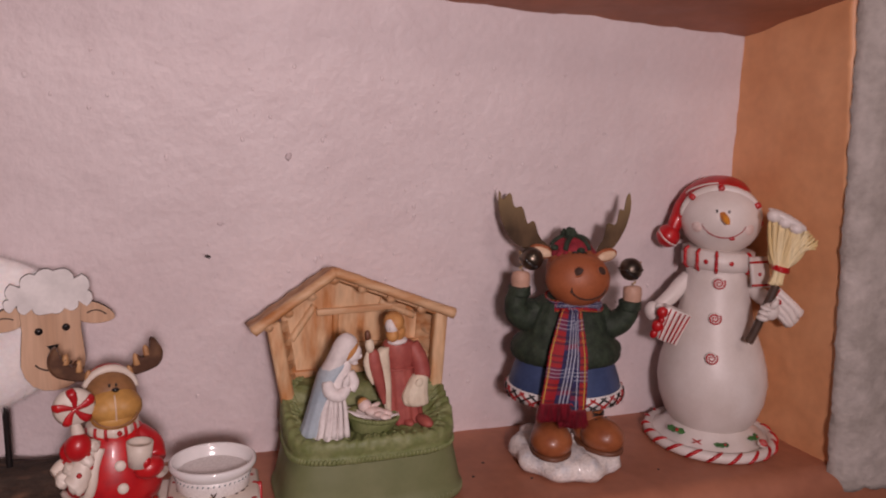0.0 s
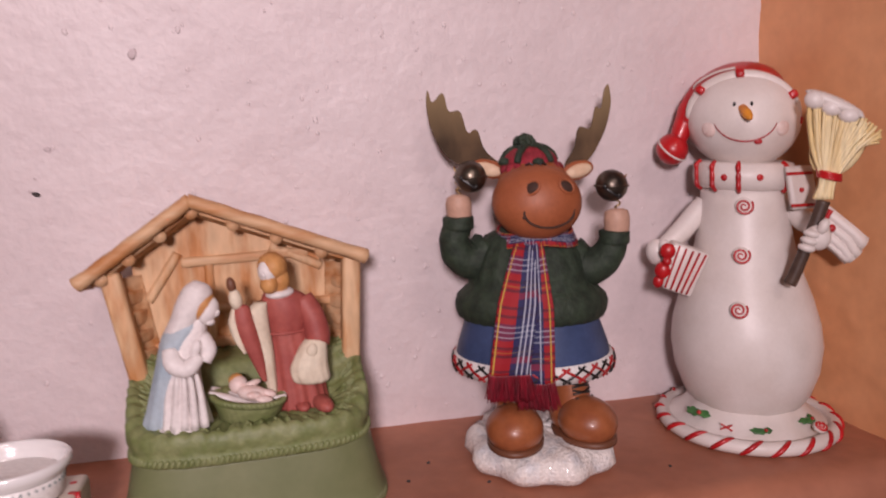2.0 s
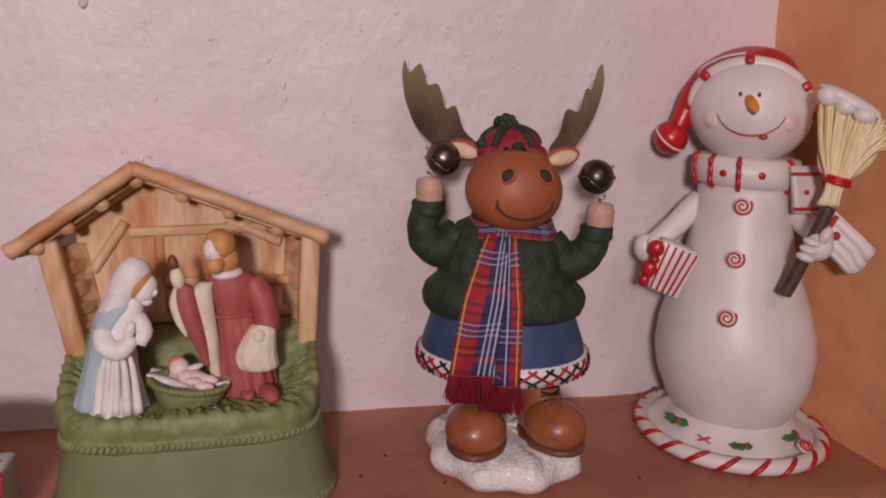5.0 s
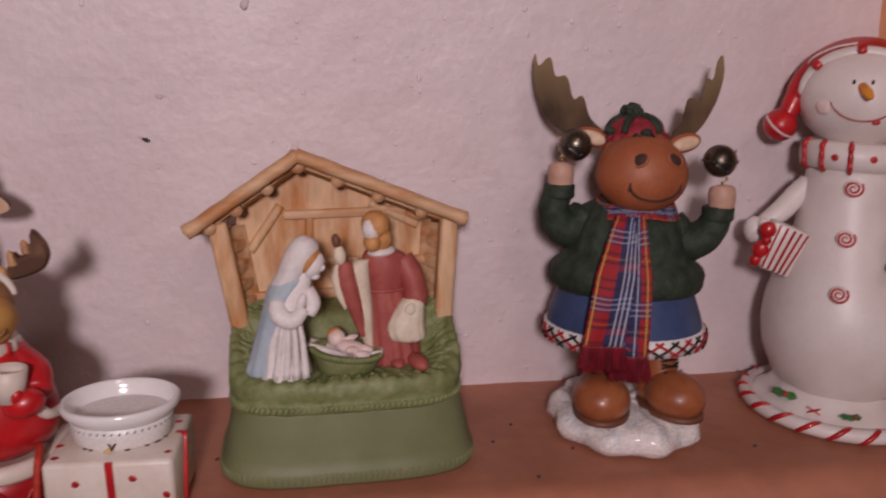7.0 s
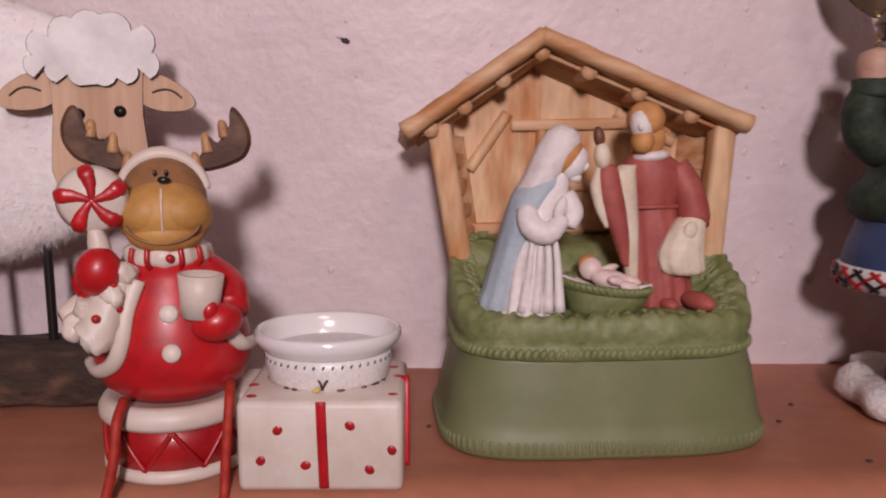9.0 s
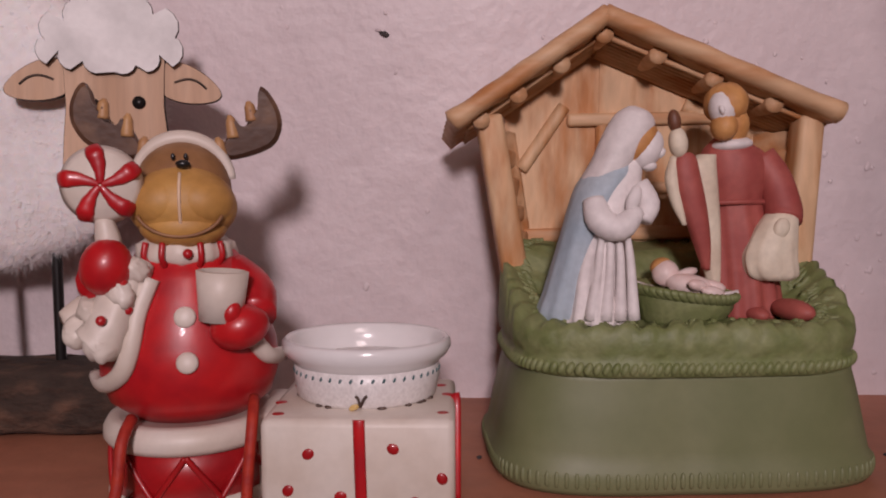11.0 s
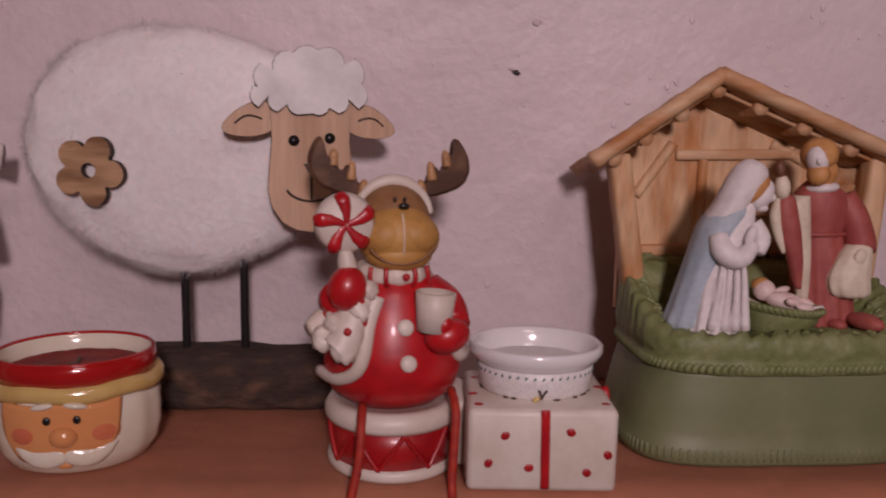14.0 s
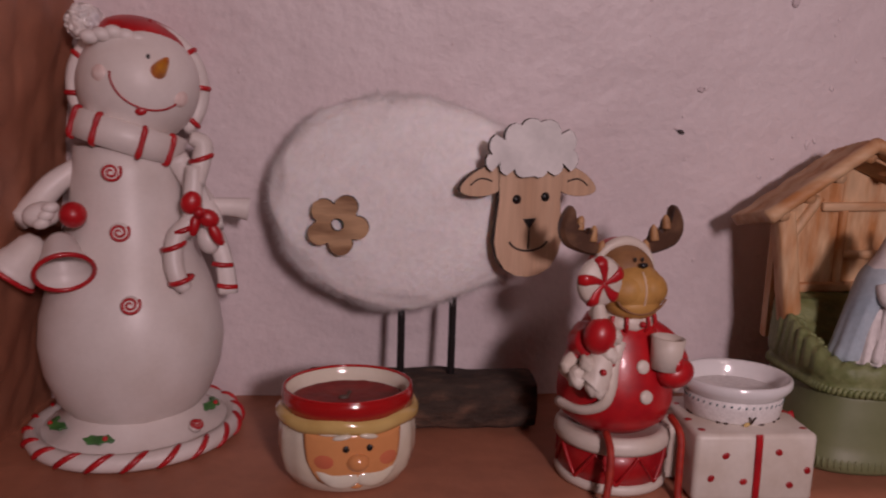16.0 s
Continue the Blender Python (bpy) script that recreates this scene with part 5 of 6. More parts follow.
        b.tube(BISQUE_H, [Vector((xa, -0.0082, za)) + d * (k / 28) + n * 0.0001 * math.sin(k * 0.9 + xb * 70) for k in range(29)] + [Vector((xa, -0.0082, za)) + d * 1.012],
               [0.0032 + 0.00008 * math.sin(k * 1.1 + xb * 40) + 0.0005 * max(k - 25, 0) / 3 for k in range(29)] + [0.0016], 14, flat=1.2)
        part("eave", b, roof)
        for v in (0.06, 0.34, 0.62, 0.86) if xb < 0 else (0.26, 0.5, 0.76):
            b = Build()
            p = Vector((xa, 0, za)) + d * v - n * 0.0048
            b.tube(BISQUE_H, [p + Vector((0, y, 0)) for y in (-0.006, 0.004, 0.017)], [0.0029, 0.0031, 0.0031], 10)
            part("rafter", b, roof)
        for k in range(1, 9):
            b = Build()
            p0 = Vector((xa, -0.004 + 0.0023 * k, za - 0.0008 - 0.0005 * k)) - n * 0.0033
            b.tube(BISQUE_H, [p0 + d * 0.05, p0 + d * 0.5, p0 + d * 0.93], 0.0011, 6)
            part("roof_batten", b, roof)

    # kneeling figure: white dress, blue cloak, white veil
    b = Build()
    b.loft(ROBE_W, [(0.0475, -0.0255, -0.0125, 0.0118, 0.0102), (0.054, -0.0255, -0.0125, 0.0108, 0.0098), (0.063, -0.0255, -0.0125, 0.0092, 0.009), (0.072, -0.0243, -0.0125, 0.0076, 0.008), (0.0775, -0.0232, -0.0125, 0.0066, 0.0072),
                    (0.084, -0.022, -0.0128, 0.0078, 0.008), (0.091, -0.0202, -0.013, 0.0078, 0.0076), (0.0965, -0.0168, -0.0132, 0.0048, 0.0052), (0.1, -0.015, -0.0135, 0.0034, 0.0036)], 72, 13, 0.075, 0.5, 0.4)
    b.loft(ROBE_B, [(0.0472, -0.0362, -0.0085, 0.0072, 0.0082), (0.0505, -0.0366, -0.0088, 0.0076, 0.0085), (0.056, -0.0355, -0.009, 0.0068, 0.0086), (0.065, -0.0335, -0.0092, 0.0062, 0.0088), (0.075, -0.0305, -0.0095, 0.0064, 0.0092),
                    (0.0835, -0.0275, -0.01, 0.0072, 0.0102), (0.09, -0.0248, -0.0108, 0.008, 0.0102), (0.0945, -0.0222, -0.0115, 0.0078, 0.0088), (0.098, -0.0195, -0.012, 0.005, 0.006)], 56, 9, 0.05, 0.3, 1.0)
    # sleeves folded over the breast, hands together
    b.tube(ROBE_W, [(-0.0285, -0.0185, 0.0865), (-0.0272, -0.0215, 0.0805), (-0.0215, -0.0232, 0.0782), (-0.0155, -0.0222, 0.0835)], [0.0036, 0.0044, 0.0042, 0.0026], 16)
    b.tube(ROBE_W, [(-0.0145, -0.0178, 0.0912), (-0.0118, -0.02, 0.0855), (-0.0138, -0.0222, 0.0802)], [0.0036, 0.0036, 0.0026], 14)
    b.ball(ROBE_W, (-0.0172, -0.0226, 0.0868), (0.0022, 0.002, 0.0044), (0, 18, 0), 14, 10)
    for k in range(4):
        b.tube(ROBE_W, [(-0.0262 + 0.0025 * k, -0.0205, 0.0782), (-0.0272 + 0.0034 * k, -0.0212 + 0.0006 * abs(k - 1.5), 0.066), (-0.0295 + 0.0045 * k, -0.0222 + 0.0008 * abs(k - 1.5), 0.0492)], [0.0008, 0.0015, 0.0022], 8)
    # bowed head
    b.ball(ROBE_W, (-0.0112, -0.0155, 0.1025), (0.0048, 0.0048, 0.0066), (0, 26, 0), 24, 16)
    b.ball(ROBE_W, (-0.0072, -0.0172, 0.1012), (0.0013, 0.0013, 0.0018), (0, 30, 0), 12, 8)
    b.ball(ROBE_W, (-0.0106, -0.0162, 0.0972), (0.0024, 0.0026, 0.0018), (0, 0, 0), 14, 10)
    b.ball(HAIR, (-0.0136, -0.0146, 0.1048), (0.0058, 0.0059, 0.0072), (0, 30, 0), 24, 16)
    b.loft(ROBE_W, [(0.0805, -0.0318, -0.0105, 0.0025, 0.005), (0.086, -0.0288, -0.0108, 0.005, 0.0072), (0.0925, -0.0252, -0.0115, 0.0062, 0.0078), (0.099, -0.0212, -0.0125, 0.0068, 0.0076), (0.105, -0.0178, -0.0132, 0.0078, 0.0077),
                    (0.11, -0.0158, -0.0135, 0.0074, 0.0072), (0.1138, -0.0152, -0.0135, 0.0052, 0.0052), (0.116, -0.0155, -0.0132, 0.0012, 0.0012)], 40, 7, 0.03, 0.3, 2.0)
    kneeling = part("kneeling_figurine", b, root, "kneeling robed figurine in white and pale blue")
    kneeling.location, kneeling.scale = (-0.0039, -0.0116, 0.0041), (0.956, 0.956, 0.956)
    # standing figure: red robe, cream mantle, staff
    b = Build()
    b.loft(ROBE_R, [(0.0475, 0.0255, -0.0045, 0.0138, 0.0105), (0.058, 0.0252, -0.0045, 0.0126, 0.0098), (0.072, 0.0238, -0.0042, 0.0114, 0.009), (0.0835, 0.0224, -0.004, 0.0102, 0.0084), (0.0862, 0.0222, -0.004, 0.0098, 0.0082),
                    (0.0895, 0.0222, -0.004, 0.0106, 0.0088), (0.096, 0.022, -0.0042, 0.0116, 0.0092), (0.1015, 0.0212, -0.0046, 0.0104, 0.0082), (0.1045, 0.0198, -0.005, 0.0072, 0.006), (0.107, 0.0185, -0.0055, 0.0035, 0.0035)], 80, 12, 0.07, 0.4, 0.2)
    b.tube(ROBE_R, [(0.0105, -0.0085, 0.0852), (0.0165, -0.0125, 0.0856), (0.0232, -0.0128, 0.0858), (0.0305, -0.0098, 0.0856)], 0.0009, 8)
    b.tube(ROBE_R, [(0.0295, -0.0055, 0.1), (0.0338, -0.008, 0.0925), (0.0358, -0.0105, 0.0835), (0.0352, -0.0125, 0.0795)], [0.0056, 0.0058, 0.006, 0.0058], 18)
    b.loft(CREAM, [(0.0605, 0.0322, -0.0135, 0.006, 0.0035), (0.0625, 0.0316, -0.0138, 0.0085, 0.0048), (0.0685, 0.0306, -0.0138, 0.0088, 0.0052), (0.0755, 0.0322, -0.0132, 0.0074, 0.0052), (0.081, 0.0342, -0.0125, 0.0054, 0.0048), (0.083, 0.0348, -0.0122, 0.003, 0.003)], 48, 11, 0.06, 0.0, 0.0)
    b.ball(CREAM, (0.0322, -0.0176, 0.0775), (0.0026, 0.0016, 0.0034), (0, 15, 0), 14, 10)
    b.loft(CREAM, [(0.0535, 0.0138, -0.0108, 0.0014, 0.002), (0.064, 0.0125, -0.0116, 0.0028, 0.003), (0.077, 0.0105, -0.0122, 0.0042, 0.0034), (0.089, 0.0088, -0.012, 0.0048, 0.0036), (0.0975, 0.0085, -0.011, 0.0046, 0.0036), (0.101, 0.0105, -0.0095, 0.003, 0.003)], 32, 6, 0.05)
    b.loft(ROBE_R, [(0.064, 0.0098, -0.0138, 0.0012, 0.0014), (0.0735, 0.0076, -0.0148, 0.003, 0.0022), (0.085, 0.0044, -0.0152, 0.0042, 0.0026), (0.0945, 0.0022, -0.0148, 0.0042, 0.003), (0.1, 0.0018, -0.014, 0.0034, 0.0026), (0.1015, 0.0018, -0.014, 0.0015, 0.0015)], 32, 5, 0.06)
    b.tube(CREAM, [(-0.0012, -0.0135, 0.1), (-0.0024, -0.0142, 0.0935), (-0.0012, -0.0148, 0.0865), (0.0018, -0.015, 0.0785)], [0.0016, 0.0024, 0.002, 0.0008], 10)
    b.ball(CREAM, (-0.0008, -0.0145, 0.1045), (0.003, 0.003, 0.005), (0, -8, 0), 18, 12)
    b.ball(SOLE, (-0.0022, -0.0145, 0.1112), (0.0021, 0.002, 0.0038), (0, -10, 0), 14, 10)
    b.ball(ROBE_R, (0.0358, -0.0195, 0.0515), (0.0043, 0.0088, 0.0036), (0, 0, 14), 18, 12)
    b.ball(ROBE_R, (0.0265, -0.0135, 0.0495), (0.0036, 0.0062, 0.0026), (0, 0, 8), 16, 10)
    b.ball(ROBE_W, (0.0142, -0.0118, 0.1155), (0.0042, 0.0044, 0.0056), (0, -10, 0), 24, 16)
    b.ball(ROBE_W, (0.0125, -0.0158, 0.1148), (0.0009, 0.001, 0.0016), (0, -20, 0), 12, 8)
    b.ball(HAIR, (0.0168, -0.0082, 0.1174), (0.0068, 0.0078, 0.0068), (0, 0, 0), 28, 18, fn=lambda p: p * (1 + 0.035 * math.sin(13 * math.atan2(p.y, p.x) + 4 * p.z)))
    b.ball(HAIR, (0.0192, -0.0078, 0.1105), (0.0054, 0.006, 0.0066), (0, 0, 0), 22, 14, fn=lambda p: p * (1 + 0.035 * math.sin(11 * math.atan2(p.y, p.x))))
    b.ball(HAIR, (0.0148, -0.0122, 0.1098), (0.0043, 0.0045, 0.0046), (10, 0, 0), 20, 12, fn=lambda p: p * (1 + 0.04 * math.sin(9 * math.atan2(p.y, p.x))))
    b.ball(ROBE_W, (0.0195, -0.0075, 0.1042), (0.0068, 0.0062, 0.0026), (0, -6, 0), 22, 10)
    standing = part("standing_figurine", b, root, "standing robed figurine in dusty red with staff")
    standing.location, standing.scale = (-0.0018, -0.0053, 0.0019), (0.98, 0.98, 0.98)
    # manger: a straw tub with a thick rim, the child on a cloth
    b = Build()

    def tilt(p):
        return Vector((p.x * 0.985 + p.y * 0.17, p.y * 0.985 - p.x * 0.17, p.z - 0.11 * p.x * (p.z > 0.05))) + Vector((-0.0002, -0.0195, 0))
    b.lathe(HAY, [(0.0, 0.0468), (0.0105, 0.047), (0.0132, 0.0495), (0.0152, 0.0545), (0.016, 0.058), (0.0148, 0.0592), (0.0128, 0.0578), (0.0105, 0.0562), (0, 0.0555)], seg=60,
            fn=lambda p: tilt(Vector((p.x * (1 + 0.02 * math.sin(23 * math.atan2(p.y, p.x))), p.y * 0.74, p.z))))
    manger = part("manger", b, root, "green woven manger")
    b = Build()
    for i in range(46):
        a = 6.2832 * i / 46
        c = tilt(Vector((0.0152 * math.cos(a), 0.0112 * math.sin(a), 0.0575)))
        b.ball(HAY, c, (0.0017, 0.0017, 0.0034), (62, 0, math.degrees(a) + 30), 8, 6)
    tagged(part("manger_straw", b, manger, "green straw edge"), kind="stuff")
    b = Build()
    b.sheet(ROBE_W, lambda u, v: tilt(Vector((-0.0172 + 0.0344 * u, 0.0062 - 0.0085 * v + 0.0015 * math.sin(u * 9), 0.0592 - 0.0035 * math.sin(u * 3.1416) + 0.0008 * math.sin(v * 9 + u * 7)))), 26, 8, 0.0012)
    b.ball(BLUSH, (-0.0042, -0.0155, 0.0632), (0.0043, 0.0042, 0.0043), (0, 0, 0), 20, 14)
    b.ball(HAIR, (-0.0052, -0.0142, 0.0652), (0.0036, 0.0036, 0.0028), (0, -20, 0), 16, 10)
    b.ball(BLUSH, (0.0022, -0.0205, 0.0598), (0.0078, 0.0046, 0.0036), (0, 10, -20), 20, 12)
    for x, y, z, t in ((0.0025, -0.0255, 0.0605, 30), (0.0085, -0.0225, 0.0598, -10), (0.0068, -0.0268, 0.0585, 10)):
        b.ball(BLUSH, (x, y, z), (0.004, 0.0022, 0.0019), (0, 12, t), 14, 8)
    b.ball(BLUSH, (0.0022, -0.0172, 0.0635), (0.0042, 0.0016, 0.0015), (0, -10, 20), 12, 8)
    part("swaddled_figurine", b, root, "tiny swaddled figurine")


# ---- sheep ----


def sheep():
    root = thing("wooden_sheep", pose(-0.139, 0.484, 0.0), "fluffy white fleece sheep with plywood face on a log", "sheep decoration")
    LEAN[0] = 0.0
    b = Build()
    log = [Vector((-0.047 + 0.112 * i / 14, 0.003 + 0.0006 * math.sin(i), 0.0148)) for i in range(15)]
    b.tube(BARK, log, [0.0142 + 0.0006 * math.sin(i * 1.7) for i in range(15)], 36)
    def squared(p):
        y, z = p.y - 0.003, p.z - 0.0148
        if abs(y) + abs(z) < 0.004:
            return p
        k = (0.0136 / max(abs(y), abs(z))) ** 0.62
        return Vector((p.x, 0.003 + y * k, 0.0148 + z * k))
    b.warp(squared)
    b.warp(lambda p: p + Vector((0, p.y * 0.06, (p.z - 0.0148) * 0.04)) + Vector((0.0, 1, 1)) * 0.0011 * noise.noise(Vector((p.x * 60, p.y * 160, p.z * 160))))
    b.warp(lambda p: Vector((p.x, p.y, max(p.z * 0.9, 0.0008))))
    part("log_base", b, root, "dark bark-covered log base")
    for x in (-0.004, 0.0215):
        b = Build()
        b.tube(BLACK, [(x + 0.0015, 0.002, 0.022), (x + 0.0015, 0.002, 0.05), (x + 0.0015, 0.002, 0.08)], 0.0019, 12)
        part("leg", b, root, "thin black metal rod leg")

    def egg(p):
        q = Vector((p.x * (1 + 0.05 * p.z), p.y, p.z * (1 - 0.06 * p.x)))
        return q * (1 + 0.035 * noise.noise(p * 3.2) + 0.015 * noise.noise(p * 11))

    c, r = Vector((-0.0012, 0.0005, 0.1122)), Vector((0.0645, 0.0152, 0.0512))
    b = Build()
    b.ball(WOOL, c, tuple(r), seg=64, rings=40, fn=egg)
    body = part("fleece", b, root, "fluffy white fleece body")
    vs, fs = [], []
    nrms = []
    for i in range(46000):
        d = Vector((random.gauss(0, 1), random.gauss(-0.25, 1), random.gauss(0, 1))).normalized()
        q = egg(d)
        p = c + Vector((q.x * r.x, q.y * r.y, q.z * r.z))
        nrm = Vector((d.x / r.x, d.y / r.y, d.z / r.z)).normalized()
        face_on = max(-nrm.y - 0.55, 0) / 0.45
        if random.random() < 0.55 * min(face_on * 1.6, 1):
            continue
        comb = Vector(noise.noise_vector(p * 45)) * 1.1 + Vector((random.gauss(0, 0.35), random.gauss(0, 0.35), random.gauss(0, 0.35)))
        lay = (nrm * 0.6 + comb).normalized()
        l = random.uniform(0.0022, 0.0052) * (1 - 0.45 * face_on)
        side = lay.cross(nrm + Vector((0.01, 0.02, 0.03))).normalized() * 0.0001
        bend = Vector((random.gauss(0, 1), random.gauss(0, 1), random.gauss(0, 1))) * 0.0005
        k = len(vs)
        root_p = p - nrm * 0.0008
        vs += [root_p - side, root_p + side, root_p + lay * l * 0.6 + side * 0.8 + bend, root_p + lay * l * 0.6 - side * 0.8 + bend, root_p + lay * l - nrm * 0.0004 + bend * 2.5]
        soft = nrm * 0.4 + lay * 0.06 + Vector((0, -0.85, 0.3))
        for f in ([k, k + 1, k + 2, k + 3], [k + 3, k + 2, k + 4]):
            up = (vs[f[1]] - vs[f[0]]).cross(vs[f[2]] - vs[f[0]]).dot(soft)
            fs.append(f if up > 0 else f[::-1])
        nrms += [soft] * 5
    b = Build()
    b.raw(vs, fs, STRAND)
    b.normals = [tuple(v.normalized()) for v in nrms]
    tagged(part("wool_strands", b, body, "fine white wool strands"), kind="stuff")
    # plywood head
    m = pose(0.0545, -0.0168, 0.0, 0, 0, 12)
    b = Build()
    right = [(0.0, 0.081), (0.006, 0.0818), (0.0115, 0.085), (0.0155, 0.091), (0.0172, 0.098), (0.0165, 0.108), (0.0155, 0.118), (0.0158, 0.128), (0.0165, 0.138), (0.011, 0.144), (0.0, 0.146)]
    out = right + [(-x, z) for x, z in right[-2:0:-1]]
    b.prism(PLY, out, -0.002, 0.002, 0.0002, EDGE, m)
    head = part("head", b, root, "pale plywood face")
    for s in (-1, 1):
        b = Build()
        ear = []
        for i in range(28):
            a = 6.2832 * i / 28
            x, z = 0.0114 * math.cos(a), (0.0064 - 0.0018 * math.cos(a)) * math.sin(a)
            ca, sa = math.cos(radians(-18 * s)), math.sin(radians(-18 * s))
            x, z = (x * s), z
            ear.append((s * 0.0235 + x * ca - z * sa, 0.1265 + x * sa + z * ca - 0.001))
        b.prism(PLY, ear if s > 0 else ear[::-1], -0.0012, 0.0028, 0.0002, EDGE, m)
        pe = part("ear", b, head)
        b = Build()
        b.tube(EDGE, [m @ Vector((s * (0.019 + 0.0105 * t), -0.0014, 0.1262 + 0.0045 * math.sin(t * 2.2) - 0.0055 * t)) for t in (0, 0.25, 0.5, 0.75, 1)], 0.0004, 6)
        part("ear_line", b, pe, "dark engraved line")
    b = Build()
    tuft = []
    # cloud-shaped outline
    for k, (cx, cz, rr) in enumerate(((0.0165, 0.1365, 0.006), (0.0148, 0.1445, 0.0065), (0.007, 0.1485, 0.0062), (-0.0015, 0.149, 0.0062), (-0.009, 0.1468, 0.006), (-0.0165, 0.1425, 0.0058), (-0.0185, 0.1355, 0.0052), (-0.0125, 0.1335, 0.0045), (-0.005, 0.1325, 0.0045), (0.003, 0.1325, 0.0045), (0.0105, 0.1335, 0.0045))):
        mid = Vector((0, 0.1405))
        d = (Vector((cx, cz)) - mid).normalized()
        a0 = math.atan2(d.y, d.x)
        for q in (-0.9, -0.45, 0, 0.45, 0.9):
            tuft.append((cx + rr * math.cos(a0 + q), cz + rr * math.sin(a0 + q)))
    b.prism(WHITE, tuft, -0.0042, -0.0021, 0.0002, EDGE, m)
    part("forelock", b, head, "white painted cloud forelock")
    b = Build()
    for x in (-0.0068, 0.0075):
        b.lathe(BLACK, [(0.0021, 0.0), (0.0022, 0.0004), (0, 0.0006)], tuple(m @ Vector((x, -0.0019, 0.1185 + x * 0.08))), 20, rot=(90, 0, 14))
    b.prism(BLACK, [(-0.0032, 0.1088), (0.0034, 0.1092), (0.0006, 0.1046), (-0.0004, 0.1046)], -0.0026, -0.0019, 0.0001, None, m)
    b.tube(EDGE, [m @ Vector((0.0001, -0.0021, z)) for z in (0.105, 0.1, 0.0945)], 0.0005, 6)
    b.tube(EDGE, [m @ Vector((0.0103 * math.cos(radians(200 + 140 * i / 14)), -0.0021, 0.1005 + 0.0068 * math.sin(radians(200 + 140 * i / 14)))) for i in range(15)], 0.00055, 6)
    part("face_marks", b, head, "black burnt eyes, nose and smile")
    b = Build()
    out = []
    for i in range(70):
        a = 6.2832 * i / 70
        rr = 0.0076 + 0.0068 * abs(math.cos(2.5 * a + 0.35)) ** 0.55
        out.append((rr * math.cos(a), rr * math.sin(a)))
    m2 = pose(-0.0335, -0.0162, 0.1045, 0, 0, -6)
    n = len(out)
    vs = [m2 @ Vector((x * k, y, z * k)) for k, y in ((1, -0.0018), (1, 0.0018)) for x, z in out] + [m2 @ Vector((0.003 * math.cos(6.2832 * i / n), y, 0.003 * math.sin(6.2832 * i / n))) for y in (-0.0018, 0.0018) for i in range(n)]
    fr, sd = [], []
    for i in range(n):
        j = (i + 1) % n
        fr += [[i, j, 2 * n + j, 2 * n + i], [n + j, n + i, 3 * n + i, 3 * n + j]]
        sd += [[j, i, n + i, n + j], [2 * n + i, 2 * n + j, 3 * n + j, 3 * n + i]]
    b.raw(vs, fr, OAK, False)
    b.raw(vs, sd, EDGE, False)
    part("flower", b, root, "brown wooden flower with a round hole")


# ---- reindeer on a drum, gift box and bowl ----


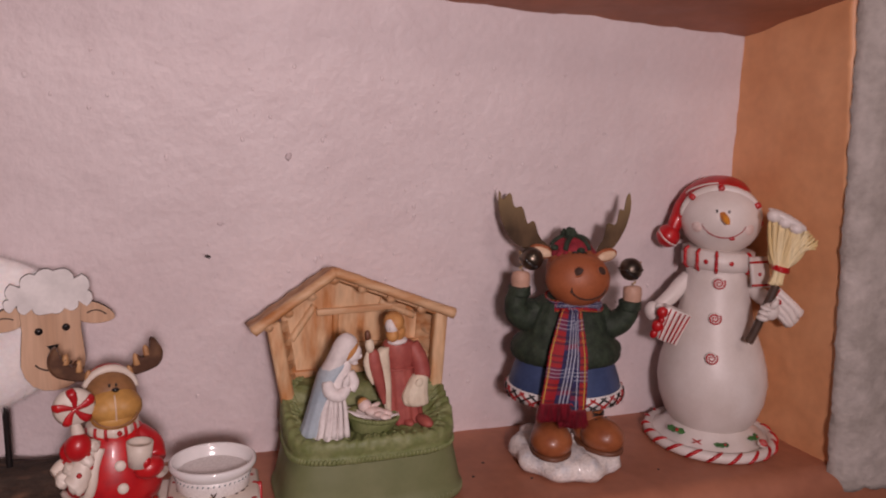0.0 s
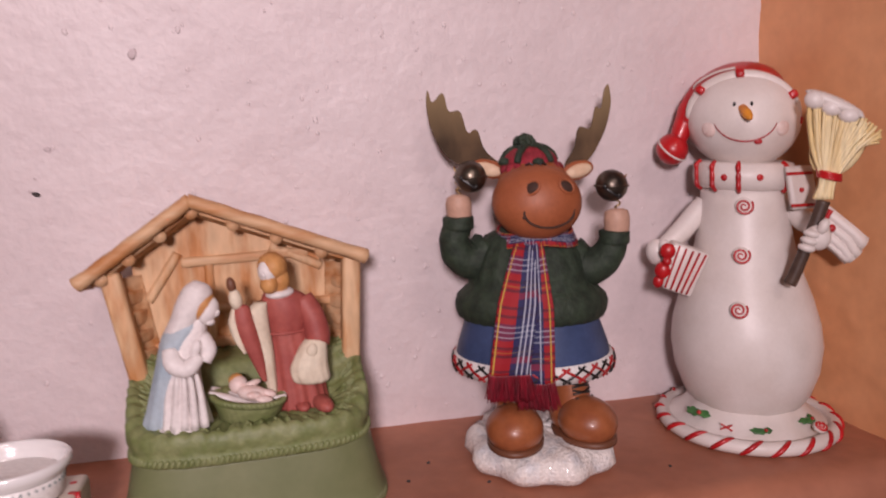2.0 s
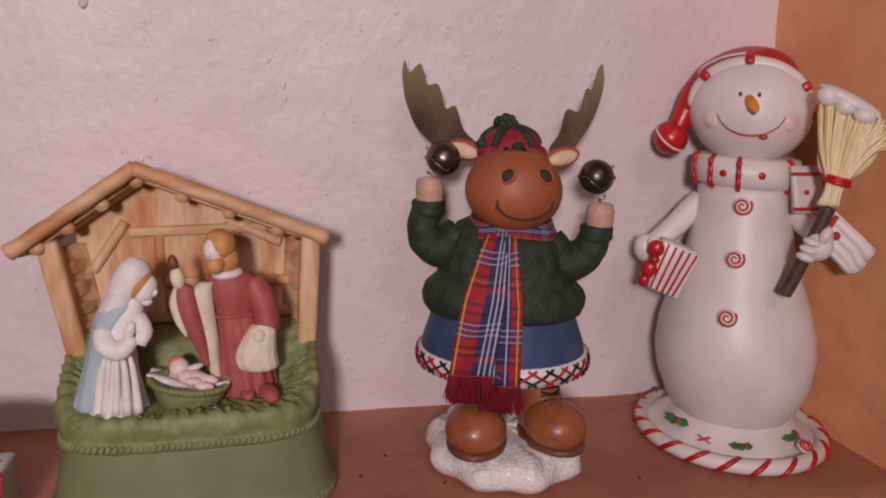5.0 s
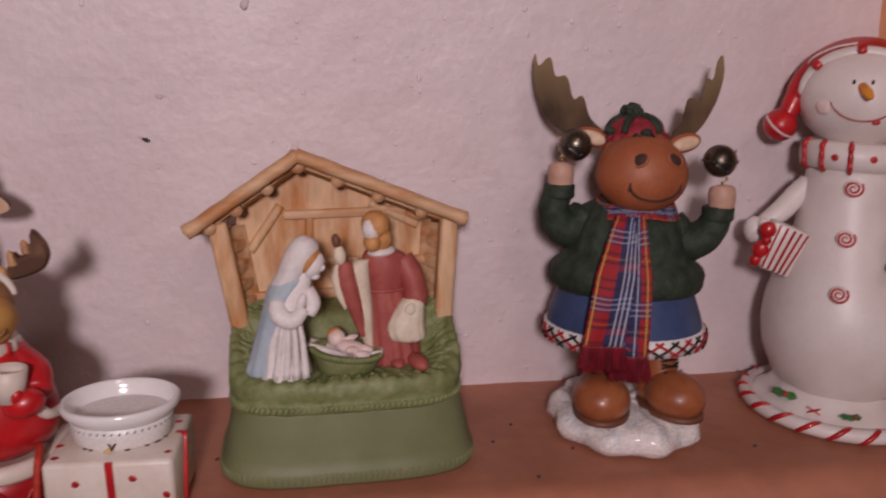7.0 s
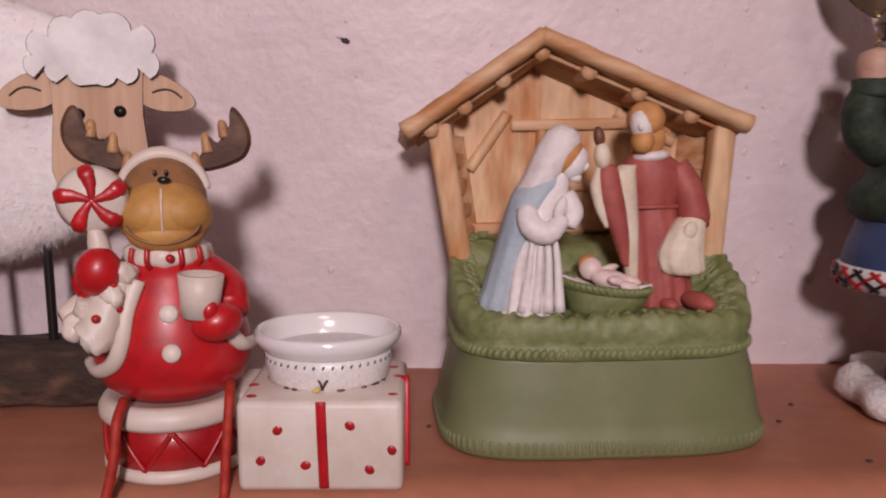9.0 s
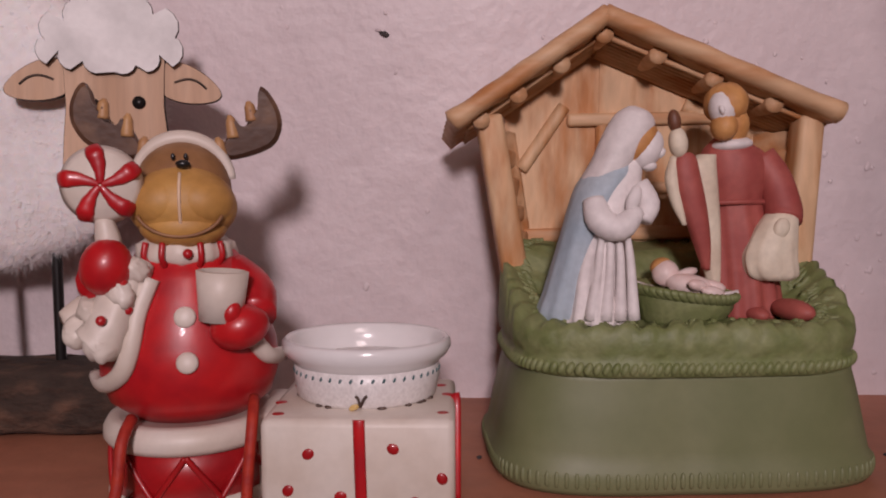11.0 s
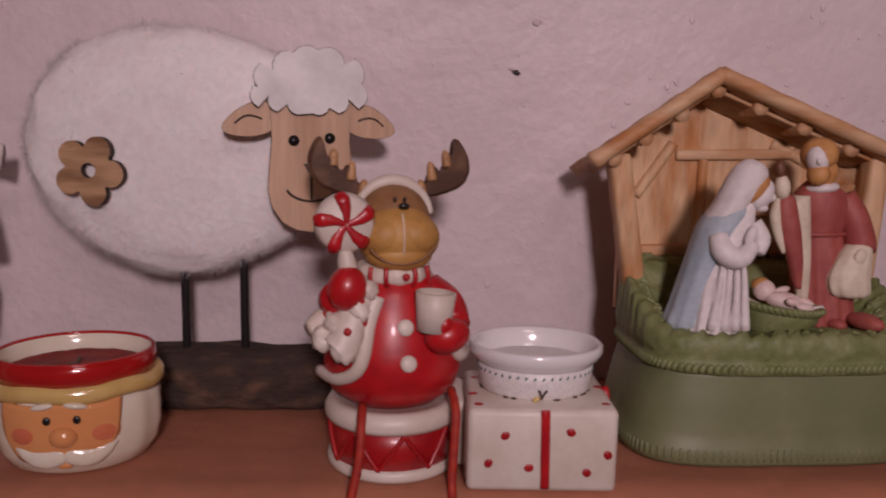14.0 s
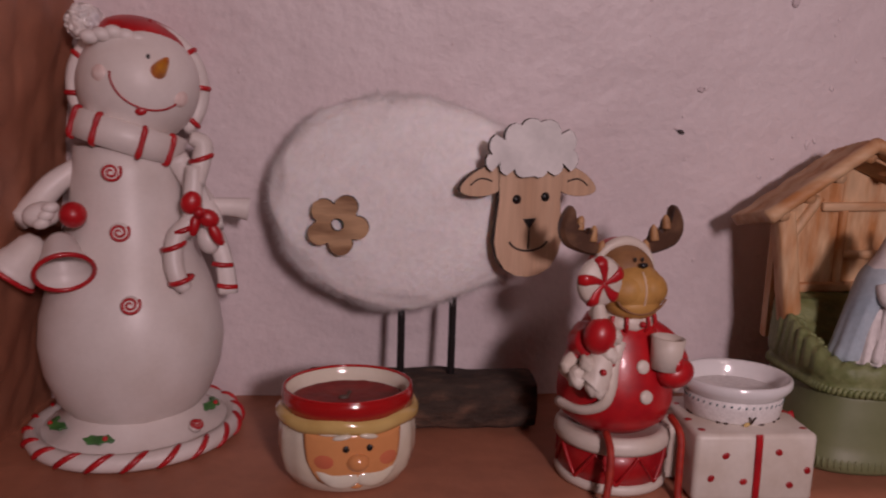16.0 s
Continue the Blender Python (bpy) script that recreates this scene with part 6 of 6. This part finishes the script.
def reindeer():
    root = thing("reindeer_figurine", pose(-0.0495, 0.43, 0.0, 0, 0, 11), "red suited resin reindeer with lollipop sitting on a drum", "figurine")
    b = Build()
    LEAN[0] = -0.012
    b.lathe(DEEPRED, [(0, 0.001), (0.0232, 0.001), (0.0232, 0.021), (0, 0.021)], seg=44)
    drum = part("drum", b, root, "red and cream toy drum")
    b = Build()
    b.lathe(IVORY, [(0.0, 0.0), (0.0238, 0.0), (0.0246, 0.0014), (0.0246, 0.0032), (0.0236, 0.0044), (0.022, 0.0044)], seg=44)
    part("drum_hoop", b, drum, "cream drum hoop")
    b = Build()
    b.lathe(IVORY, [(0.022, 0.0175), (0.0244, 0.0178), (0.0254, 0.0195), (0.0252, 0.0222), (0.0238, 0.0245), (0.0215, 0.0252), (0.0205, 0.0245), (0, 0.0245)], seg=44)
    part("drum_hoop", b, drum, "cream drum hoop and skin")
    b = Build()
    for i in range(16):
        a0, a1 = 2 * math.pi * i / 16, 2 * math.pi * (i + 1) / 16
        z0, z1 = (0.0045, 0.0172) if i % 2 else (0.0172, 0.0045)
        b.tube(DEEPRED, [(0.0236 * math.cos(a0 + (a1 - a0) * k / 4), 0.0236 * math.sin(a0 + (a1 - a0) * k / 4), z0 + (z1 - z0) * k / 4) for k in range(5)], 0.0009, 6)
    tagged(part("drum_lacing", b, drum, "red raised zigzag lacing"), kind="stuff")
    b = Build()
    b.lathe(RED, [(0, 0.0235), (0.0165, 0.0242), (0.0232, 0.0295), (0.0256, 0.037), (0.025, 0.046), (0.0218, 0.056), (0.0178, 0.0655), (0.014, 0.0725), (0, 0.075)], seg=44, fn=lambda p: Vector((p.x, p.y * 0.92, p.z)))
    coat = part("coat", b, root, "glossy red coat")
    b = Build()
    # cream fur edge of the coat
    for s, pts in ((-1, [(-0.008, -0.0165, 0.066), (-0.0115, -0.0185, 0.057), (-0.0135, -0.0205, 0.047), (-0.0165, -0.0195, 0.04), (-0.0225, -0.0125, 0.0358), (-0.0262, 0.0, 0.035)]), (1, [(0.019, -0.0165, 0.0475), (0.0225, -0.013, 0.0425), (0.0255, -0.005, 0.0405)])):
        b.tube(IVORY, pts, [0.0026] * (len(pts) - 1) + [0.0032], 10, flat=0.7)
    for z, x in ((0.0555, 0.001), (0.0435, 0.0015)):
        rr = 0.0218 * 0.92 if z > 0.05 else 0.0252 * 0.92
        b.ball(IVORY, (x, -rr - 0.0003, z), (0.003, 0.0013, 0.003), (-15, 0, 0), 16, 8)
    part("coat_trim", b, coat, "cream fur trim and buttons")
    b = Build()
    b.tube(RED, [(-0.0155, -0.002, 0.066), (-0.021, -0.0085, 0.0635), (-0.0215, -0.015, 0.066)], [0.0062, 0.0068, 0.006], 14)
    b.ball(RED, (-0.0188, -0.0185, 0.0695), (0.0068, 0.006, 0.0078), (0, 15, 0))
    part("mitten", b, root, "red mitten arm")
    b = Build()
    b.tube(RED, [(0.0125, -0.003, 0.066), (0.0188, -0.008, 0.0605), (0.0195, -0.0155, 0.0545)], [0.006, 0.0064, 0.006], 16)
    b.ball(RED, (0.0155, -0.022, 0.0525), (0.0082, 0.0062, 0.0062), (0, -15, 0))
    b.ball(RED, (0.0135, -0.0255, 0.0572), (0.0026, 0.0024, 0.0034), (0, 20, 0))
    part("mitten", b, root, "red mitten arm")
    b = Build()
    b.lathe(IVORY, [(0.0118, 0.0685), (0.014, 0.071), (0.0135, 0.0745), (0.0105, 0.0765)], (0, -0.002, 0), 36, fn=lambda p: Vector((p.x * (1 + 0.04 * math.sin(11 * math.atan2(p.y, p.x))), p.y * (1 + 0.04 * math.sin(11 * math.atan2(p.y, p.x))), p.z)))
    b.tube(IVORY, [(-0.012, -0.0135, 0.071), (-0.0165, -0.017, 0.061), (-0.0195, -0.0195, 0.052), (-0.0225, -0.02, 0.0485)], [0.0048, 0.0055, 0.006, 0.0065], 16, flat=0.85)
    for x, y, z, rr in ((-0.0205, -0.0205, 0.0485, 0.0052), (-0.027, -0.0165, 0.0522, 0.0048), (-0.0155, -0.0195, 0.0625, 0.0046), (-0.0235, -0.0175, 0.0578, 0.0042), (-0.0118, -0.0175, 0.0685, 0.004)):
        b.ball(IVORY, (x, y, z), (rr, rr * 0.8, rr * 0.9), (20, 30, x * 4000), 20, 12, fn=lambda p: p * (1 + 0.22 * noise.noise(p * 2.6)))
    b.tube(IVORY, [(-0.017, -0.006, 0.064), (-0.0255, -0.0105, 0.0565), (-0.0315, -0.013, 0.0535)], [0.0035, 0.0045, 0.0035], 14, flat=0.7)
    b.warp(lambda p: lump(p, 0.0011, 230))
    scarf = part("scarf", b, root, "cream scarf with red marks")
    b = Build()
    for a in (226, 250, 292, 318):
        b.tube(RED, [(rr * math.cos(radians(a)), -0.002 + rr * math.sin(radians(a)), z) for rr, z in ((0.0128, 0.069), (0.0146, 0.0715), (0.0138, 0.0755))], 0.0009, 6)
    for p in ((-0.0145, -0.0205, 0.0655), (-0.0195, -0.0245, 0.056), (-0.0135, -0.0205, 0.058), (-0.0255, -0.0125, 0.0595), (0.002, -0.0165, 0.0725)):
        b.ball(RED, p, 0.0014, seg=10, rings=8)
    part("scarf_pattern", b, scarf, "red painted stripes and dots")
    b = Build()
    hc = (0.0, -0.001, 0.0905)
    b.ball(FUR, hc, (0.0135, 0.0135, 0.0135), seg=28, rings=16)
    mz, mr = (0.0005, -0.0085, 0.0862), (0.0148, 0.0112, 0.0112)
    b.ball(MUZZLE, mz, mr, seg=32, rings=18, fn=lambda p: Vector((p.x * (1 - 0.10 * p.z), p.y, p.z)))
    b.ball(MUZZLE, (0.0005, -0.0094, 0.08), (0.0122, 0.0096, 0.0068), seg=28, rings=14)
    for s in (-1, 1):
        b.ball(MUZZLE, (0.0005 + 0.0048 * s, -0.0102, 0.0868), (0.0097, 0.0096, 0.0078), (0, 10 * s, 0), 26, 16)
    b.tube(INNER_EAR, [on_ball(mz, mr, 0.0002, z, 0.0) for z in (0.0085, 0.005, 0.001, -0.0035, -0.0065)], 0.0005, 6)
    pts = [on_ball(mz, mr, 0.0115 * math.cos(radians(195 + 150 * i / 16)), 0.0002 + 0.0078 * math.sin(radians(195 + 150 * i / 16)), -0.0003) for i in range(17)]
    b.tube(FUR, [Vector(p) + Vector((0, -0.0016, -0.0012)) for p in pts], 0.00055, 6)
    b.ball(RED, on_ball(mz, mr, 0.0002, -0.0082, 0.0008), (0.0013, 0.0008, 0.0012))
    b.ball(BLACK, (0.0015, -0.0148, 0.0972), (0.002, 0.0014, 0.0012))
    for s in (-1, 1):
        b.ball(BLACK, (0.0004 + 0.0017 * s, -0.0128, 0.0993), (0.0006, 0.0005, 0.001))
    part("head", b, root, "brown head with ochre muzzle")
    b = Build()
    b.tube(IVORY, arc((0.0, -0.0015, 0.0912), 0.0138, 8, 172, 30, "x"), [0.0012 + 0.0012 * math.sin(3.1416 * k / 30) for k in range(31)], 10)
    b.ball(RED, (0, 0.004, 0.0955), (0.0125, 0.0115, 0.0105))
    part("cap", b, root, "red cap with cream brim")
    for s in (-1, 1):
        b = Build()
        blade = [(-0.029, 0.1195), (-0.0266, 0.1135), (-0.0246, 0.1122), (-0.0232, 0.1148), (-0.0216, 0.109), (-0.0172, 0.107), (-0.0158, 0.1112), (-0.014, 0.106), (-0.0105, 0.1015),
                 (-0.0125, 0.0985), (-0.0195, 0.0995), (-0.0272, 0.102), (-0.0318, 0.1075), (-0.033, 0.1128), (-0.0315, 0.1182)]
        for k in range(2):
            n = len(blade)
            blade = [(blade[i][0] * (1 - t) + blade[(i + 1) % n][0] * t, blade[i][1] * (1 - t) + blade[(i + 1) % n][1] * t) for i in range(n) for t in (0.22, 0.78)]
        b.prism(ANTLER2, [(-s * (x * (1 - (12 if s > 0 else 7) * max(z - 0.1, 0))), z + 0.07 * (-x - 0.012)) for x, z in (blade if s < 0 else blade[::-1])], -0.0028, 0.0028, 0.0014)
        b.warp(lambda p: Vector((p.x, p.y + 0.0015 - 0.1 * (p.z - 0.1), p.z)))
        an = part("antler", b, root, "dark brown moose antler")
        for p, q in (((0.0112, 0.1012), (0.0105, 0.1055)), ((0.0158, 0.107), (0.0157, 0.1116)), ((0.0232, 0.1115), (0.0231, 0.1152))):
            p, q = [(x * (1 - (12 if s > 0 else 7) * max(z - 0.1, 0)), z + 0.07 * (x - 0.012)) for x, z in (p, q)]
            b = Build()
            b.tube(TAN, [(p[0] * s, -0.001, p[1] - 0.002), ((p[0] + q[0]) / 2 * s, -0.001, (p[1] + q[1]) / 2), (q[0] * s, -0.001, q[1])], [0.0019, 0.0016, 0.0006], 10)
            part("antler_tip", b, an, "tan antler tip")
    b = Build()
    m = pose(-0.0192, -0.0165, 0.0915, 0, 0, 4)
    b.lathe(IVORY, [(0.0, -0.0032), (0.0085, -0.003), (0.0106, 0.0), (0.0085, 0.003), (0, 0.0034)], seg=36, rot=(90, 0, 0))
    b.tube(IVORY, [(0, 0, -0.009), (0.0008, 0, -0.0145), (0.0015, 0, -0.019)], [0.0024, 0.0034, 0.003], 10)
    b.warp(lambda p: m @ p)
    pop = part("lollipop", b, root, "round cream and red peppermint lollipop")
    b = Build()
    for i in range(5):
        a = 6.2832 * i / 5 + 1.5
        b.tube(RED, [(rr * math.cos(a + w), y, rr * math.sin(a + w)) for rr, w, y in ((0.0003, 0, -0.0035), (0.003, 0.05, -0.0035), (0.006, 0.12, -0.0033), (0.0085, 0.2, -0.003), (0.0103, 0.26, -0.0008))], [0.0007, 0.0013, 0.002, 0.0024, 0.002], 8, flat=0.35)
    b.warp(lambda p: m @ p)
    part("lollipop_stripes", b, pop, "red painted swirl stripes")
    b = Build()
    b.lathe(IVORY, [(0, 0.0), (0.0058, 0.0), (0.0071, 0.0135), (0.0063, 0.0138), (0.0055, 0.011), (0, 0.0108)], (0.0105, -0.0215, 0.0545), 28, rot=(0, 4, 0))
    part("cup", b, root, "cream cup")
    for pts in ([(-0.014, -0.0195, 0.028), (-0.0155, -0.0268, 0.0235), (-0.0168, -0.0295, 0.012), (-0.02, -0.0315, -0.001), (-0.0225, -0.0355, -0.011), (-0.0235, -0.037, -0.03)], [(0.0185, -0.0165, 0.031), (0.018, -0.0255, 0.026), (0.0165, -0.0285, 0.012), (0.0155, -0.0305, 0.0), (0.0145, -0.0395, -0.01), (0.014, -0.0415, -0.03)]):
        b = Build()
        b.tube(CORD, pts, 0.0016, 10)
        part("cord_leg", b, root, "dangling red cord leg")
    b = Build()
    b.box(IVORY, (0.0245, 0.001, 0.0125), (0.009, 0.03, 0.025), (0, 0, -11), 0.002)
    part("side_block", b, drum, "cream block joining drum and box")


def gift_box():
    LEAN[0] = 0.0
    root = thing("gift_box", pose(0.003, 0.422, 0.0, 0, 0, -2), "cream resin gift box with red dots and ribbon", "candle holder")
    b = Build()
    b.box(IVORY, (0, 0, 0.0149), (0.052, 0.045, 0.0298), (0, 0, 0), 0.0022, fn=lambda p: Vector((p.x * (1 - 0.3 * p.z), p.y, p.z)) + Vector((1, 0, 1)) * 0.0003 * noise.noise(p * 90))
    box = part("box", b, root)
    b = Build()
    b.tube(RED, [(0.0005, -0.0224, 0.0298), (0.0006, -0.0228, 0.026), (0.001, -0.0228, 0.01), (0.0012, -0.0226, 0.0015)], 0.0016, 8, flat=0.3)
    part("ribbon", b, box, "painted red ribbon")
    b = Build()
    b.tube(RED, [(0.0258, 0.002, 0.0302), (0.0262, 0.0, 0.027), (0.0262, -0.004, 0.012), (0.0262, -0.006, 0.0015)], 0.0014, 8, flat=0.4)
    part("ribbon", b, box, "painted red ribbon")
    b = Build()
    for x, z in ((-0.013, 0.0205), (0.0095, 0.022), (-0.0185, 0.0105), (-0.0045, 0.009), (0.0155, 0.0075), (0.0225, 0.014)):
        b.ball(DEEPRED, (x, -0.0224, z), (0.0018, 0.0005, 0.0015), (0, x * 3000, 0), 12, 8)
    for x, y in ((-0.022, -0.017), (-0.0235, -0.006), (0.0225, -0.0155), (0.0235, 0.003), (0.0215, 0.013), (-0.022, 0.012)):
        b.ball(DEEPRED, (x, y, 0.0297), (0.0018, 0.0016, 0.0004), (0, 0, 0), 12, 8)
    part("dots", b, box, "red painted dots")


def bowl():
    root = thing("porcelain_bowl", pose(0.003, 0.4255, 0.0296) @ Matrix.Diagonal((1, 0.87, 1.1, 1)), "small white porcelain tealight bowl with green dashes", "bowl")
    b = Build()
    b.lathe(PORCELAIN, [(0.0212, 0.0092), (0.0218, 0.0104), (0.0236, 0.0116), (0.0248, 0.0136), (0.0246, 0.0154), (0.0236, 0.0162), (0.0226, 0.0156), (0.0216, 0.0126), (0.0198, 0.0085), (0.0165, 0.006), (0, 0.0052)], seg=56)
    body = part("rim", b, root, "glossy white flared rim")
    b = Build()
    b.lathe(SPECKLED, [(0, 0), (0.0188, 0.0), (0.0204, 0.0012), (0.0212, 0.0055), (0.0213, 0.0094), (0.02, 0.0096)], seg=56)
    foot = part("foot", b, root, "speckled white lower body")
    b = Build()
    for i in range(44):
        a = 6.2832 * i / 44
        b.ball(TEAL, (0.0213 * math.cos(a), 0.0213 * math.sin(a), 0.0077), (0.0004, 0.0003, 0.0007), (0, 30, math.degrees(a) + 90), 6, 5)
    for i in range(26):
        a = 6.2832 * random.random()
        if -2.0 < a - 4.7 < -0.3 or 0.2 < a - 4.7 < 1.5:
            b.ball(STICK, (0.0196 * math.cos(a), 0.0196 * math.sin(a), 0.0005), (0.0011, 0.0011, 0.0005), (0, 0, 0), 8, 5)
    part("painted_dashes", b, foot, "tiny dark green dashes")
    b = Build()
    b.ball(GLAZE_Y, (-0.0022, -0.021, 0.0012), (0.0016, 0.0008, 0.0008), (0, -20, 0), 10, 6)
    for s in (-1, 1):
        b.tube(STICK, [(-0.0005, -0.0212, 0.0012), (0.0008 * s - 0.0002, -0.0216, 0.0034), (0.0016 * s - 0.0002, -0.0216, 0.0042)], 0.0004, 6)
    part("painted_sprig", b, foot, "tiny yellow and brown sprig")


def santa_mug():
    root = thing("santa_mug", pose(-0.1665, 0.432, 0.0, 0, 0, 7) @ Matrix.Diagonal((1.1, 0.95, 1.06, 1)), "glossy ceramic santa face mug with dark red candle", "candle mug")
    b = Build()
    prof = [(0.0, 0.0), (0.0185, 0.0), (0.0222, 0.0018), (0.0252, 0.007), (0.0265, 0.0135), (0.0265, 0.0205), (0.0258, 0.0268), (0.0238, 0.029), (0.0, 0.0292)]

    def face(p):
        a = math.atan2(p.y, p.x) + math.pi / 2
        f = max(math.cos(a), 0) ** 2
        k = 1 + 0.012 * math.sin(14 * a) * (1 - f) * (p.z > 0.002)
        return Vector((p.x * k, p.y * k * 0.96, p.z))
    b.lathe(GLAZE_W, prof, seg=90, fn=face)
    body = part("body", b, root, "white glazed beard body")
    b = Build()
    b.lathe(GLAZE_Y, [(0.0245, 0.0264), (0.027, 0.0266), (0.0278, 0.0284), (0.0276, 0.0306), (0.026, 0.0322), (0.024, 0.0322)], seg=60, caps=False,
            fn=lambda p: Vector((p.x, p.y * 0.97, p.z + 0.0005 * math.sin(6 * math.atan2(p.y, p.x)))))
    part("hat_brim", b, root, "yellow glazed hat brim")
    b = Build()
    b.lathe(GLAZE_R, [(0.024, 0.0316), (0.0256, 0.0318), (0.0255, 0.036), (0.0251, 0.0384), (0.0243, 0.0388)], seg=60, caps=False)
    b.tube(GLAZE_R, [(0.0244 * math.cos(i / 48 * 6.2832), 0.0244 * math.sin(i / 48 * 6.2832), 0.0386) for i in range(48)], 0.0008, 8, True)
    part("hat_band", b, root, "red glazed hat band rim")
    b = Build()
    b.lathe(GLAZE_W, [(0.0242, 0.0388), (0.0236, 0.0384), (0.0232, 0.034), (0.0225, 0.0295)], seg=60, caps=False)
    part("inner_wall", b, root, "cream glazed inside")
    b = Build()
    b.lathe(WAX, [(0.0, 0.03), (0.0226, 0.031), (0.0226, 0.0328), (0.0205, 0.0335), (0.019, 0.0327), (0.012, 0.0325), (0, 0.0321)], seg=48, fn=lambda p: p + Vector((0, 0, 0.0004 * noise.noise(p * 300))))
    wax = part("candle_wax", b, root, "dark red candle wax")
    b = Build()
    b.tube(STICK, [(-0.001, 0.001, 0.0315), (0, 0.001, 0.0335), (0.001, 0.001, 0.0352)], 0.0007, 8)
    b.ball(STICK, (-0.0015, 0.0015, 0.0326), (0.0022, 0.0016, 0.0009))
    part("wick", b, wax, "short burnt wick")

    def on_mug(x, z, lift=0.0):
        rr = 0.0266 + lift
        a = x / 0.0266
        k = 1 - 0.06 * ((z - 0.0165) / 0.01) ** 2 * (z < 0.0165) - 0.03 * max((z - 0.021) / 0.007, 0)
        return Vector((rr * k * math.sin(a), -rr * k * math.cos(a) * 0.965, z))
    b = Build()

    def patch(u, v):
        x = -0.0196 + 0.0392 * u
        top = 0.0272 - 0.0012 * abs(math.sin(u * 3.14 * 2))
        bot = 0.0095 - 0.0032 * abs(math.sin(u * 6.2832)) + 0.003 * max(abs(u - 0.5) * 2 - 0.75, 0) * 8
        return on_mug(x * (1 - 0.1 * (1 - v)), bot + (top - bot) * v, 0.0004)
    b.sheet(GLAZE_F, patch, 26, 10, 0.0012)
    part("face", b, body, "peach glazed face")
    for s in (-1, 1):
        b = Build()
        b.ball(CHEEK, on_mug(0.0122 * s + 0.0008, 0.0162, -0.0014), (0.006, 0.0027, 0.0052), (0, 0, 26 * s), 24, 14)
        part("cheek", b, body, "rosy glazed cheek")
        b = Build()
        b.ball(GLAZE_W, on_mug(0.0048 * s + 0.0005, 0.026, 0.0012), (0.0036, 0.0014, 0.0011), (0, 10 * s, 10 * s), 14, 8)
        part("eyebrow", b, body, "white glazed brow")
    b = Build()
    b.ball(GLAZE_F, on_mug(0.0015, 0.0158, 0.0008), (0.0042, 0.0036, 0.0036), (0, 0, 0), 20, 12)
    part("nose", b, body, "round peach nose")
    for x in (-0.0028, 0.0055):
        b = Build()
        b.ball(BLACK, on_mug(x, 0.0215, 0.0014), (0.0012, 0.0007, 0.0014))
        part("eye", b, body, "black dot eye")
    b = Build()
    for s in (-1, 1):
        b.tube(GLAZE_W, [on_mug(0.0015 + s * t * 0.0155, 0.0098 - 0.0026 * math.sin(t * 3.0) + 0.003 * t * t, 0.0002) for t in (0, 0.15, 0.35, 0.55, 0.75, 1.0)], [0.002, 0.0032, 0.0036, 0.0034, 0.0026, 0.0012], 12, flat=0.6)
    part("moustache", b, body, "white glazed moustache")
    b = Build()
    b.ball(GLAZE_F, on_mug(0.0012, 0.0055, 0.0002), (0.0026, 0.0012, 0.0014))
    part("lip", b, body, "small peach lip")


snowman_with_broom()
snowman_with_bell()
moose()
nativity()
sheep()
reindeer()
gift_box()
bowl()
santa_mug()
